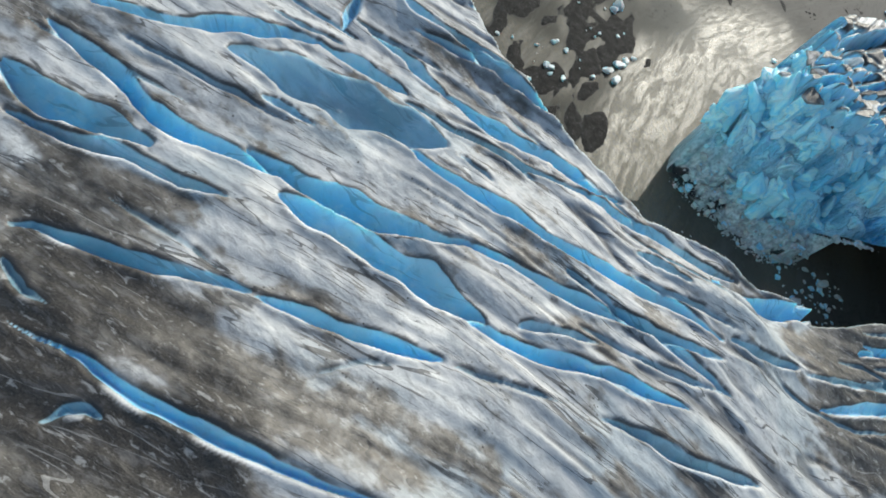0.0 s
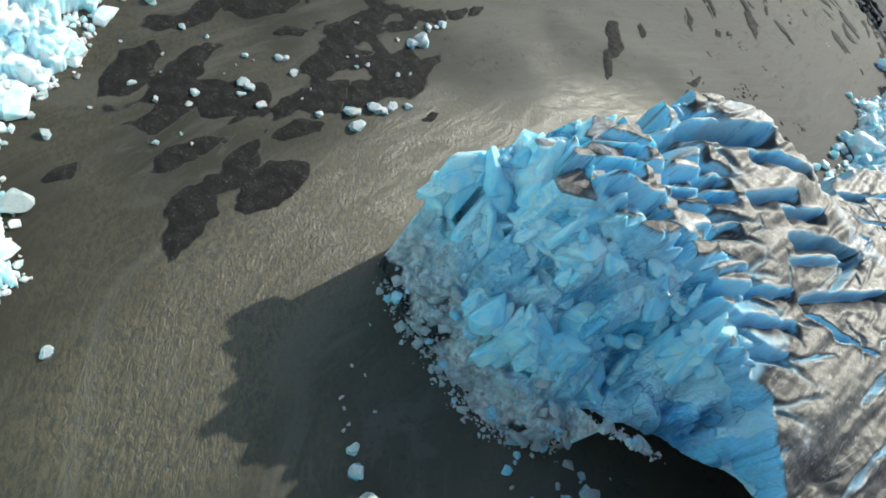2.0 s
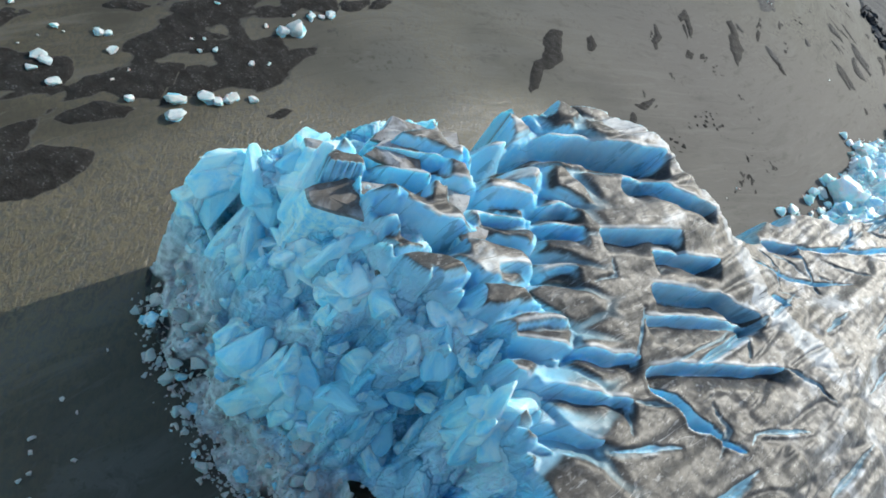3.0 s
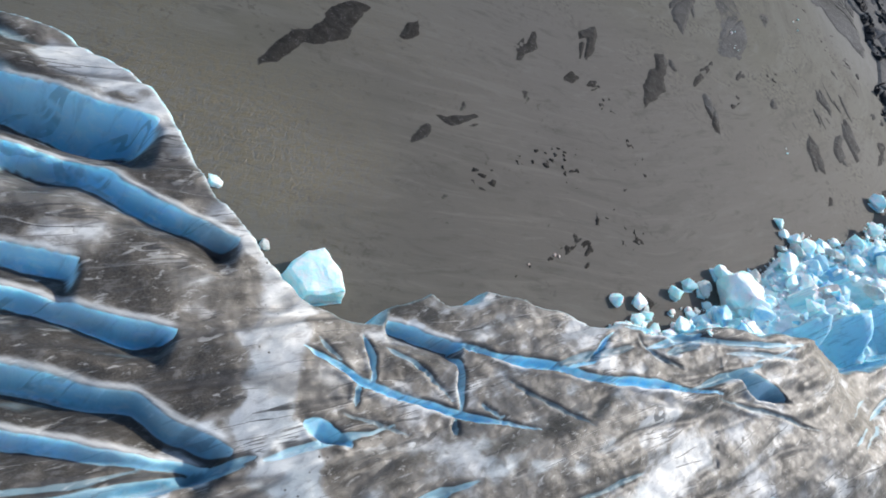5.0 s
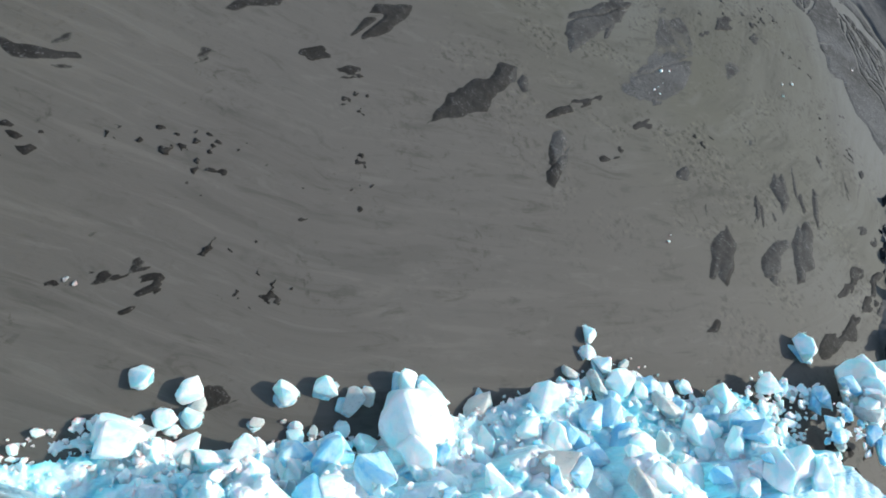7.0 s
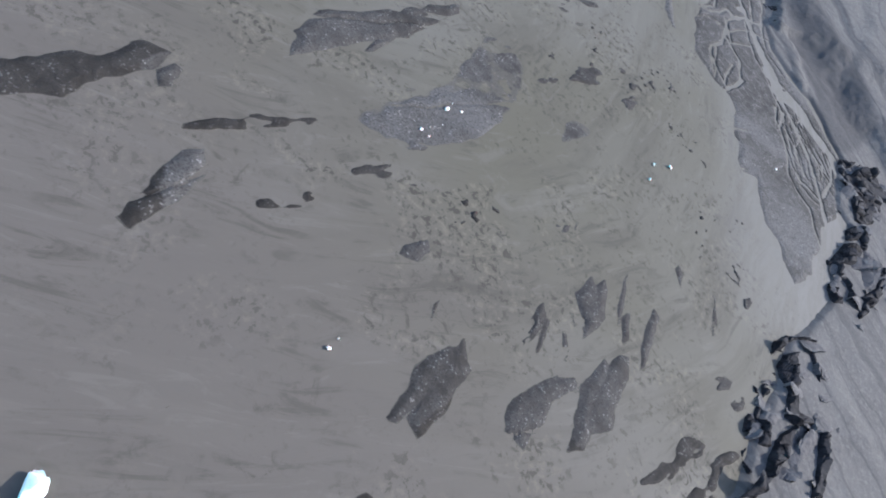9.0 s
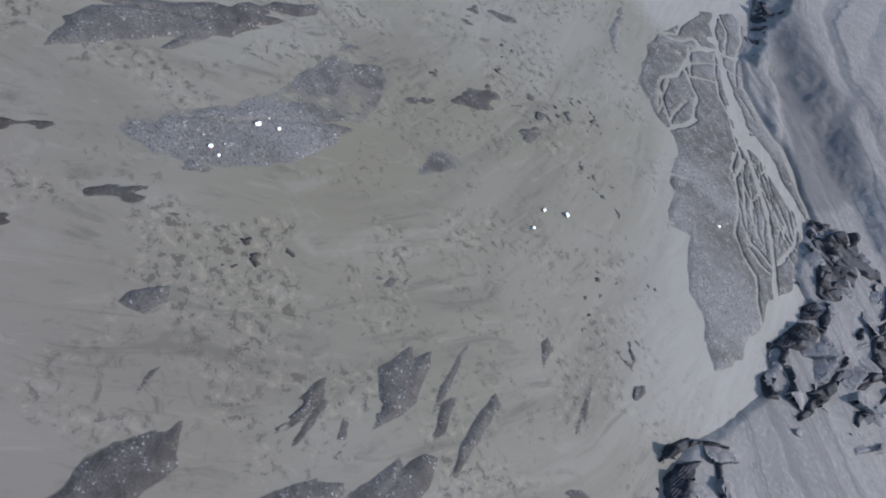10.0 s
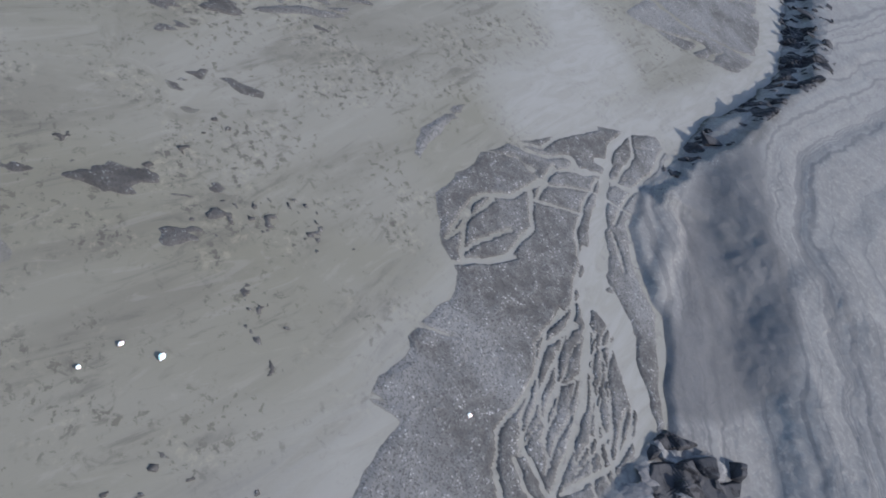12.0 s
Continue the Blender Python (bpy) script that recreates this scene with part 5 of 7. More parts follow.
bar([(236.0, 163.8), (235.3, 166.7), (235.5, 168.4), (236.8, 166.2)], 0.2, 0.5, 0.55, 1.2)
bar([(247.3, 175.8), (246.0, 178.6), (244.9, 182.0), (244.1, 185.1), (245.9, 184.6), (246.7, 181.5), (247.9, 177.5)], 0.2, 0.5, 0.55, 1.2)
bar([(242.8, 176.9), (241.0, 180.3), (238.6, 185.1), (239.3, 185.6), (242.0, 180.7)], 0.2, 0.5, 0.55, 1.2)
bar([(222.2, 160.9), (221.7, 162.7), (222.2, 165.6), (223.5, 164.3), (224.0, 162.5)], 0.2, 0.5, 0.55, 1.2)
bar([(242.8, 192.1), (243.0, 193.8), (244.5, 193.0), (245.8, 190.1), (244.0, 190.9)], 0.2, 0.5, 0.55, 1.2)
bar([(250.3, 191.2), (248.6, 194.6), (249.1, 195.4), (252.4, 189.7)], 0.2, 0.5, 0.55, 1.2)
bar([(240.2, 168.1), (239.4, 170.1), (240.0, 170.4), (240.8, 169.0)], 0.2, 0.5, 0.55, 1.2)
bar([(198.8, 165.8), (196.9, 168.9), (196.0, 172.5), (196.7, 176.6), (197.7, 183.9), (198.0, 190.4), (199.4, 195.2), (201.0, 193.4), (199.8, 185.6), (199.5, 178.2), (199.3, 173.5), (199.3, 168.6)], 0.2, 0.6, 0.55, 1.2)
bar([(201.1, 174.6), (200.1, 177.7), (200.1, 182.2), (201.2, 180.2), (201.7, 176.6)], 0.2, 0.6, 0.55, 1.2)
bar([(197.6, 152.4), (195.6, 153.4), (195.3, 155.6), (196.6, 155.8), (198.4, 153.7)], 0.2, 0.6, 0.55, 1.2)
bar([(208.4, 165.4), (206.9, 168.5), (207.4, 172.6), (208.1, 176.3), (208.1, 180.8), (206.9, 186.8), (204.4, 194.4), (207.3, 197.9), (211.2, 197.4), (214.3, 193.5), (216.0, 187.0), (215.6, 181.2), (214.4, 177.4), (212.9, 172.8), (210.6, 169.1), (209.0, 167.7)], 0.085, 0.85, 0.55, 1.2)
bar([(206.8, 148.1), (205.2, 150.0), (205.6, 152.2), (207.1, 153.1), (208.1, 150.9), (208.7, 148.3), (208.9, 147.1)], 0.085, 0.85, 0.55, 1.2)
bar([(222.1, 191.0), (219.9, 194.8), (220.1, 197.4), (223.0, 199.0), (224.3, 196.9), (223.4, 192.9)], 0.085, 0.85, 0.55, 1.2)
bar([(205.0, 217.1), (204.9, 218.8), (206.7, 221.9), (207.9, 221.6), (207.1, 219.4)], 0.18, 0.55, 0.55, 1.2)
bar([(194.0, 222.2), (192.9, 227.8), (192.7, 237.5), (195.4, 235.0), (195.2, 229.9), (194.9, 225.9)], 0.18, 0.55, 0.55, 1.2)
bar([(199.1, 224.7), (198.2, 229.0), (198.9, 230.1), (199.5, 225.9)], 0.18, 0.55, 0.55, 1.2)
bar([(235.7, 165.7), (235.0, 168.1), (234.6, 170.5), (234.8, 172.0), (236.2, 170.9), (236.3, 168.6), (236.2, 166.5)], 0.17, 0.5, 0.4, 0.9)
bar([(239.2, 169.3), (238.0, 171.0), (238.7, 171.5), (240.0, 170.4)], 0.17, 0.5, 0.4, 0.9)
bar([(242.0, 179.3), (240.4, 181.7), (240.8, 182.0), (242.4, 179.5)], 0.17, 0.5, 0.4, 0.9)
bar([(243.2, 179.8), (241.3, 182.5), (241.7, 182.7), (243.7, 180.0)], 0.17, 0.5, 0.4, 0.9)
bar([(239.5, 171.8), (237.3, 173.7), (237.6, 174.1), (239.9, 172.2)], 0.17, 0.5, 0.4, 0.9)
bar([(240.2, 172.5), (238.5, 174.2), (238.9, 174.4), (240.6, 172.9)], 0.17, 0.5, 0.4, 0.9)
bar([(251.5, 188.6), (249.7, 192.0), (250.2, 192.6), (252.0, 189.4)], 0.17, 0.5, 0.4, 0.9)
bar([(248.7, 193.6), (248.3, 196.2), (248.8, 196.4), (249.2, 193.8)], 0.17, 0.5, 0.4, 0.9)
bar([(234.0, 174.8), (233.3, 176.9), (233.5, 178.3), (234.1, 176.5), (234.4, 175.3)], 0.17, 0.5, 0.4, 0.9)
bar([(230.4, 180.3), (230.0, 181.9), (230.8, 183.0), (231.5, 181.6)], 0.17, 0.5, 0.4, 0.9)
bar([(231.3, 182.3), (230.6, 184.3), (231.3, 184.7), (232.2, 182.6)], 0.17, 0.5, 0.4, 0.9)
bar([(229.5, 158.9), (227.9, 160.8), (227.6, 162.6), (228.1, 162.9), (229.1, 160.8), (229.9, 159.1)], 0.15, 0.4, 0.5, 0.9)
bar([(227.5, 149.0), (227.7, 150.2), (228.0, 149.6)], 0.15, 0.4, 0.5, 0.9)
bar([(225.5, 151.7), (225.4, 152.7), (225.9, 153.1), (226.1, 152.0)], 0.15, 0.4, 0.5, 0.9)
bar([(228.8, 146.8), (228.7, 147.6), (229.2, 147.6), (229.2, 146.9)], 0.15, 0.4, 0.5, 0.9)
bar([(229.3, 204.4), (228.0, 199.4), (227.7, 195.0), (227.5, 190.7), (227.4, 195.9), (227.9, 200.8)], 0.15, 0.4, 0.5, 0.9)
# The large grey bar with its braided rills.
bar([(248.2, 216.3), (247.5, 218.5), (245.6, 219.7), (243.9, 222.4), (242.6, 222.4), (240.7, 221.0), (239.3, 221.8), (238.0, 224.8), (236.4, 227.9), (233.8, 232.2), (231.5, 233.9), (230.2, 233.9), (226.1, 234.4), (221.8, 235.6), (220.0, 239.4), (216.4, 245.1), (215.6, 251.6), (215.7, 259.2), (214.3, 265.3), (217.0, 276.2), (221.6, 276.2), (230.3, 260.6), (236.2, 257.3), (242.2, 257.1), (250.2, 251.7), (258.8, 245.7)], 0.16, 1.0, 0.55, 1.2)
bar([(216.4, 235.4), (212.8, 238.0), (209.6, 244.2), (209.1, 247.9), (211.5, 245.0), (214.2, 239.7), (217.7, 236.3)], 0.2, 0.8, 0.5)
bar([(195.5, 293.6), (193.6, 305.3), (191.9, 325.8), (201.4, 317.3), (204.6, 305.4), (199.8, 296.9)], 0.16, 0.9, 0.55, 1.2)
bar([(190.8, 290.6), (187.1, 302.6), (186.5, 316.8), (192.2, 304.9), (194.1, 294.0)], 0.16, 0.9, 0.55, 1.2)
bar([(248.7, 215.7), (245.6, 219.7), (243.9, 222.5), (241.0, 220.6), (245.5, 232.0), (259.2, 244.2), (257.5, 227.9), (259.3, 219.1), (259.2, 215.8), (257.6, 210.5), (251.3, 215.0)], 0.16, 1.0, 0.55, 1.2)
bar([(190.2, 288.3), (180.8, 311.1), (179.7, 339.1), (202.1, 317.7), (205.6, 306.3), (198.1, 296.8)], 0.16, 0.9, 0.55, 1.2)
bar([(247.7, 219.4), (251.3, 216.1), (254.5, 212.3), (256.7, 213.0), (257.4, 210.4), (258.8, 213.5), (258.6, 216.9), (257.8, 221.8), (257.7, 225.5), (256.6, 228.1), (253.7, 232.8), (250.7, 234.1), (246.6, 226.9)], 0.18, 1.0, 0.5, 1.0)
stream([(183.1, 342.5), (197.4, 328.2), (206.4, 314.1), (212.5, 296.6), (215.1, 280.2), (215.6, 271.3), (218.4, 265.9), (223.0, 261.9)], 1.1)
cut_channel([(223.0, 261.9, 2.45), (228.0, 257.0, 2.48), (232.7, 253.6, 4.12), (237.2, 250.6, 5.47), (240.7, 251.0, 5.76), (244.6, 250.3, 4.43), (248.0, 248.7, 3.87), (251.5, 247.6, 3.35), (254.4, 245.6, 3.3), (256.3, 243.1, 3.22), (257.3, 238.8, 3.98), (259.0, 235.2, 4.28), (260.1, 231.0, 4.11), (260.4, 226.6, 3.94), (259.8, 221.8, 4.5), (259.5, 218.1, 4.34)])
cut_channel([(236.8, 249.1, 1.89), (241.1, 246.9, 1.62), (244.9, 244.0, 1.42), (248.4, 241.2, 1.38), (251.4, 237.8, 1.2), (253.6, 234.7, 1.04), (255.5, 231.7, 1.39), (257.5, 229.2, 1.6), (258.9, 227.0, 1.57), (259.5, 224.7, 1.78)])
cut_channel([(240.7, 245.6, 1.01), (241.6, 240.8, 0.69), (244.3, 237.5, 0.6), (246.0, 234.4, 0.58), (247.6, 231.2, 0.44), (250.2, 229.5, 0.49), (253.4, 228.9, 0.49), (255.5, 226.2, 0.48), (258.1, 223.1, 0.47)])
cut_channel([(244.7, 236.8, 0.59), (247.3, 234.1, 0.51), (249.6, 232.9, 0.51), (252.2, 233.0, 0.51), (254.2, 233.0, 0.51)])
cut_channel([(250.4, 231.7, 0.44), (252.9, 231.4, 0.5), (254.6, 231.7, 0.5)])
cut_channel([(242.6, 241.6, 0.42), (245.7, 239.7, 0.41), (247.1, 237.5, 0.4), (250.4, 235.1, 0.39), (252.3, 234.7, 0.39)])
cut_channel([(248.7, 239.9, 0.41), (250.3, 236.7, 0.4), (252.6, 233.9, 0.39)])
cut_channel([(254.5, 234.4, 0.65), (254.6, 238.0, 0.67), (254.4, 241.8, 0.63), (252.7, 244.7, 0.57), (249.8, 247.2, 0.51), (246.4, 248.5, 0.52), (242.9, 250.1, 0.53)])
cut_channel([(253.7, 245.6, 0.36), (254.5, 243.8, 0.36), (255.2, 242.1, 0.35)])
cut_channel([(238.5, 244.7, 0.58), (240.4, 241.6, 0.49), (242.6, 239.2, 0.47)])
cut_channel([(238.6, 246.6, 0.66), (241.8, 243.7, 0.57)])
cut_channel([(222.8, 260.5, 0.43), (225.9, 256.0, 0.49), (229.8, 252.3, 0.47), (233.0, 250.8, 0.62)])
cut_channel([(230.8, 257.3, 0.41), (233.5, 256.7, 0.41), (235.9, 255.7, 0.4)])
cut_channel([(254.4, 241.8, 0.42), (251.7, 244.1, 0.36), (250.2, 246.1, 0.36)])
braid_dice = random.Random(77)
for _ in range(11):
    u, v = braid_dice.random(), braid_dice.random()
    ax, ay = 231 + 16 * u + braid_dice.gauss(0, 1.0), 253.5 - 8 * u + braid_dice.gauss(0, 1.2)
    cx, cy = 247 + 10 * v, 231 + 9 * v + braid_dice.gauss(0, 1.2)
    bend, wide = braid_dice.gauss(0, 0.12), braid_dice.uniform(0.2, 0.42)
    cut_channel([(ax + (cx - ax) * q + (cy - ay) * bend * math.sin(3.1 * q) + braid_dice.gauss(0, 0.3), ay + (cy - ay) * q - (cx - ax) * bend * math.sin(3.1 * q) + braid_dice.gauss(0, 0.3), wide * (0.6 + 0.8 * braid_dice.random())) for q in (0, 0.2, 0.4, 0.6, 0.8, 1.0)], 0.24)
stream([(215.0, 265.5), (215.7, 259.2), (217.4, 254.3), (215.9, 249.7), (216.6, 245.0)], 0.4)
stream([(221.4, 259.6), (220.8, 254.6), (222.8, 249.8), (224.0, 245.7), (223.0, 241.7), (224.6, 239.0), (226.7, 235.9)], 0.45)
stream([(223.2, 249.0), (228.0, 246.5), (231.2, 241.4), (231.2, 237.6), (230.4, 234.5)], 0.45)
stream([(228.1, 243.4), (228.7, 239.6), (229.5, 235.9)], 0.3)
stream([(215.6, 271.3), (220.4, 268.9), (224.4, 262.2)], 0.35)
stream([(216.2, 280.6), (222.7, 271.8), (226.4, 263.4), (229.9, 258.3)], 0.35)
stream([(223.3, 240.8), (226.6, 237.7), (227.6, 235.1)], 0.35)
stream([(223.9, 243.0), (226.1, 238.0), (230.6, 235.4), (231.6, 242.1)], 0.35)
stream([(220.2, 254.7), (224.8, 248.8), (227.8, 254.3)], 0.3)
stream([(236.8, 163.8), (235.6, 167.2), (235.5, 168.8)], 0.4)
stream([(240.7, 169.3), (239.1, 172.4), (239.0, 174.2)], 0.4)



def shoal(pts, cover, ux, uy, size=6.0, soft=8.0):
    """A stretch of bed that comes through in streaks along the current."""
    d = signed(wx, wy, pts)
    n = fbm((ux * BX + uy * BY) / 2.6 + 0.7 * (wx - BX), uy * BX - ux * BY + 2.0 * fbm(BX, BY, 11, 2, 181), size, 4, 182)
    h = -0.16 + 0.45 * (n + cover) * smooth(-1.0, soft, d)
    np.copyto(bed, np.maximum(bed, np.minimum(h, 0.2)), where=d > -1.0)


def specks(pts, width):
    """Scattered stones and clods that just break the surface along a line."""
    d, _ = near_line(BX, BY, pts)
    n = smooth(0.12, 0.5, fbm(BX, BY, 0.8, 3, 185)) * smooth(width, 0.2 * width, d + 1.5 * fbm(BX, BY, 4, 2, 186))
    np.copyto(bed, np.maximum(bed, -0.2 + 0.36 * n), where=n > 0.05)


shoal([(51.5, 62.5), (52.9, 83.0), (62.3, 95.7), (107.0, 112.4), (106.3, 91.3), (95.2, 74.9), (78.6, 63.4), (73.0, 52.9), (66.8, 42.4), (58.5, 40.9), (60.8, 51.1), (55.0, 50.3)], 0.30, 0.67, 0.74, 4.0)
shoal([(148.9, 108.9), (151.3, 118.2), (168.9, 139.3), (175.6, 128.7), (168.8, 112.1), (157.0, 109.5)], -0.06, 0.9, 0.4)
shoal([(185.3, 140.3), (197.4, 163.5), (231.1, 196.8), (250.0, 196.8), (251.4, 159.5), (234.1, 138.4), (215.4, 131.4), (198.2, 138.5)], -0.30, 0.05, 1.0, 3.0, 5.0)
specks([(164.6, 99.8), (170.7, 108.6), (180.3, 118.0)], 2.0)
specks([(175.2, 91.1), (179.9, 96.7), (184.7, 101.5)], 2.0)
specks([(185.5, 106.3), (188.7, 109.7), (192.9, 107.3)], 3.2)
specks([(167.5, 101.5), (169.5, 105.2), (171.3, 108.4)], 2.0)
specks([(173.2, 109.8), (180.1, 116.4), (180.1, 110.4)], 2.0)
specks([(185.0, 105.4), (187.3, 109.4), (193.3, 108.1), (190.1, 104.2)], 2.6)
specks([(185.5, 113.8), (187.2, 117.7)], 1.6)
specks([(186.4, 125.3), (182.7, 134.4), (192.9, 121.1)], 1.6)
specks([(221.4, 189.8), (220.6, 193.3), (222.5, 196.1)], 2.2)
specks([(222.1, 212.8), (222.3, 222.4), (225.7, 220.7), (230.1, 225.5)], 2.4)
specks([(212.5, 202.9), (217.0, 205.4), (211.3, 216.2)], 2.0)
specks([(242.6, 201.2), (242.9, 206.0), (246.8, 209.9)], 2.2)
specks([(230.3, 213.8), (236.0, 214.8), (239.0, 211.2)], 2.0)
specks([(234.5, 191.9), (238.3, 190.1)], 1.2)
specks([(222.5, 171.9), (224.3, 174.9), (223.2, 168.9)], 2.2)
specks([(230.5, 180.7), (232.1, 184.0)], 1.8)
specks([(246.4, 196.7), (250.8, 202.6), (253.8, 196.7)], 2.4)
specks([(212.3, 172.9), (211.9, 177.3), (213.1, 181.5), (214.4, 186.0), (212.3, 192.9)], 2.4)

# Thin rills that comb the bars.
run_x, run_y = 0.35 * BX + 0.94 * BY, 0.94 * BX - 0.35 * BY
comb = np.abs(fbm(run_x / 5.0, run_y + 2.0 * fbm(BX, BY, 9, 3, 171), 6.0, 2, 172))
rill = smooth(0.05, 0.02, comb) * smooth(-0.15, 0.25, fbm(BX, BY, 18, 2, 173))
braid = np.abs(fbm(run_x / 2.6 + 2.5 * fbm(BX, BY, 14, 2, 174), run_y + 3.0 * fbm(BX, BY, 12, 3, 175), 5.0, 3, 176))
rill = np.maximum(rill, smooth(0.085, 0.03, braid) * smooth(0.5, 0.8, dry) * smooth(-0.2, 0.2, fbm(BX, BY, 22, 2, 177)))
rill = rill * (1 - smooth(236, 242, BX) * smooth(208, 212, BY))
bed = np.where(bed > -0.3, bed - 0.22 * rill + 0.05 * fbm(BX, BY, 2.2, 4, 178), bed)

# Scattered clumps of gravel that just break the surface.
clump = smooth(-0.05, 0.35, fbm(BX, BY, 26, 3, 161)) * smooth(55, 90, BY) * (0.35 + 0.65 * smooth(120, 200, BX))
bed = np.maximum(bed, -0.46 + 0.62 * clump * smooth(-0.05, 0.45, fbm(run_x / 2.5, run_y, 2.2, 4, 162)))
dry = np.maximum(dry, 0.35 * smooth(130, 200, BY))

# The land beyond: a silt terrace with gullies, rising away from the water.
LAND = [(182.8, 345.9), (205.0, 322.2), (212.7, 302.8), (215.7, 290.7), (220.3, 278.6), (224.9, 266.7), (230.3, 260.6), (236.3, 258.2), (242.1, 257.2), (250.1, 251.4), (257.8, 246.1)] + [(253.2, 246.3), (256.5, 235.8), (261.0, 234.1), (260.6, 221.2), (262.8, 214.2), (259.9, 199.7), (261.2, 194.0), (260.9, 186.9)] + [(262, 178), (262, 166), (270, 150), (420, 140), (420, 700), (150, 700)]
land = signed(BX + 0.8 * fbm(BX, BY, 5, 4, 131), BY + 0.8 * fbm(BX, BY, 5, 4, 132), LAND)
FAR_EAST = [(330, 240), (420, 200), (420, 700), (150, 700)]
bank = signed(wx, wy, [(171.1, 363.6), (209.4, 322.0), (215.9, 302.5), (221.3, 286.0), (224.2, 275.1), (227.5, 267.7)] + [(300, 300), (420, 300), (420, 700), (150, 700)])
slope = signed(wx, wy, [(172.0, 372.0), (210.9, 324.3), (220.5, 289.9), (226.5, 285.5), (235.4, 280.1), (240.3, 275.8), (247.0, 276.3), (252.9, 271.5)] + FAR_EAST)
ridge = signed(wx, wy, [(248.7, 266.2), (252.3, 266.4), (255.7, 266.6), (260.3, 264.9), (265.6, 259.8)] + FAR_EAST)
upper = signed(wx, wy, [(229.7, 298.6), (239.9, 286.8), (248.7, 283.4), (258.8, 278.1), (262.3, 274.0)] + FAR_EAST)
gully, _ = near_line(wx, wy, [(242.3, 268.0), (248.5, 268.3), (252.3, 271.4), (256.9, 272.4), (261.4, 269.5), (266.9, 264.0)])
mound, _ = near_line(wx, wy, [(228.7, 269.0), (234.2, 265.1), (238.6, 259.0)])
rise = 0.7 * smooth(-0.2, 1.6, land) + 1.2 * smooth(-0.6, 1.2 + 5.0 * smooth(228, 236, BX), bank) + 2.3 * smooth(-9.0, 0.6, slope) ** 1.1 + 0.4 * smooth(-4.0, 0.3, ridge) + 0.5 * smooth(-3.5, 0.3, upper) + 0.02 * np.maximum(land, 0)
rise = rise - 0.12 * smooth(2.2, 0.3, gully) + 0.4 * smooth(2.2, 0.2, mound)
rise = rise + np.where(land > 0, (0.05 * fbm(BX, BY, 14, 4, 141) + 0.05 * fbm(BX * 0.4 + BY * 0.2, BX - BY, 3.0, 4, 142)) * smooth(0, 5, land), 0)
rise = rise + np.where(land > 0, 0.15 * fbm(upper + 0.8 * fbm(BX, BY, 9, 3, 143), 0.04 * (BX - BY), 3.0, 3, 144) * smooth(1, 8, land), 0)
bed = np.where(land > -0.4, np.maximum(bed, rise - 0.2), bed)
dry = np.where(land > -0.2, 1.0, dry)
# Outline of the terrace slope whose shade goes into the ground colour.
scree = smooth(-1.0, 1.2, signed(wx, wy, [(221.1, 279.0), (221.2, 292.3), (238.2, 279.3), (247.6, 275.9), (255.5, 267.2), (255.3, 256.9), (252.0, 248.1), (244.3, 253.5), (242.8, 260.3)]))
silty = smooth(-0.2, 0.8, land) * (1 - 0.75 * smooth(-1.0, 0.2, bank) * smooth(3.2, 1.6, bank) * smooth(231, 227, BX))
bkeep = np.maximum.reduce([bed[:-1, :-1], bed[1:, :-1], bed[:-1, 1:], bed[1:, 1:]]) > -0.12
ground = sheet("ground", bxs, bys, bed, bkeep, GRAVEL, (("dry", dry), ("fine", silty), ("band", upper), ("scree", scree)))
tagged(ground, "grey gravel bars and silt terrace cut by braided rills", "ground", kind="structure")

# ---- loose things ----
def part(name, bm_or_mesh, material, parent, label=""):
    """Links a mesh as one part under a thing."""
    me = bm_or_mesh
    if isinstance(me, bmesh.types.BMesh):
        me = bpy.data.meshes.new(name)
        bm_or_mesh.to_mesh(me)
        bm_or_mesh.free()
        me.materials.append(material)
    ob = new(name, me)
    ob.parent = parent
    return tagged(ob, label)


def lump(name, seed, material, detail=2, corners=13, rough=0.04):
    """A broken block: a few corners joined by flat faces, with worn relief."""
    r = random.Random(seed)
    bm = bmesh.new()
    for _ in range(corners):
        p = Vector((r.gauss(0, 1), r.gauss(0, 1), r.gauss(0, 1)))
        p = p / (abs(p.x) ** 3 + abs(p.y) ** 3 + abs(p.z) ** 3) ** (1 / 3)
        bm.verts.new(p * r.uniform(0.8, 1.0))
    hull = bmesh.ops.convex_hull(bm, input=bm.verts)
    bmesh.ops.delete(bm, geom=[g for g in hull["geom_interior"] if isinstance(g, bmesh.types.BMVert)], context="VERTS")
    bmesh.ops.bevel(bm, geom=bm.edges[:], offset=0.06, segments=1, affect="EDGES")
    for v in bm.verts:
        if v.co.length > 1.16:
            v.co *= 1.16 / v.co.length
    bmesh.ops.triangulate(bm, faces=bm.faces)
    bmesh.ops.subdivide_edges(bm, edges=[e for e in bm.edges if e.calc_length() > 0.3], cuts=detail - 1, use_grid_fill=True)
    bmesh.ops.triangulate(bm, faces=bm.faces)
    for v in bm.verts:
        v.co *= 1 + rough * 2 * noise.noise(v.co * 1.8 + Vector((seed * 1.7, 0, 0))) + rough * noise.noise(v.co * 5 + Vector((0, seed * 1.3, 0)))
    bmesh.ops.recalc_face_normals(bm, faces=bm.faces)
    me = bpy.data.meshes.new(name)
    bm.to_mesh(me)
    bm.free()
    me.materials.append(material)
    return me


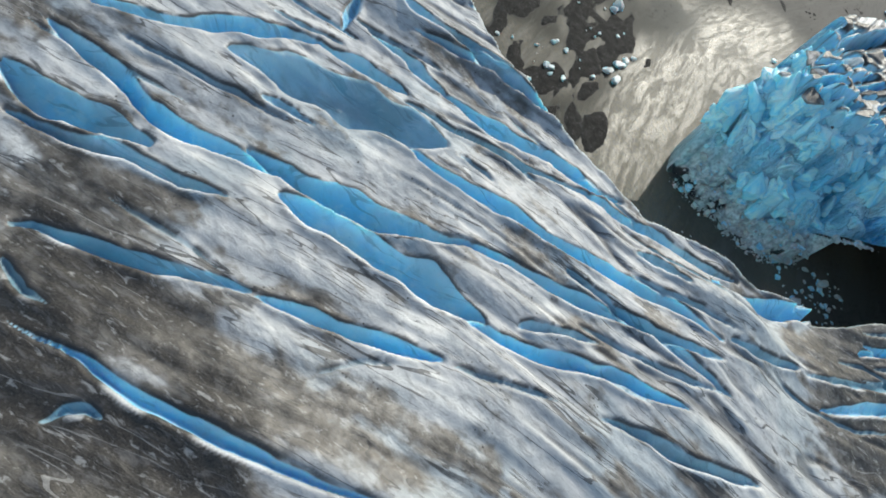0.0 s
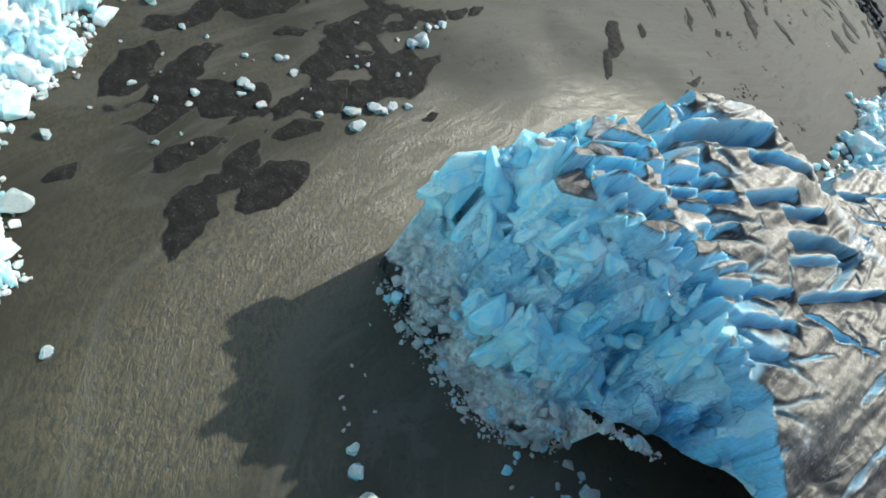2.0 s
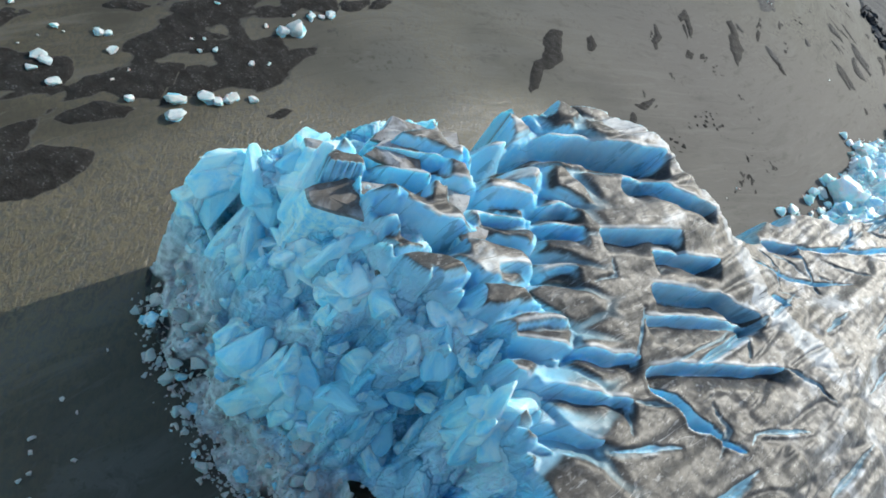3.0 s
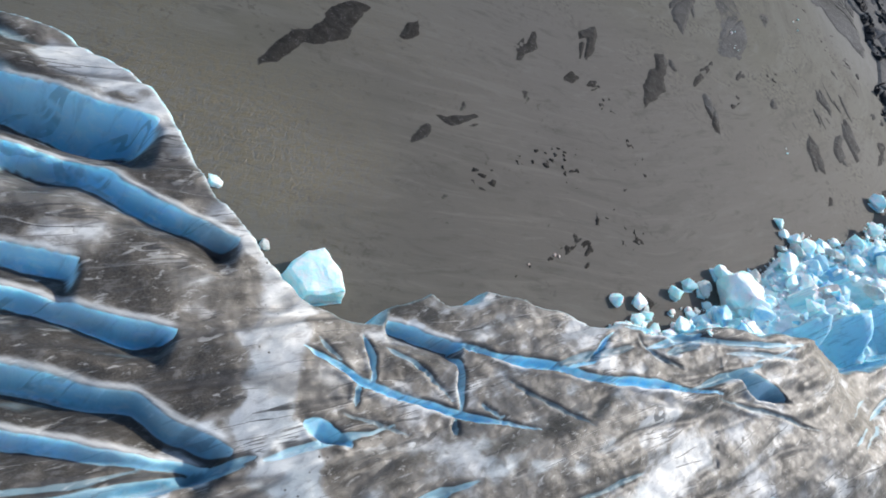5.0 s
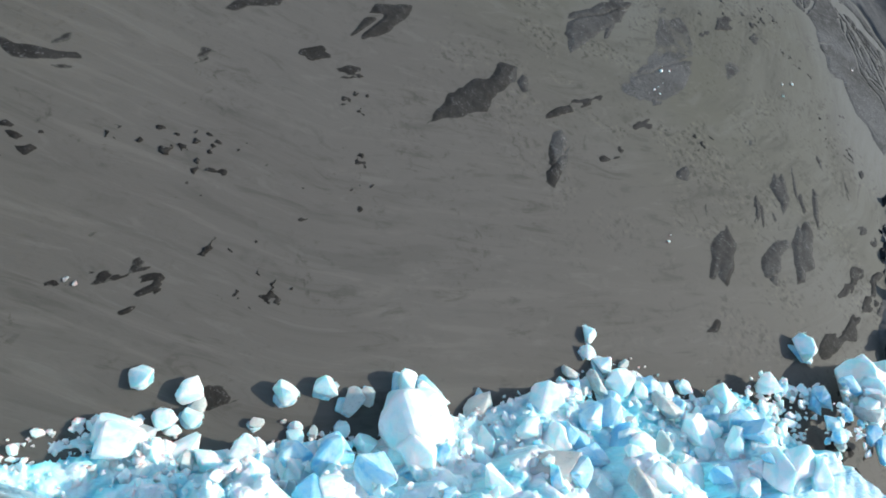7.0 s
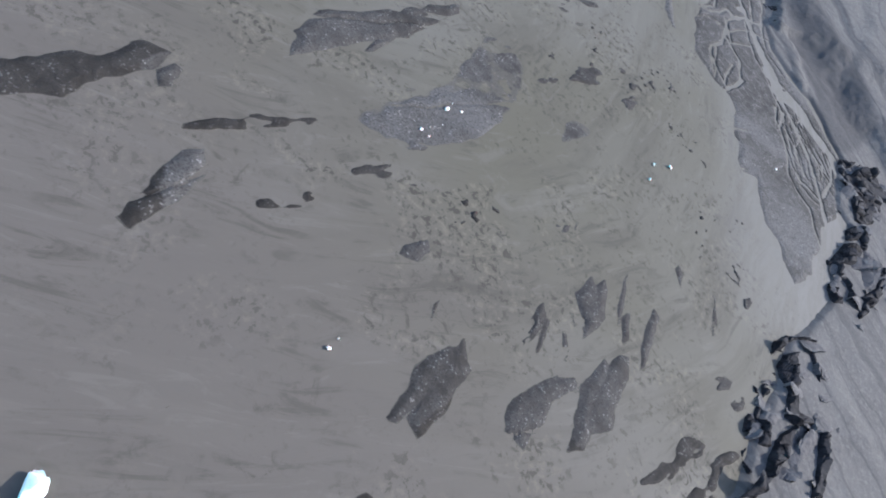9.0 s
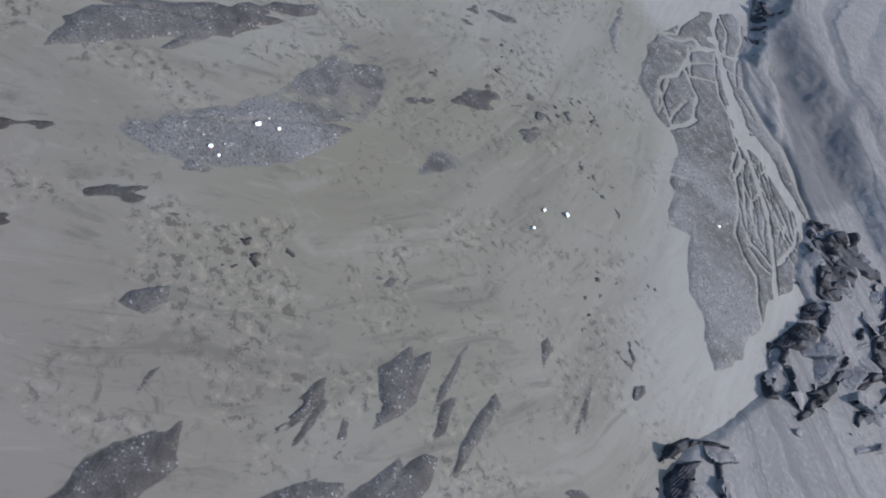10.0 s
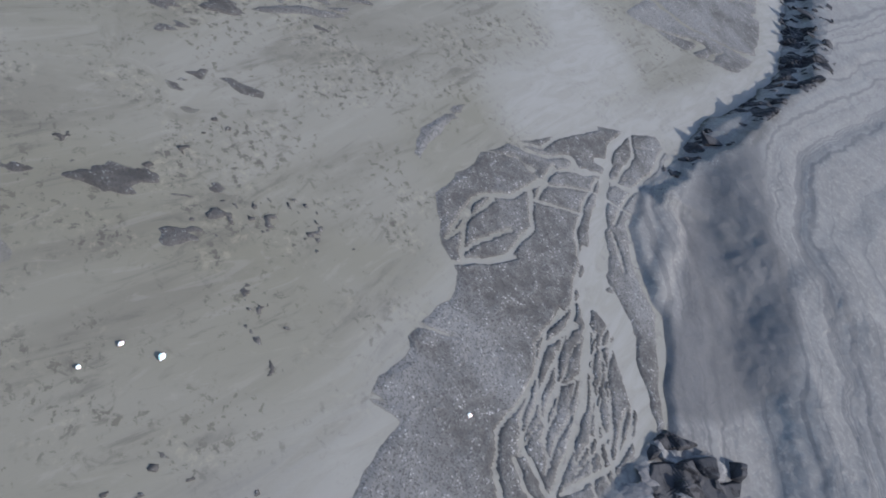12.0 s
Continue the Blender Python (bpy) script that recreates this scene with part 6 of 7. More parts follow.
WHITE_LUMPS = [lump("white_ice_block", 10 + k, WHITE) for k in range(8)]
SERAC_LUMPS = [lump("serac_block", 190 + k, SERAC, 2, 12, 0.05) for k in range(10)]
FIRM_LUMPS = [lump("stranded_ice_block", 150 + k, STRANDED) for k in range(8)]
SMALL_FIRM = [lump("small_stranded_block", 170 + k, STRANDED, 1, 10) for k in range(6)]
BLUE_LUMPS = [lump("blue_ice_block", 30 + k, CLEAR) for k in range(6)]
GREY_LUMPS = [lump("grey_ice_block", 50 + k, PALE) for k in range(6)]
SMALL_WHITE = [lump("small_ice_block", 70 + k, WHITE, 1, 10) for k in range(6)]
SMALL_GREY = [lump("small_grey_block", 80 + k, PALE, 1, 10) for k in range(6)]
BERGS = [lump("iceberg_mesh", 100 + k, WHITE, 4, 15, 0.05) for k in range(5)]
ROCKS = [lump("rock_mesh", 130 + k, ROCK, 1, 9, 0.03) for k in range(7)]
dice = random.Random(5)


def lay(me, x, y, size, squat=0.7, sink=0.25, name="", parent=None, z=None, longer=1.0, turn=None):
    """Sets one block down on whatever lies at that place."""
    ob = new(name or me.name, me)
    h = height_at(x, y) if z is None else z
    half = size * 0.5
    a = dice.uniform(0, 6.28) if turn is None else radians(turn)
    ob.matrix_world = Matrix.Translation((x, y, h + half * squat * (1 - 2 * sink))) @ Matrix.Rotation(a, 4, "Z") @ Matrix.Rotation(dice.uniform(-0.25, 0.25), 4, "X") @ Matrix.Diagonal((half * longer, half / longer**0.5, half * squat, 1))
    if parent:
        ob.parent = parent
    return ob


def bergs(rows, kind, label, group, squat=0.6):
    """Blocks of ice in the shallows; the larger ones with a washed foot at the waterline."""
    kinds = {"white": (WHITE_LUMPS, SMALL_WHITE), "firm": (FIRM_LUMPS, SMALL_FIRM), "blue": (BLUE_LUMPS, BLUE_LUMPS), "grey": (GREY_LUMPS, SMALL_GREY)}
    for x, y, size in rows:
        large, little = kinds[kind]
        name, what = ("ice_block", "ice block") if size < 2.5 else ("iceberg", "iceberg")
        turn, longer = dice.uniform(0, 360), dice.uniform(0.9, 1.3)
        if size < 1.0:
            tagged(lay(dice.choice(little), x, y, size, squat, 0.2, name, z=0.05, longer=longer, turn=turn), label, what, group)
            continue
        berg = new(name)
        berg.location = (x, y, 0)
        for me, wide, high, sink, z, sub, said in ((dice.choice(large), 1.0, squat, 0.2, 0.05, "body", ""), (dice.choice(BLUE_LUMPS), 1.06, 0.25, 0.5, 0.0, "ice_foot", "wet blue-grey foot at the waterline")):
            ob = lay(me, 0, 0, size * wide, high, sink, sub, berg, z, longer, turn)
            tagged(ob, said)
        tagged(berg, label, what, group)


# Ice stranded on the dark bars.
bergs([(85.6, 72.4, 2.2), (90.5, 77.6, 1.5), (93.4, 79.0, 1.4), (69.9, 72.9, 1.4), (72.6, 71.8, 1.4), (64.5, 71.2, 1.4), (76.3, 79.5, 1.3), (74.1, 81.5, 1.4), (69.7, 80.3, 1.0), (80.2, 72.9, 1.3), (56.9, 85.6, 1.8), (61.3, 82.3, 1.0), (55.0, 76.7, 0.6), (61.6, 61.9, 0.9), (65.3, 63.0, 0.7), (64.0, 64.2, 0.5), (85.3, 86.7, 0.7), (87.0, 85.4, 1.0), (94.0, 86.2, 0.8), (54.1, 65.0, 0.6), (88.4, 76.5, 0.9), (75.0, 81.9, 1.0), (77.8, 74.9, 0.7)], "firm", "small white ice block stranded on a dark gravel bar", "stranded ice")
bergs([(49.3, 65.3, 1.4), (49.0, 62.0, 1.0), (47.8, 57.7, 0.8), (51.9, 69.2, 0.9), (51.5, 76.2, 1.1), (100.2, 100.8, 1.8), (97.7, 99.1, 1.3), (57.0, 35.5, 1.3), (53.2, 33.7, 1.0), (52.5, 35.8, 0.8), (86.4, 26.1, 1.9), (82.5, 78.1, 0.6), (78.8, 77.2, 0.5), (67.4, 75.9, 0.4), (68.7, 78.0, 0.4), (70.8, 79.8, 0.4), (60.2, 73.3, 0.4), (62.5, 75.6, 0.4), (64.2, 76.1, 0.4)], "firm", "white ice block lying in shallow silty water", "stranded ice")
bergs([(69.9, 74.9, 1.8), (60.4, 68.6, 1.0), (50.9, 59.9, 1.4), (96.1, 94.7, 3.4), (50.7, 50.3, 3.3), (87.6, 22.7, 3.2), (103.5, 21.4, 3.8), (114.3, 24.4, 2.7), (93.5, 19.6, 3.4), (78.5, 20.4, 1.4), (112.7, 19.4, 1.2), (98.3, 20.9, 0.7), (98.0, 19.9, 0.8), (98.3, 19.2, 1.0), (85.0, 30.2, 0.6), (88.4, 32.4, 0.6), (77.3, 99.1, 4.4), (85.5, 30.9, 0.5), (105.5, 30.5, 2.7)], "grey", "grey translucent ice block half sunk in silty water", "drifting ice")
bergs([(94.5, 93.4, 2.2), (97.5, 98.4, 1.2), (99.1, 99.7, 1.1), (85.1, 94.2, 0.9), (83.9, 85.8, 0.6), (85.3, 84.2, 0.8), (91.8, 85.1, 1.0), (64.4, 81.7, 0.9), (59.8, 76.4, 0.7), (88.0, 76.7, 2.2), (89.5, 76.6, 1.5), (70.8, 74.5, 1.4), (57.5, 70.2, 1.1), (86.0, 28.4, 1.7)], "firm", "white ice block stranded at the water's edge", "stranded ice")
bergs([(84.9, 75.0, 2.6), (91.0, 78.1, 2.0), (85.8, 37.3, 0.7), (84.7, 33.6, 0.7), (85.0, 32.5, 0.6), (87.3, 36.4, 0.5), (87.7, 42.5, 0.4), (92.0, 93.4, 0.9), (64.1, 69.1, 1.0), (95.3, 97.7, 0.8)], "grey", "grey ice block lying in shallow water", "drifting ice", 0.4)
# Blocks drifting before the shore.
bergs([(139.0, 82.8, 1.6), (140.8, 78.2, 1.0), (137.2, 78.8, 1.2)], "white", "white ice block drifting near the glacier", "drifting ice")
bergs([(142.2, 76.8, 1.9), (145.7, 76.4, 2.6), (146.8, 78.6, 1.4), (147.6, 74.7, 1.6), (142.3, 73.0, 1.4), (180.6, 97.0, 0.5), (176.6, 93.2, 0.5), (179.9, 96.8, 0.6)], "grey", "dirty grey ice block lying in shallow water", "drifting ice", 0.34)
bergs([(141.7, 74.9, 2.1)], "blue", "turquoise clear ice block lying in shallow water", "drifting ice")
bergs([(189.9, 94.8, 2.2), (193.5, 96.3, 2.4), (193.6, 93.5, 2.1), (195.1, 94.8, 2.0), (192.2, 92.2, 1.1), (199.5, 101.1, 2.6), (201.8, 103.8, 2.5), (205.4, 102.0, 1.6), (207.4, 108.7, 3.3), (210.2, 110.3, 3.4), (213.0, 108.5, 2.5), (222.1, 126.2, 2.0), (224.3, 126.2, 2.8), (249.4, 151.0, 4.2), (239.0, 133.2, 3.2), (234.7, 131.6, 2.2), (221.6, 118.5, 1.8), (231.3, 130.7, 0.6), (202.1, 99.5, 1.3), (245.1, 140.6, 1.7), (248.7, 143.4, 3.1), (191.5, 90.6, 3.1)], "white", "white ice block in shallow water before the broken front", "shore ice", 0.75)
bergs([(204.5, 104.3, 2.7), (205.4, 105.7, 2.0), (214.7, 112.3, 3.2), (199.3, 97.7, 1.5), (203.6, 100.2, 1.2), (201.0, 99.3, 0.6), (194.8, 95.8, 1.8), (216.5, 111.9, 2.4), (219.6, 115.0, 3.9)], "grey", "grey translucent ice block in shallow water", "shore ice", 0.5)
for x, y, size in [(210.1, 105.9, 7.7)]:
    tagged(lay(BERGS[1], x, y, size, 0.8, 0.15, "iceberg", z=0), "large white ice boulder grounded before the broken front", "iceberg", "shore ice")
def slab_berg(outline, top, seed):
    """A tabular berg: an angular outline with a worn foot, steep sides and a tilted top."""
    berg = new("iceberg")
    mid = Vector((sum(p[0] for p in outline) / len(outline), sum(p[1] for p in outline) / len(outline), 0))
    berg.location = mid
    for name, rings, mat, label in (
        ("body", ((1.0, 0.45), (0.985, 0.6 * top), (0.93, 0.93 * top), (0.80, 1.05 * top), (0.35, 1.12 * top)), WHITE, ""),
        ("ice_foot", ((1.03, -0.3), (1.05, 0.15), (1.0, 0.5), (0.9, 0.55)), CLEAR, "pale blue washed foot at the waterline"),
    ):
        bm = bmesh.new()
        last = None
        for scale, z in rings:
            ring = []
            for k in range(len(outline) * 6):
                a, b = outline[k // 6], outline[(k // 6 + 1) % len(outline)]
                t = (k % 6) / 6
                p = Vector((a[0] * (1 - t) + b[0] * t, a[1] * (1 - t) + b[1] * t, 0)) - mid
                p = p * (scale + 0.05 * noise.noise(p * 0.9 + Vector((seed, z, 0))))
                tilt = 0.10 * p.x + 0.12 * p.y if z > 1 else 0.0
                ring.append(bm.verts.new((p.x, p.y, z + tilt + 0.25 * noise.noise(p * 0.6 + Vector((0, seed, z))))))
            if last:
                for k in range(len(ring)):
                    m = (k + 1) % len(ring)
                    bm.faces.new((last[k], last[m], ring[m], ring[k]))
            last = ring
        bm.faces.new(last)
        bmesh.ops.recalc_face_normals(bm, faces=bm.faces)
        part(name, bm, mat, berg, label)
    return berg


tagged(slab_berg([(149.7, 76.0), (150.0, 77.6), (150.9, 79.1), (152.3, 80.2), (153.4, 79.4), (155.1, 78.4), (156.4, 76.4), (154.4, 75.0), (152.7, 74.0), (151.5, 75.0)], 2.6, 4.0), "large white angular iceberg with a pale blue waterline", "iceberg", "drifting ice")
for x, y, size in [(256.2, 150.1, 6.9), (260.3, 153.5, 7.2)]:
    tagged(lay(BERGS[3], x, y, size, 1.2, 0.15, "iceberg", z=0), "tall blue-white ice pinnacle beside the broken front", "iceberg", "shore ice")
bergs([(211.4, 179.4, 0.8), (212.6, 181.0, 0.5), (212.2, 174.2, 0.5), (212.5, 175.5, 0.4), (213.3, 174.4, 0.4), (231.9, 203.8, 0.5), (233.7, 206.3, 0.7), (233.0, 200.8, 0.5), (225.3, 149.7, 0.5), (225.1, 151.0, 0.3), (245.6, 229.2, 0.6), (240.0, 176.0, 0.3), (210.9, 174.3, 0.2), (211.2, 180.8, 0.2), (212.8, 177.2, 0.2)], "white", "small white ice lump stranded on the mudflat", "stranded ice")

bergs([(221.3, 128.5, 2.1)], "white", "white ice block aground before the broken front", "shore ice")

# Rubble on the broken fronts.
NORTH_RUBBLE = tagged(new("collapsed_ice_front"), "sunlit white and blue heap of collapsed ice blocks", "ice rubble")
EAST_RUBBLE = tagged(new("broken_ice_front"), "bright white and turquoise ice rubble along the shore", "ice rubble")
HEAD_RUBBLE = tagged(new("ice_debris_fan"), "grey and blue ice debris below the headland's face", "ice rubble")


def scatter(parent, base, top, count, lo, hi, sizes, picks, seed, squat=0.8):
    r = random.Random(seed)
    b, t = np.array(base), np.array(top)
    bs = np.r_[0, np.cumsum(np.hypot(*np.diff(b, axis=0).T))]
    ts = np.r_[0, np.cumsum(np.hypot(*np.diff(t, axis=0).T))]
    for _ in range(count):
        u, v = r.random(), r.uniform(lo, hi)
        p = np.array([np.interp(u * bs[-1], bs, b[:, k]) * (1 - v) + np.interp(u * ts[-1], ts, t[:, k]) * v for k in (0, 1)])
        size = sizes[0] + (sizes[1] - sizes[0]) * r.random() ** 2.2
        ob = lay(r.choice(picks), p[0] + r.gauss(0, 0.6), p[1] + r.gauss(0, 0.6), size, squat * r.uniform(0.75, 1.2), 0.32, "ice_block", parent, longer=r.uniform(0.9, 1.4))


def small_rubble(parent, base, top, count, lo, hi, sizes, picks, seed, label):
    """The small broken ice between the blocks, as one mesh."""
    r = np.random.default_rng(seed)
    b, t = np.array(base), np.array(top)
    bs = np.r_[0, np.cumsum(np.hypot(*np.diff(b, axis=0).T))]
    ts = np.r_[0, np.cumsum(np.hypot(*np.diff(t, axis=0).T))]
    shapes = []
    for me in picks:
        co = np.array([tuple(v.co) for v in me.vertices])
        shapes.append((co, np.array([tuple(p.vertices) for p in me.polygons])))
    verts, faces, start = [], [], 0
    for _ in range(count):
        u, v = r.random(), r.uniform(lo, hi)
        px, py = (np.interp(u * bs[-1], bs, b[:, k]) * (1 - v) + np.interp(u * ts[-1], ts, t[:, k]) * v + r.normal(0, 0.5) for k in (0, 1))
        half = 0.5 * (sizes[0] + (sizes[1] - sizes[0]) * r.random() ** 2)
        co, fa = shapes[r.integers(len(shapes))]
        a = r.uniform(0, 6.28)
        c, k = math.cos(a), math.sin(a)
        co = co * half * np.array([r.uniform(0.8, 1.4), r.uniform(0.7, 1.1), r.uniform(0.6, 1.0)])
        co = np.stack([co[:, 0] * c - co[:, 1] * k, co[:, 0] * k + co[:, 1] * c, co[:, 2] + 0.2 * co[:, 0]], -1)
        verts.append(co + (px, py, height_at(px, py) + 0.2 * half))
        faces.append(fa + start)
        start += len(co)
    me = bpy.data.meshes.new("small_rubble")
    me.from_pydata(np.concatenate(verts).tolist(), [], np.concatenate(faces).tolist())
    me.materials.append(picks[0].materials[0])
    ob = new("small_rubble", me)
    ob.parent = parent
    return tagged(ob, label, kind="stuff")


small_rubble(NORTH_RUBBLE, NORTH_BASE[1:-2], NORTH_TOP[1:-1], 1500, -0.03, 0.9, (0.4, 1.5), SMALL_WHITE, 41, "small white broken ice between the blocks")
small_rubble(EAST_RUBBLE, EAST_BASE, EAST_TOP, 1300, -0.05, 0.7, (0.3, 1.3), SMALL_WHITE, 42, "small white broken ice between the blocks")
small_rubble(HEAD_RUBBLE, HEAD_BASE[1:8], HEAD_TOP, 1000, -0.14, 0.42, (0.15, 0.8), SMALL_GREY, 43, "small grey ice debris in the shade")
scatter(NORTH_RUBBLE, NORTH_BASE[1:-2], NORTH_TOP[1:-1], 295, -0.02, 0.95, (0.9, 4.4), WHITE_LUMPS + BLUE_LUMPS[:2], 7)
scatter(EAST_RUBBLE, EAST_BASE[2:], EAST_TOP[2:], 297, 0.0, 0.9, (0.9, 4.4), WHITE_LUMPS + BLUE_LUMPS[:3] + GREY_LUMPS[:1], 8)
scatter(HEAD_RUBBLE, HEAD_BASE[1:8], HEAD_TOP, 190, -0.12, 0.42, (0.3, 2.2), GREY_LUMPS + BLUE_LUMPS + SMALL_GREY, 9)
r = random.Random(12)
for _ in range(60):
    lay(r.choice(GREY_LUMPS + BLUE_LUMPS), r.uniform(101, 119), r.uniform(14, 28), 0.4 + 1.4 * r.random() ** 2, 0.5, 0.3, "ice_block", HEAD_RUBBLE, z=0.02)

SERACS = tagged(new("calving_face"), "fractured pale blue ice blocks of the headland's shaded face", "ice front")
r = random.Random(31)
left = 150
while left:
    x, y = r.uniform(90, 123), r.uniform(27, 63)
    place = (np.array([x]), np.array([y]))
    level = float(head_level(*place)[0])
    if not inside(*place, HEAD_BASE + HEAD_RIM)[0] or level < 4.5 + 3.0 * r.random() or level > 20.0 or height_at(x, y) > level + 3 or (x > 111 and y < 35):
        continue
    left -= 1
    # Each block lies along the fall of the face, half buried in it.
    step = np.array([-1.5, 1.5, 0.0, 0.0]), np.array([0.0, 0.0, -1.5, 1.5])
    around = head_level(x + step[0], y + step[1])
    up = Vector((float(around[0] - around[1]) / 3, float(around[2] - around[3]) / 3, 1.0)).normalized()
    down = Vector((up.x, up.y, 0.0)) + Vector((r.gauss(0, 0.25), r.gauss(0, 0.25), 0.0))
    down = (down - up * down.dot(up)).normalized()
    across_way = up.cross(down)
    size = 1.2 + 2.6 * r.random() ** 1.6
    ob = new("ice_block", r.choice(SERAC_LUMPS))
    turn = Matrix((down, across_way, up)).transposed().to_4x4()
    middle = Vector((x, y, max(level, 0.5 * level + 0.5 * height_at(x, y)))) - up * size * 0.30
    ob.matrix_world = Matrix.Translation(middle) @ turn @ Matrix.Rotation(r.gauss(0, 0.22), 4, "Y") @ Matrix.Rotation(r.gauss(0, 0.2), 4, "X") @ Matrix.Diagonal((size * r.uniform(1.0, 1.6), size * r.uniform(0.65, 1.0), size * r.uniform(0.45, 0.7), 1))
    ob.parent = SERACS

def ice_tower(outline, top, tall, clean, seed):
    """A tower of clear ice that has come loose at the rim, with a dirty tilted top and worn edges."""
    mid = Vector((sum(p[0] for p in outline) / len(outline), sum(p[1] for p in outline) / len(outline), 0))
    bm = bmesh.new()
    last = None
    for scale, z in ((1.25, -tall), (1.12, -0.55 * tall), (1.06, -0.2 * tall), (1.0, -0.30), (0.95, 0.0), (0.55, 0.12)):
        ring = []
        for k in range(len(outline) * 4):
            a, b = outline[k // 4], outline[(k // 4 + 1) % len(outline)]
            t = (k % 4) / 4
            p = Vector((a[0] * (1 - t) + b[0] * t, a[1] * (1 - t) + b[1] * t, 0)) - mid
            p = p * (scale + 0.10 * noise.noise(p * 0.9 + Vector((seed, 0.15 * z, 0))))
            ring.append(bm.verts.new((mid.x + p.x, mid.y + p.y, top + z + (0.16 * p.y + 0.25 * noise.noise(p * 0.8 + Vector((0, seed, 0))) if z > -1 else 0.0))))
        if last:
            for k in range(len(ring)):
                m = (k + 1) % len(ring)
                bm.faces.new((last[k], last[m], ring[m], ring[k])).material_index = int(z >= 0.0 and not clean)
        last = ring
    bm.faces.new(last).material_index = int(not clean)
    bmesh.ops.recalc_face_normals(bm, faces=bm.faces)
    ob = part("ice_tower", bm, SERAC, SERACS, "clear blue ice tower" if clean else "blue ice tower with a dirty brown top")
    ob.data.materials.append(DIRTY)
    return ob


ice_tower([(99.9, 50.7), (103.1, 52.6), (106.6, 53.2), (107.2, 50.6), (105.5, 49.4), (100.8, 49.4)], 22.5, 8, False, 1)
ice_tower([(104.1, 55.2), (105.9, 57.6), (108.9, 57.5), (109.6, 55.0), (106.7, 54.9)], 23.5, 7, False, 2)
ice_tower([(104.4, 57.0), (106.0, 60.1), (109.4, 60.0), (112.5, 60.8), (112.9, 57.7), (109.6, 57.5)], 23.8, 6, False, 3)
ice_tower([(108.7, 52.7), (110.6, 54.1), (114.3, 54.4), (113.7, 51.9), (110.9, 51.3)], 23.2, 6, False, 4)
ice_tower([(106.3, 49.3), (108.1, 51.4), (111.3, 50.6), (113.1, 46.4), (109.7, 45.8), (107.4, 45.8)], 20.5, 9, False, 5)
ice_tower([(113.7, 50.6), (114.8, 51.9), (116.6, 51.9), (116.1, 50.3), (114.3, 49.9)], 22.5, 5, False, 6)
ice_tower([(99.2, 56.5), (101.8, 56.7), (102.0, 54.7), (100.3, 54.5)], 21.5, 8, False, 7)
ice_tower([(113.1, 48.1), (114.3, 49.4), (115.1, 48.5), (114.2, 45.9)], 20.0, 7, True, 8)
ice_tower([(120.1, 40.4), (123.1, 41.0), (123.3, 38.6), (120.7, 38.5)], 15.0, 6, True, 9)
ice_tower([(116.9, 40.5), (119.4, 41.4), (120.2, 39.8), (118.0, 38.9)], 14.0, 6, True, 10)

# ---- rocks of the far shore ----
def shore_rocks(line, count, spread, sizes, seed, label, z=0.0, squat=0.55):
    r = random.Random(seed)
    p = np.array(line)
    ps = np.r_[0, np.cumsum(np.hypot(*np.diff(p, axis=0).T))]
    for _ in range(count):
        u = r.random() * ps[-1]
        x, y = np.interp(u, ps, p[:, 0]) + r.gauss(0, spread), np.interp(u, ps, p[:, 1]) + r.gauss(0, spread)
        size = sizes[0] + (sizes[1] - sizes[0]) * r.random() ** 1.8
        ob = lay(r.choice(ROCKS), x, y, size, squat * r.uniform(0.7, 1.3), 0.3, "rock", z=max(z, ground_at(x, y) - 0.2), longer=r.uniform(1.0, 1.7))
        tagged(ob, label, "rock", "shore rocks")


def ground_at(x, y):
    i, j = min(int(np.searchsorted(bxs, x)), len(bxs) - 1), min(int(np.searchsorted(bys, y)), len(bys) - 1)
    return max(float(bed[j, i]), 0.0)


def bed_level(x, y):
    i, j = np.clip(np.searchsorted(bxs, x), 0, len(bxs) - 1), np.clip(np.searchsorted(bys, y), 0, len(bys) - 1)
    return np.maximum(bed[j, i], 0.0)


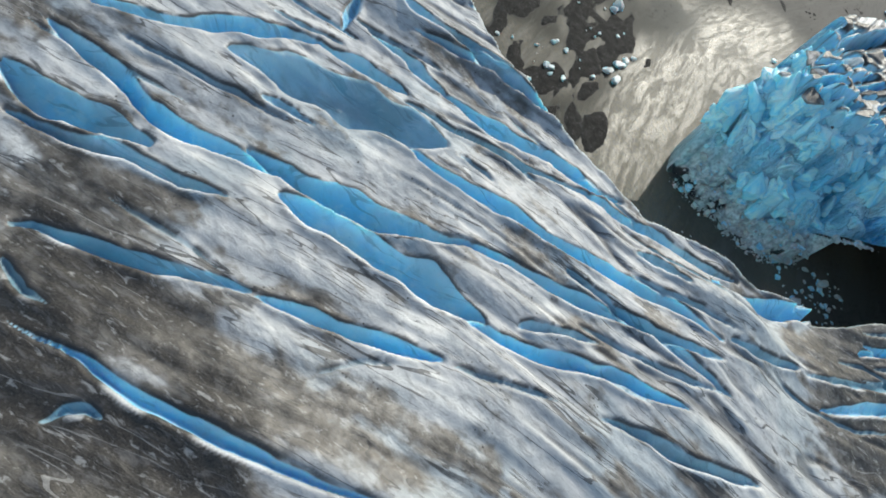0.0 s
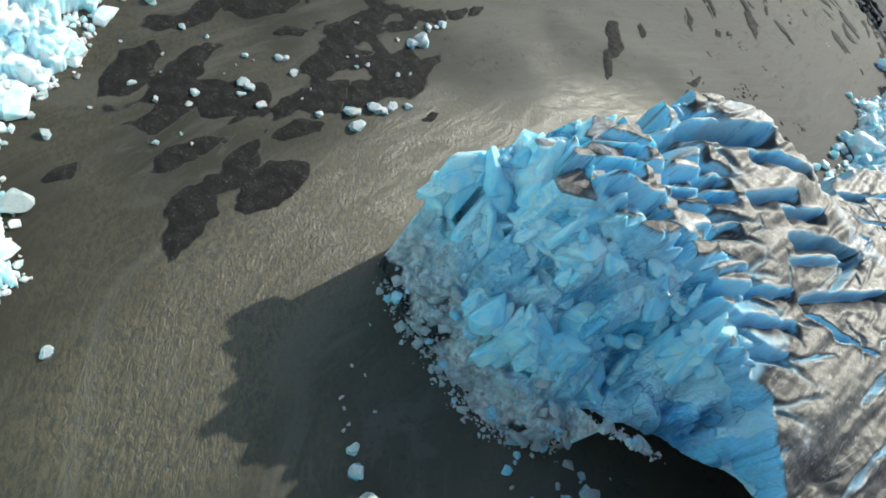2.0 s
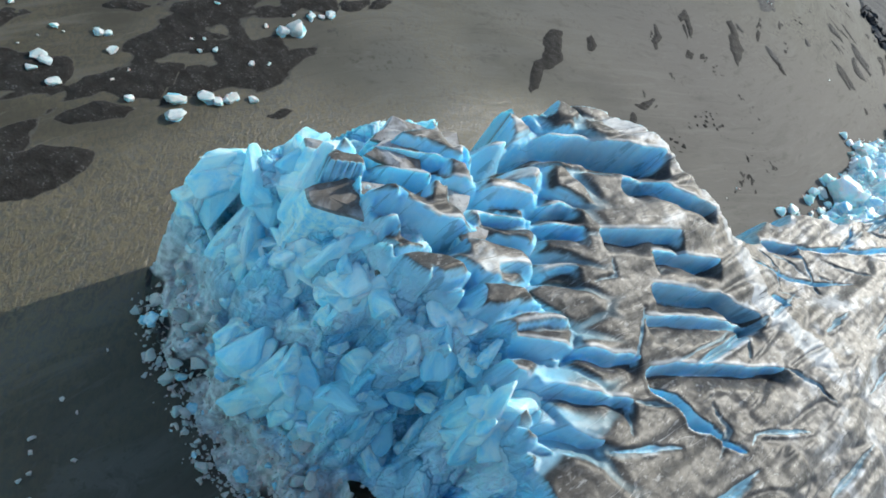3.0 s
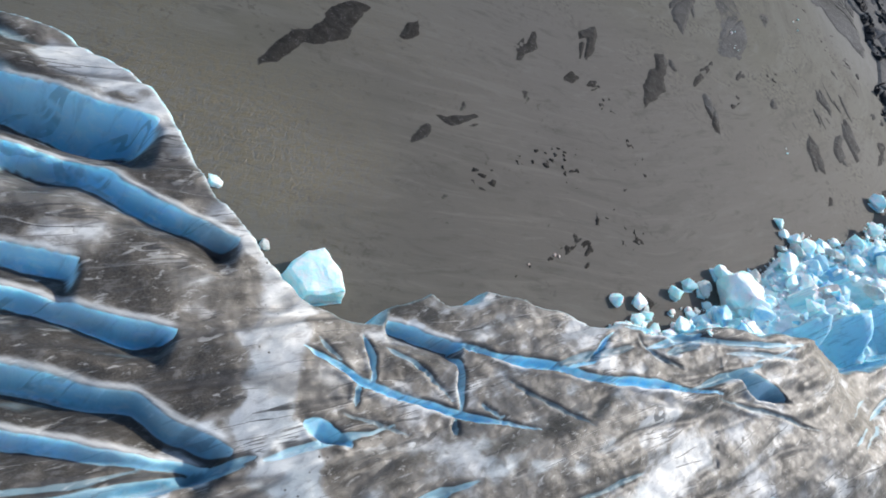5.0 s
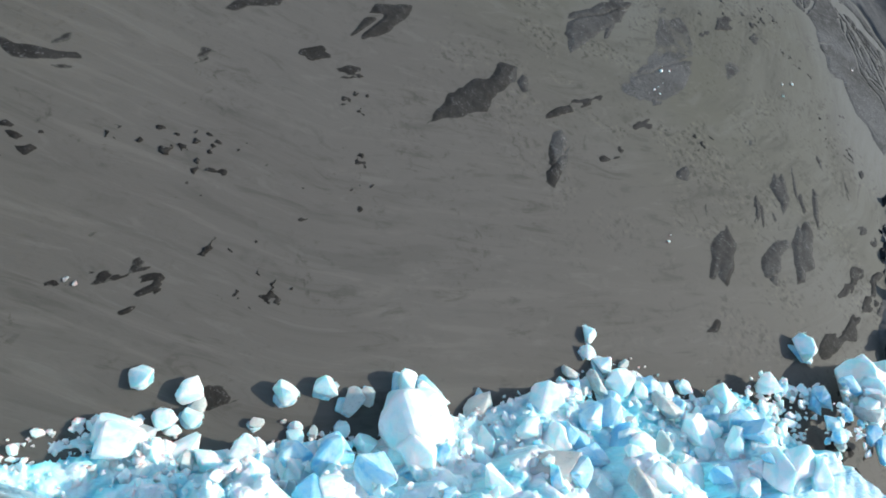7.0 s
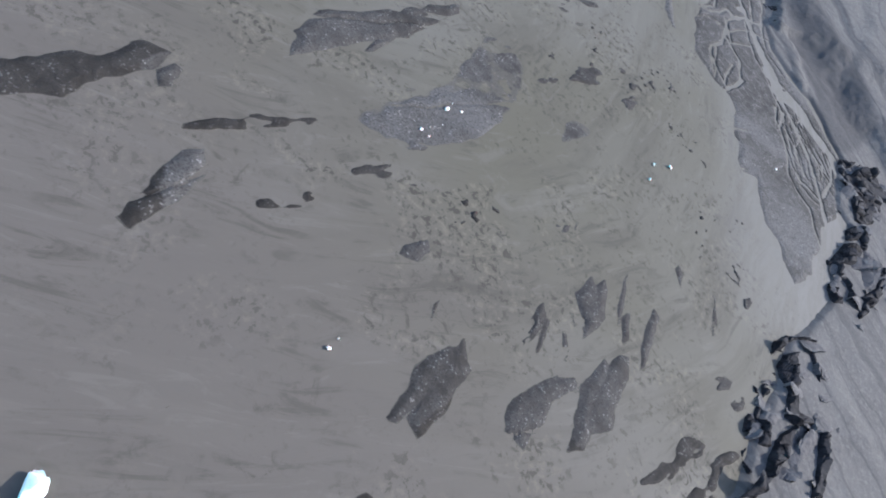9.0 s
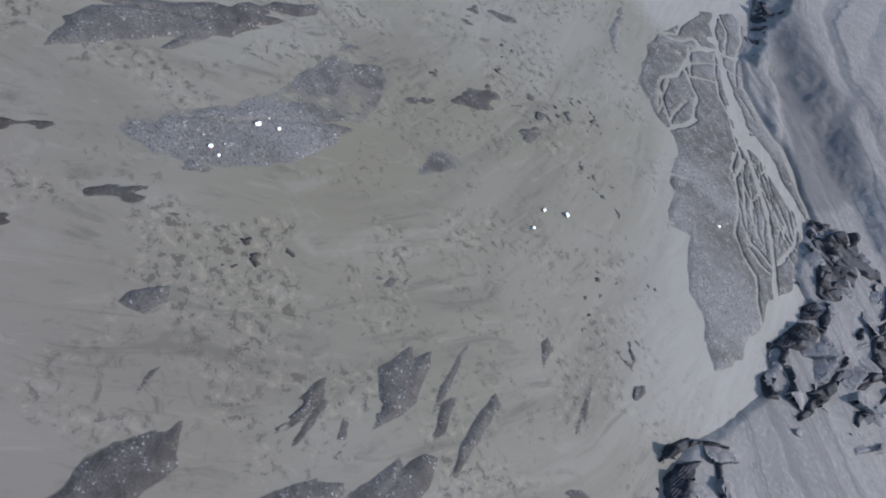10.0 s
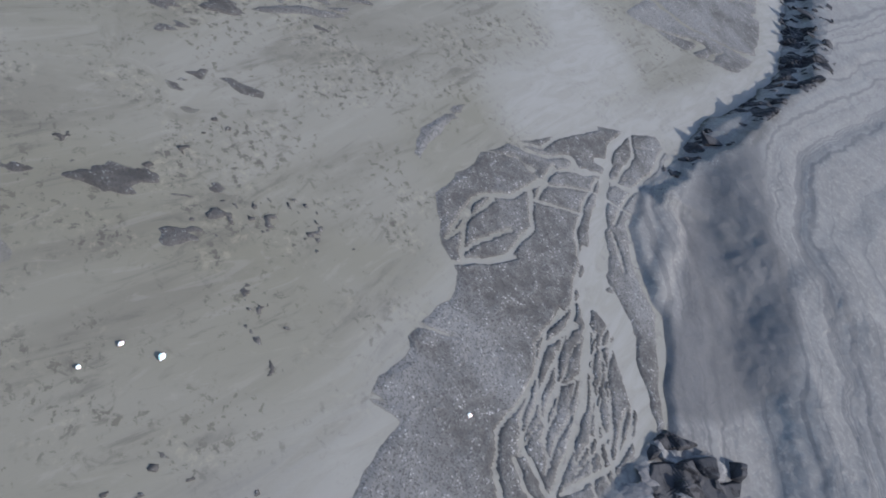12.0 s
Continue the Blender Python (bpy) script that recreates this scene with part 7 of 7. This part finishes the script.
def outcrop(outline, seed, top, label, shown=0.5, size=4.4, material=ROCK, slabs=22):
    """A mass of jointed rock that stands out of the silt in ribs and slabs."""
    p = np.array(outline)
    xs, ys = np.arange(p[:, 0].min() - 1, p[:, 0].max() + 1, 0.2), np.arange(p[:, 1].min() - 1, p[:, 1].max() + 1, 0.2)
    x, y = np.meshgrid(xs, ys)
    qx, qy = x + 0.35 * fbm(x, y, 4, 2, seed), y + 0.35 * fbm(x, y, 4, 2, seed + 1)
    d = signed(qx, qy, outline)

    def level(u, v):
        return top * (shown - 0.5 + 1.1 * fbm(u, v, 7, 2, seed + 2)) * smooth(-0.6, 1.5, signed(u, v, outline)) - 0.3

    big, _, _ = blocky(level, x, y, qx, qy, size, seed + 3, top * 0.9, 0.42, 0.9, 1.9)
    small, _, _ = blocky(level, x, y, qx, qy, 0.9, seed + 4, 0.8, 0.4, 0.9, 1.6)
    z = bed_level(x, y) + 0.86 * big + 0.14 * small + 0.04 * fbm(x, y, 0.8, 2, seed + 5)
    k = (np.minimum.reduce([d[:-1, :-1], d[1:, :-1], d[:-1, 1:], d[1:, 1:]]) > -0.2) & (z[:-1, :-1] > bed_level(x, y)[:-1, :-1] - 0.6)
    crag = new("rock_outcrop")
    ob = sheet("rock_mass", xs, ys, z, k, material)
    ob.data.polygons.foreach_set("use_smooth", np.zeros(len(ob.data.polygons), bool))
    ob.parent = crag
    r = random.Random(seed)
    left = slabs
    while left:
        px, py = r.uniform(xs[0], xs[-1]), r.uniform(ys[0], ys[-1])
        j, i = min(int(np.searchsorted(ys, py)), len(ys) - 1), min(int(np.searchsorted(xs, px)), len(xs) - 1)
        if d[j, i] < 0.3:
            continue
        left -= 1
        size = 0.8 + 3.0 * r.random() ** 2
        lay(r.choice(ROCKS), px, py, size, 0.3, 0.35, "slab", crag, max(float(z[j, i]), float(bed_level(px, py))), r.uniform(1.2, 1.9), math.degrees(0.9) + r.gauss(0, 18))
    return tagged(crag, label, "rock", "shore rocks")


def rock_rib(crag, edge, seed):
    """A low jointed rib in black that stands in for an outcrop's shadow."""
    q = np.array(edge)
    ux, uy = np.arange(q[:, 0].min() - 0.6, q[:, 0].max() + 0.6, 0.13), np.arange(q[:, 1].min() - 0.6, q[:, 1].max() + 0.6, 0.13)
    x2, y2 = np.meshgrid(ux, uy)
    qx2, qy2 = x2 + 0.25 * fbm(x2, y2, 1.6, 3, seed), y2 + 0.25 * fbm(x2, y2, 1.6, 3, seed + 1)
    e = signed(qx2, qy2, edge)
    base = bed_level(x2, y2)

    def crest(u, v):
        return 0.25 + 0.9 * fbm(u, v, 2.5, 2, seed + 7)

    jag, _, _ = blocky(crest, x2, y2, qx2, qy2, 1.3, seed + 8, 0.7, 0.5, 0.9, 1.7)
    z2 = base - 0.15 + np.maximum(0.5, 0.7 * jag + 0.5) * smooth(-0.15, 0.35, e)
    on = np.minimum.reduce([e[:-1, :-1], e[1:, :-1], e[:-1, 1:], e[1:, 1:]]) > -0.15
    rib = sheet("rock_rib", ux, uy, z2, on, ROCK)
    rib.data.polygons.foreach_set("use_smooth", np.zeros(len(rib.data.polygons), bool))
    rib.parent = crag


SHORE_CRAG = outcrop([(253.8, 246.6), (256.6, 252.4), (268.6, 258.1), (277.2, 252.5), (282, 236), (276, 219), (268.5, 214.8), (262.7, 214.3), (260.9, 220.6), (260.6, 229.8), (256.7, 238.7)], 301, 0.6, "grey sunlit rock outcrop with black ribs standing in for its shadows", 0.62, 2.6, LIT_ROCK, 0)
# Black ribs trace the shadows between the crag's grey rocks.
rock_rib(SHORE_CRAG, [(253.6, 246.9), (253.3, 249.4), (255.9, 251.7), (255.9, 250.3), (255.1, 247.7), (255.2, 245.2)], 341)
rock_rib(SHORE_CRAG, [(255.4, 245.3), (257.2, 252.2), (259.5, 251.5), (260.5, 254.9), (262.6, 252.3), (266.2, 254.7), (266.9, 253.2), (264.9, 250.4), (263.0, 249.2), (264.3, 245.7), (263.0, 242.8), (263.9, 240.4), (262.1, 237.0), (260.7, 236.6), (258.8, 240.3), (256.9, 242.6)], 344)
rock_rib(SHORE_CRAG, [(258.5, 254.7), (259.3, 256.0), (260.6, 254.6), (260.1, 253.6)], 347)
rock_rib(SHORE_CRAG, [(262.1, 237.0), (263.6, 235.9), (264.7, 232.0), (264.3, 231.3), (262.7, 234.1)], 350)
rock_rib(SHORE_CRAG, [(260.4, 232.6), (261.0, 235.4), (262.4, 235.0), (262.8, 232.7), (261.3, 230.6)], 353)
rock_rib(SHORE_CRAG, [(261.2, 229.6), (263.4, 231.8), (264.5, 232.3), (264.4, 228.0), (263.9, 225.8), (262.2, 223.9), (263.0, 220.9), (262.5, 220.2), (261.3, 222.3), (260.5, 222.1), (260.7, 225.9)], 356)
rock_rib(SHORE_CRAG, [(261.8, 216.4), (262.1, 218.2), (263.2, 217.7), (263.5, 216.0), (264.2, 216.7), (264.8, 216.0), (263.7, 214.6)], 359)
rock_rib(SHORE_CRAG, [(262.1, 219.9), (263.8, 222.1), (265.6, 219.6), (266.8, 221.0), (266.6, 219.9), (265.0, 217.6), (264.9, 219.6), (263.8, 220.5)], 362)
rock_rib(SHORE_CRAG, [(267.6, 216.6), (267.8, 221.0), (266.9, 220.9), (268.7, 226.2), (268.5, 232.9), (269.1, 232.9), (269.6, 227.1), (269.9, 225.5), (269.2, 221.7), (268.6, 217.8), (268.1, 216.3)], 365)
rock_rib(SHORE_CRAG, [(267.9, 253.3), (268.5, 254.7), (269.9, 251.6), (270.4, 246.7), (270.0, 245.4), (269.6, 249.3)], 368)
rock_rib(SHORE_CRAG, [(271.6, 237.0), (270.2, 240.1), (270.2, 243.9), (271.2, 248.4), (274.1, 245.0), (276.0, 240.6), (274.0, 236.5), (273.4, 237.5)], 371)
rock_rib(SHORE_CRAG, [(271.6, 229.1), (271.5, 231.5), (272.5, 235.0), (273.8, 237.4), (273.7, 234.7), (272.7, 231.1)], 374)
rock_rib(SHORE_CRAG, [(273.7, 224.6), (273.3, 226.8), (275.0, 230.7), (276.0, 238.1), (277.2, 241.5), (277.2, 238.8), (275.8, 232.7), (274.5, 228.1), (274.4, 225.0)], 377)
rock_rib(SHORE_CRAG, [(268.0, 238.3), (268.3, 240.4), (269.2, 238.9), (268.7, 237.8)], 380)
SLAB_CRAG = outcrop([(258.8, 197.8), (259.9, 202.1), (264.0, 205.8), (268.9, 199.6), (271.9, 192.4), (273.7, 185.8), (264.7, 175.8), (261.6, 180.1), (260.3, 185.2), (259.9, 190.2), (260.8, 194.9)], 311, 0.6, "grey rock outcrop with black ribs in place of its shaded hollows", 0.6, 2.6, LIT_ROCK, 0)
rock_rib(SLAB_CRAG, [(260.6, 194.7), (260.6, 197.5), (262.3, 200.2), (262.3, 198.6), (264.4, 193.6), (265.2, 191.6), (267.1, 192.4), (267.8, 191.8), (265.4, 189.2), (263.9, 188.8), (263.4, 190.8), (262.9, 192.8)], 391)
rock_rib(SLAB_CRAG, [(258.6, 198.0), (260.0, 201.0), (263.5, 204.6), (263.7, 204.3), (261.0, 201.3), (260.3, 199.0), (259.3, 195.7)], 394)
rock_rib(SLAB_CRAG, [(263.3, 201.3), (263.9, 202.1), (266.4, 198.7), (265.8, 198.8)], 397)
rock_rib(SLAB_CRAG, [(265.6, 189.8), (266.2, 186.4), (265.6, 181.2), (265.1, 177.9), (264.7, 176.1), (263.8, 175.5), (264.5, 179.3), (264.0, 182.8), (264.3, 186.3)], 400)
rock_rib(SLAB_CRAG, [(259.9, 190.0), (260.2, 191.0), (261.3, 190.1), (260.7, 188.7)], 403)
rock_rib(SLAB_CRAG, [(259.9, 184.2), (260.2, 185.2), (261.3, 185.2), (261.6, 183.6), (260.6, 182.1)], 406)
rock_rib(SLAB_CRAG, [(260.4, 187.2), (260.8, 187.7), (261.8, 185.6), (262.9, 185.4), (264.0, 183.7), (263.5, 182.7), (262.6, 182.5), (262.0, 184.8), (260.8, 185.3)], 409)
rock_rib(SLAB_CRAG, [(261.3, 180.0), (261.6, 181.3), (261.9, 179.4), (263.2, 178.7), (262.9, 178.0)], 412)
rock_rib(SLAB_CRAG, [(268.6, 191.6), (269.1, 193.2), (270.3, 191.4), (271.3, 187.6), (271.8, 184.1), (270.6, 182.8), (269.8, 186.9), (269.1, 190.0)], 415)
outcrop([(263, 178), (270, 176), (280, 160), (284, 150), (268, 149), (263, 160)], 321, 2.4, "black rock outcrop at the edge of the ice rubble", 0.65)
outcrop([(176.1, 352.5), (174.2, 369.7), (209.2, 329.7), (215.8, 306.3), (221.7, 289.5), (224.0, 275.6), (227.7, 267.3), (226.3, 266.8), (221.0, 276.1), (216.6, 288.5), (212.5, 301.4), (206.2, 319.2)], 331, 1.0, "dark layered rock bank above the braided stream", 0.55, 2.0)
shore_rocks([(256.8, 240.4), (260.4, 231.2), (260.9, 221.8), (262.9, 215.8)], 6, 0.7, (0.5, 1.3), 21, "black jagged boulder at the edge of the silt stream")
shore_rocks([(262.1, 220.5), (265.5, 226.0), (270.6, 227.9), (269.8, 220.8), (271.4, 235.8)], 6, 2.2, (0.5, 1.3), 22, "dark grey fractured slab on the rocky shore")
shore_rocks([(259.9, 199.7), (260.9, 194.5), (260.3, 187.9), (260.9, 184.2)], 6, 0.8, (0.5, 1.2), 23, "black wet boulder beside the mudflat")
shore_rocks([(264, 176), (264, 166), (266, 158), (270, 150)], 18, 1.4, (0.8, 3.0), 24, "black wet boulder beside the mudflat")
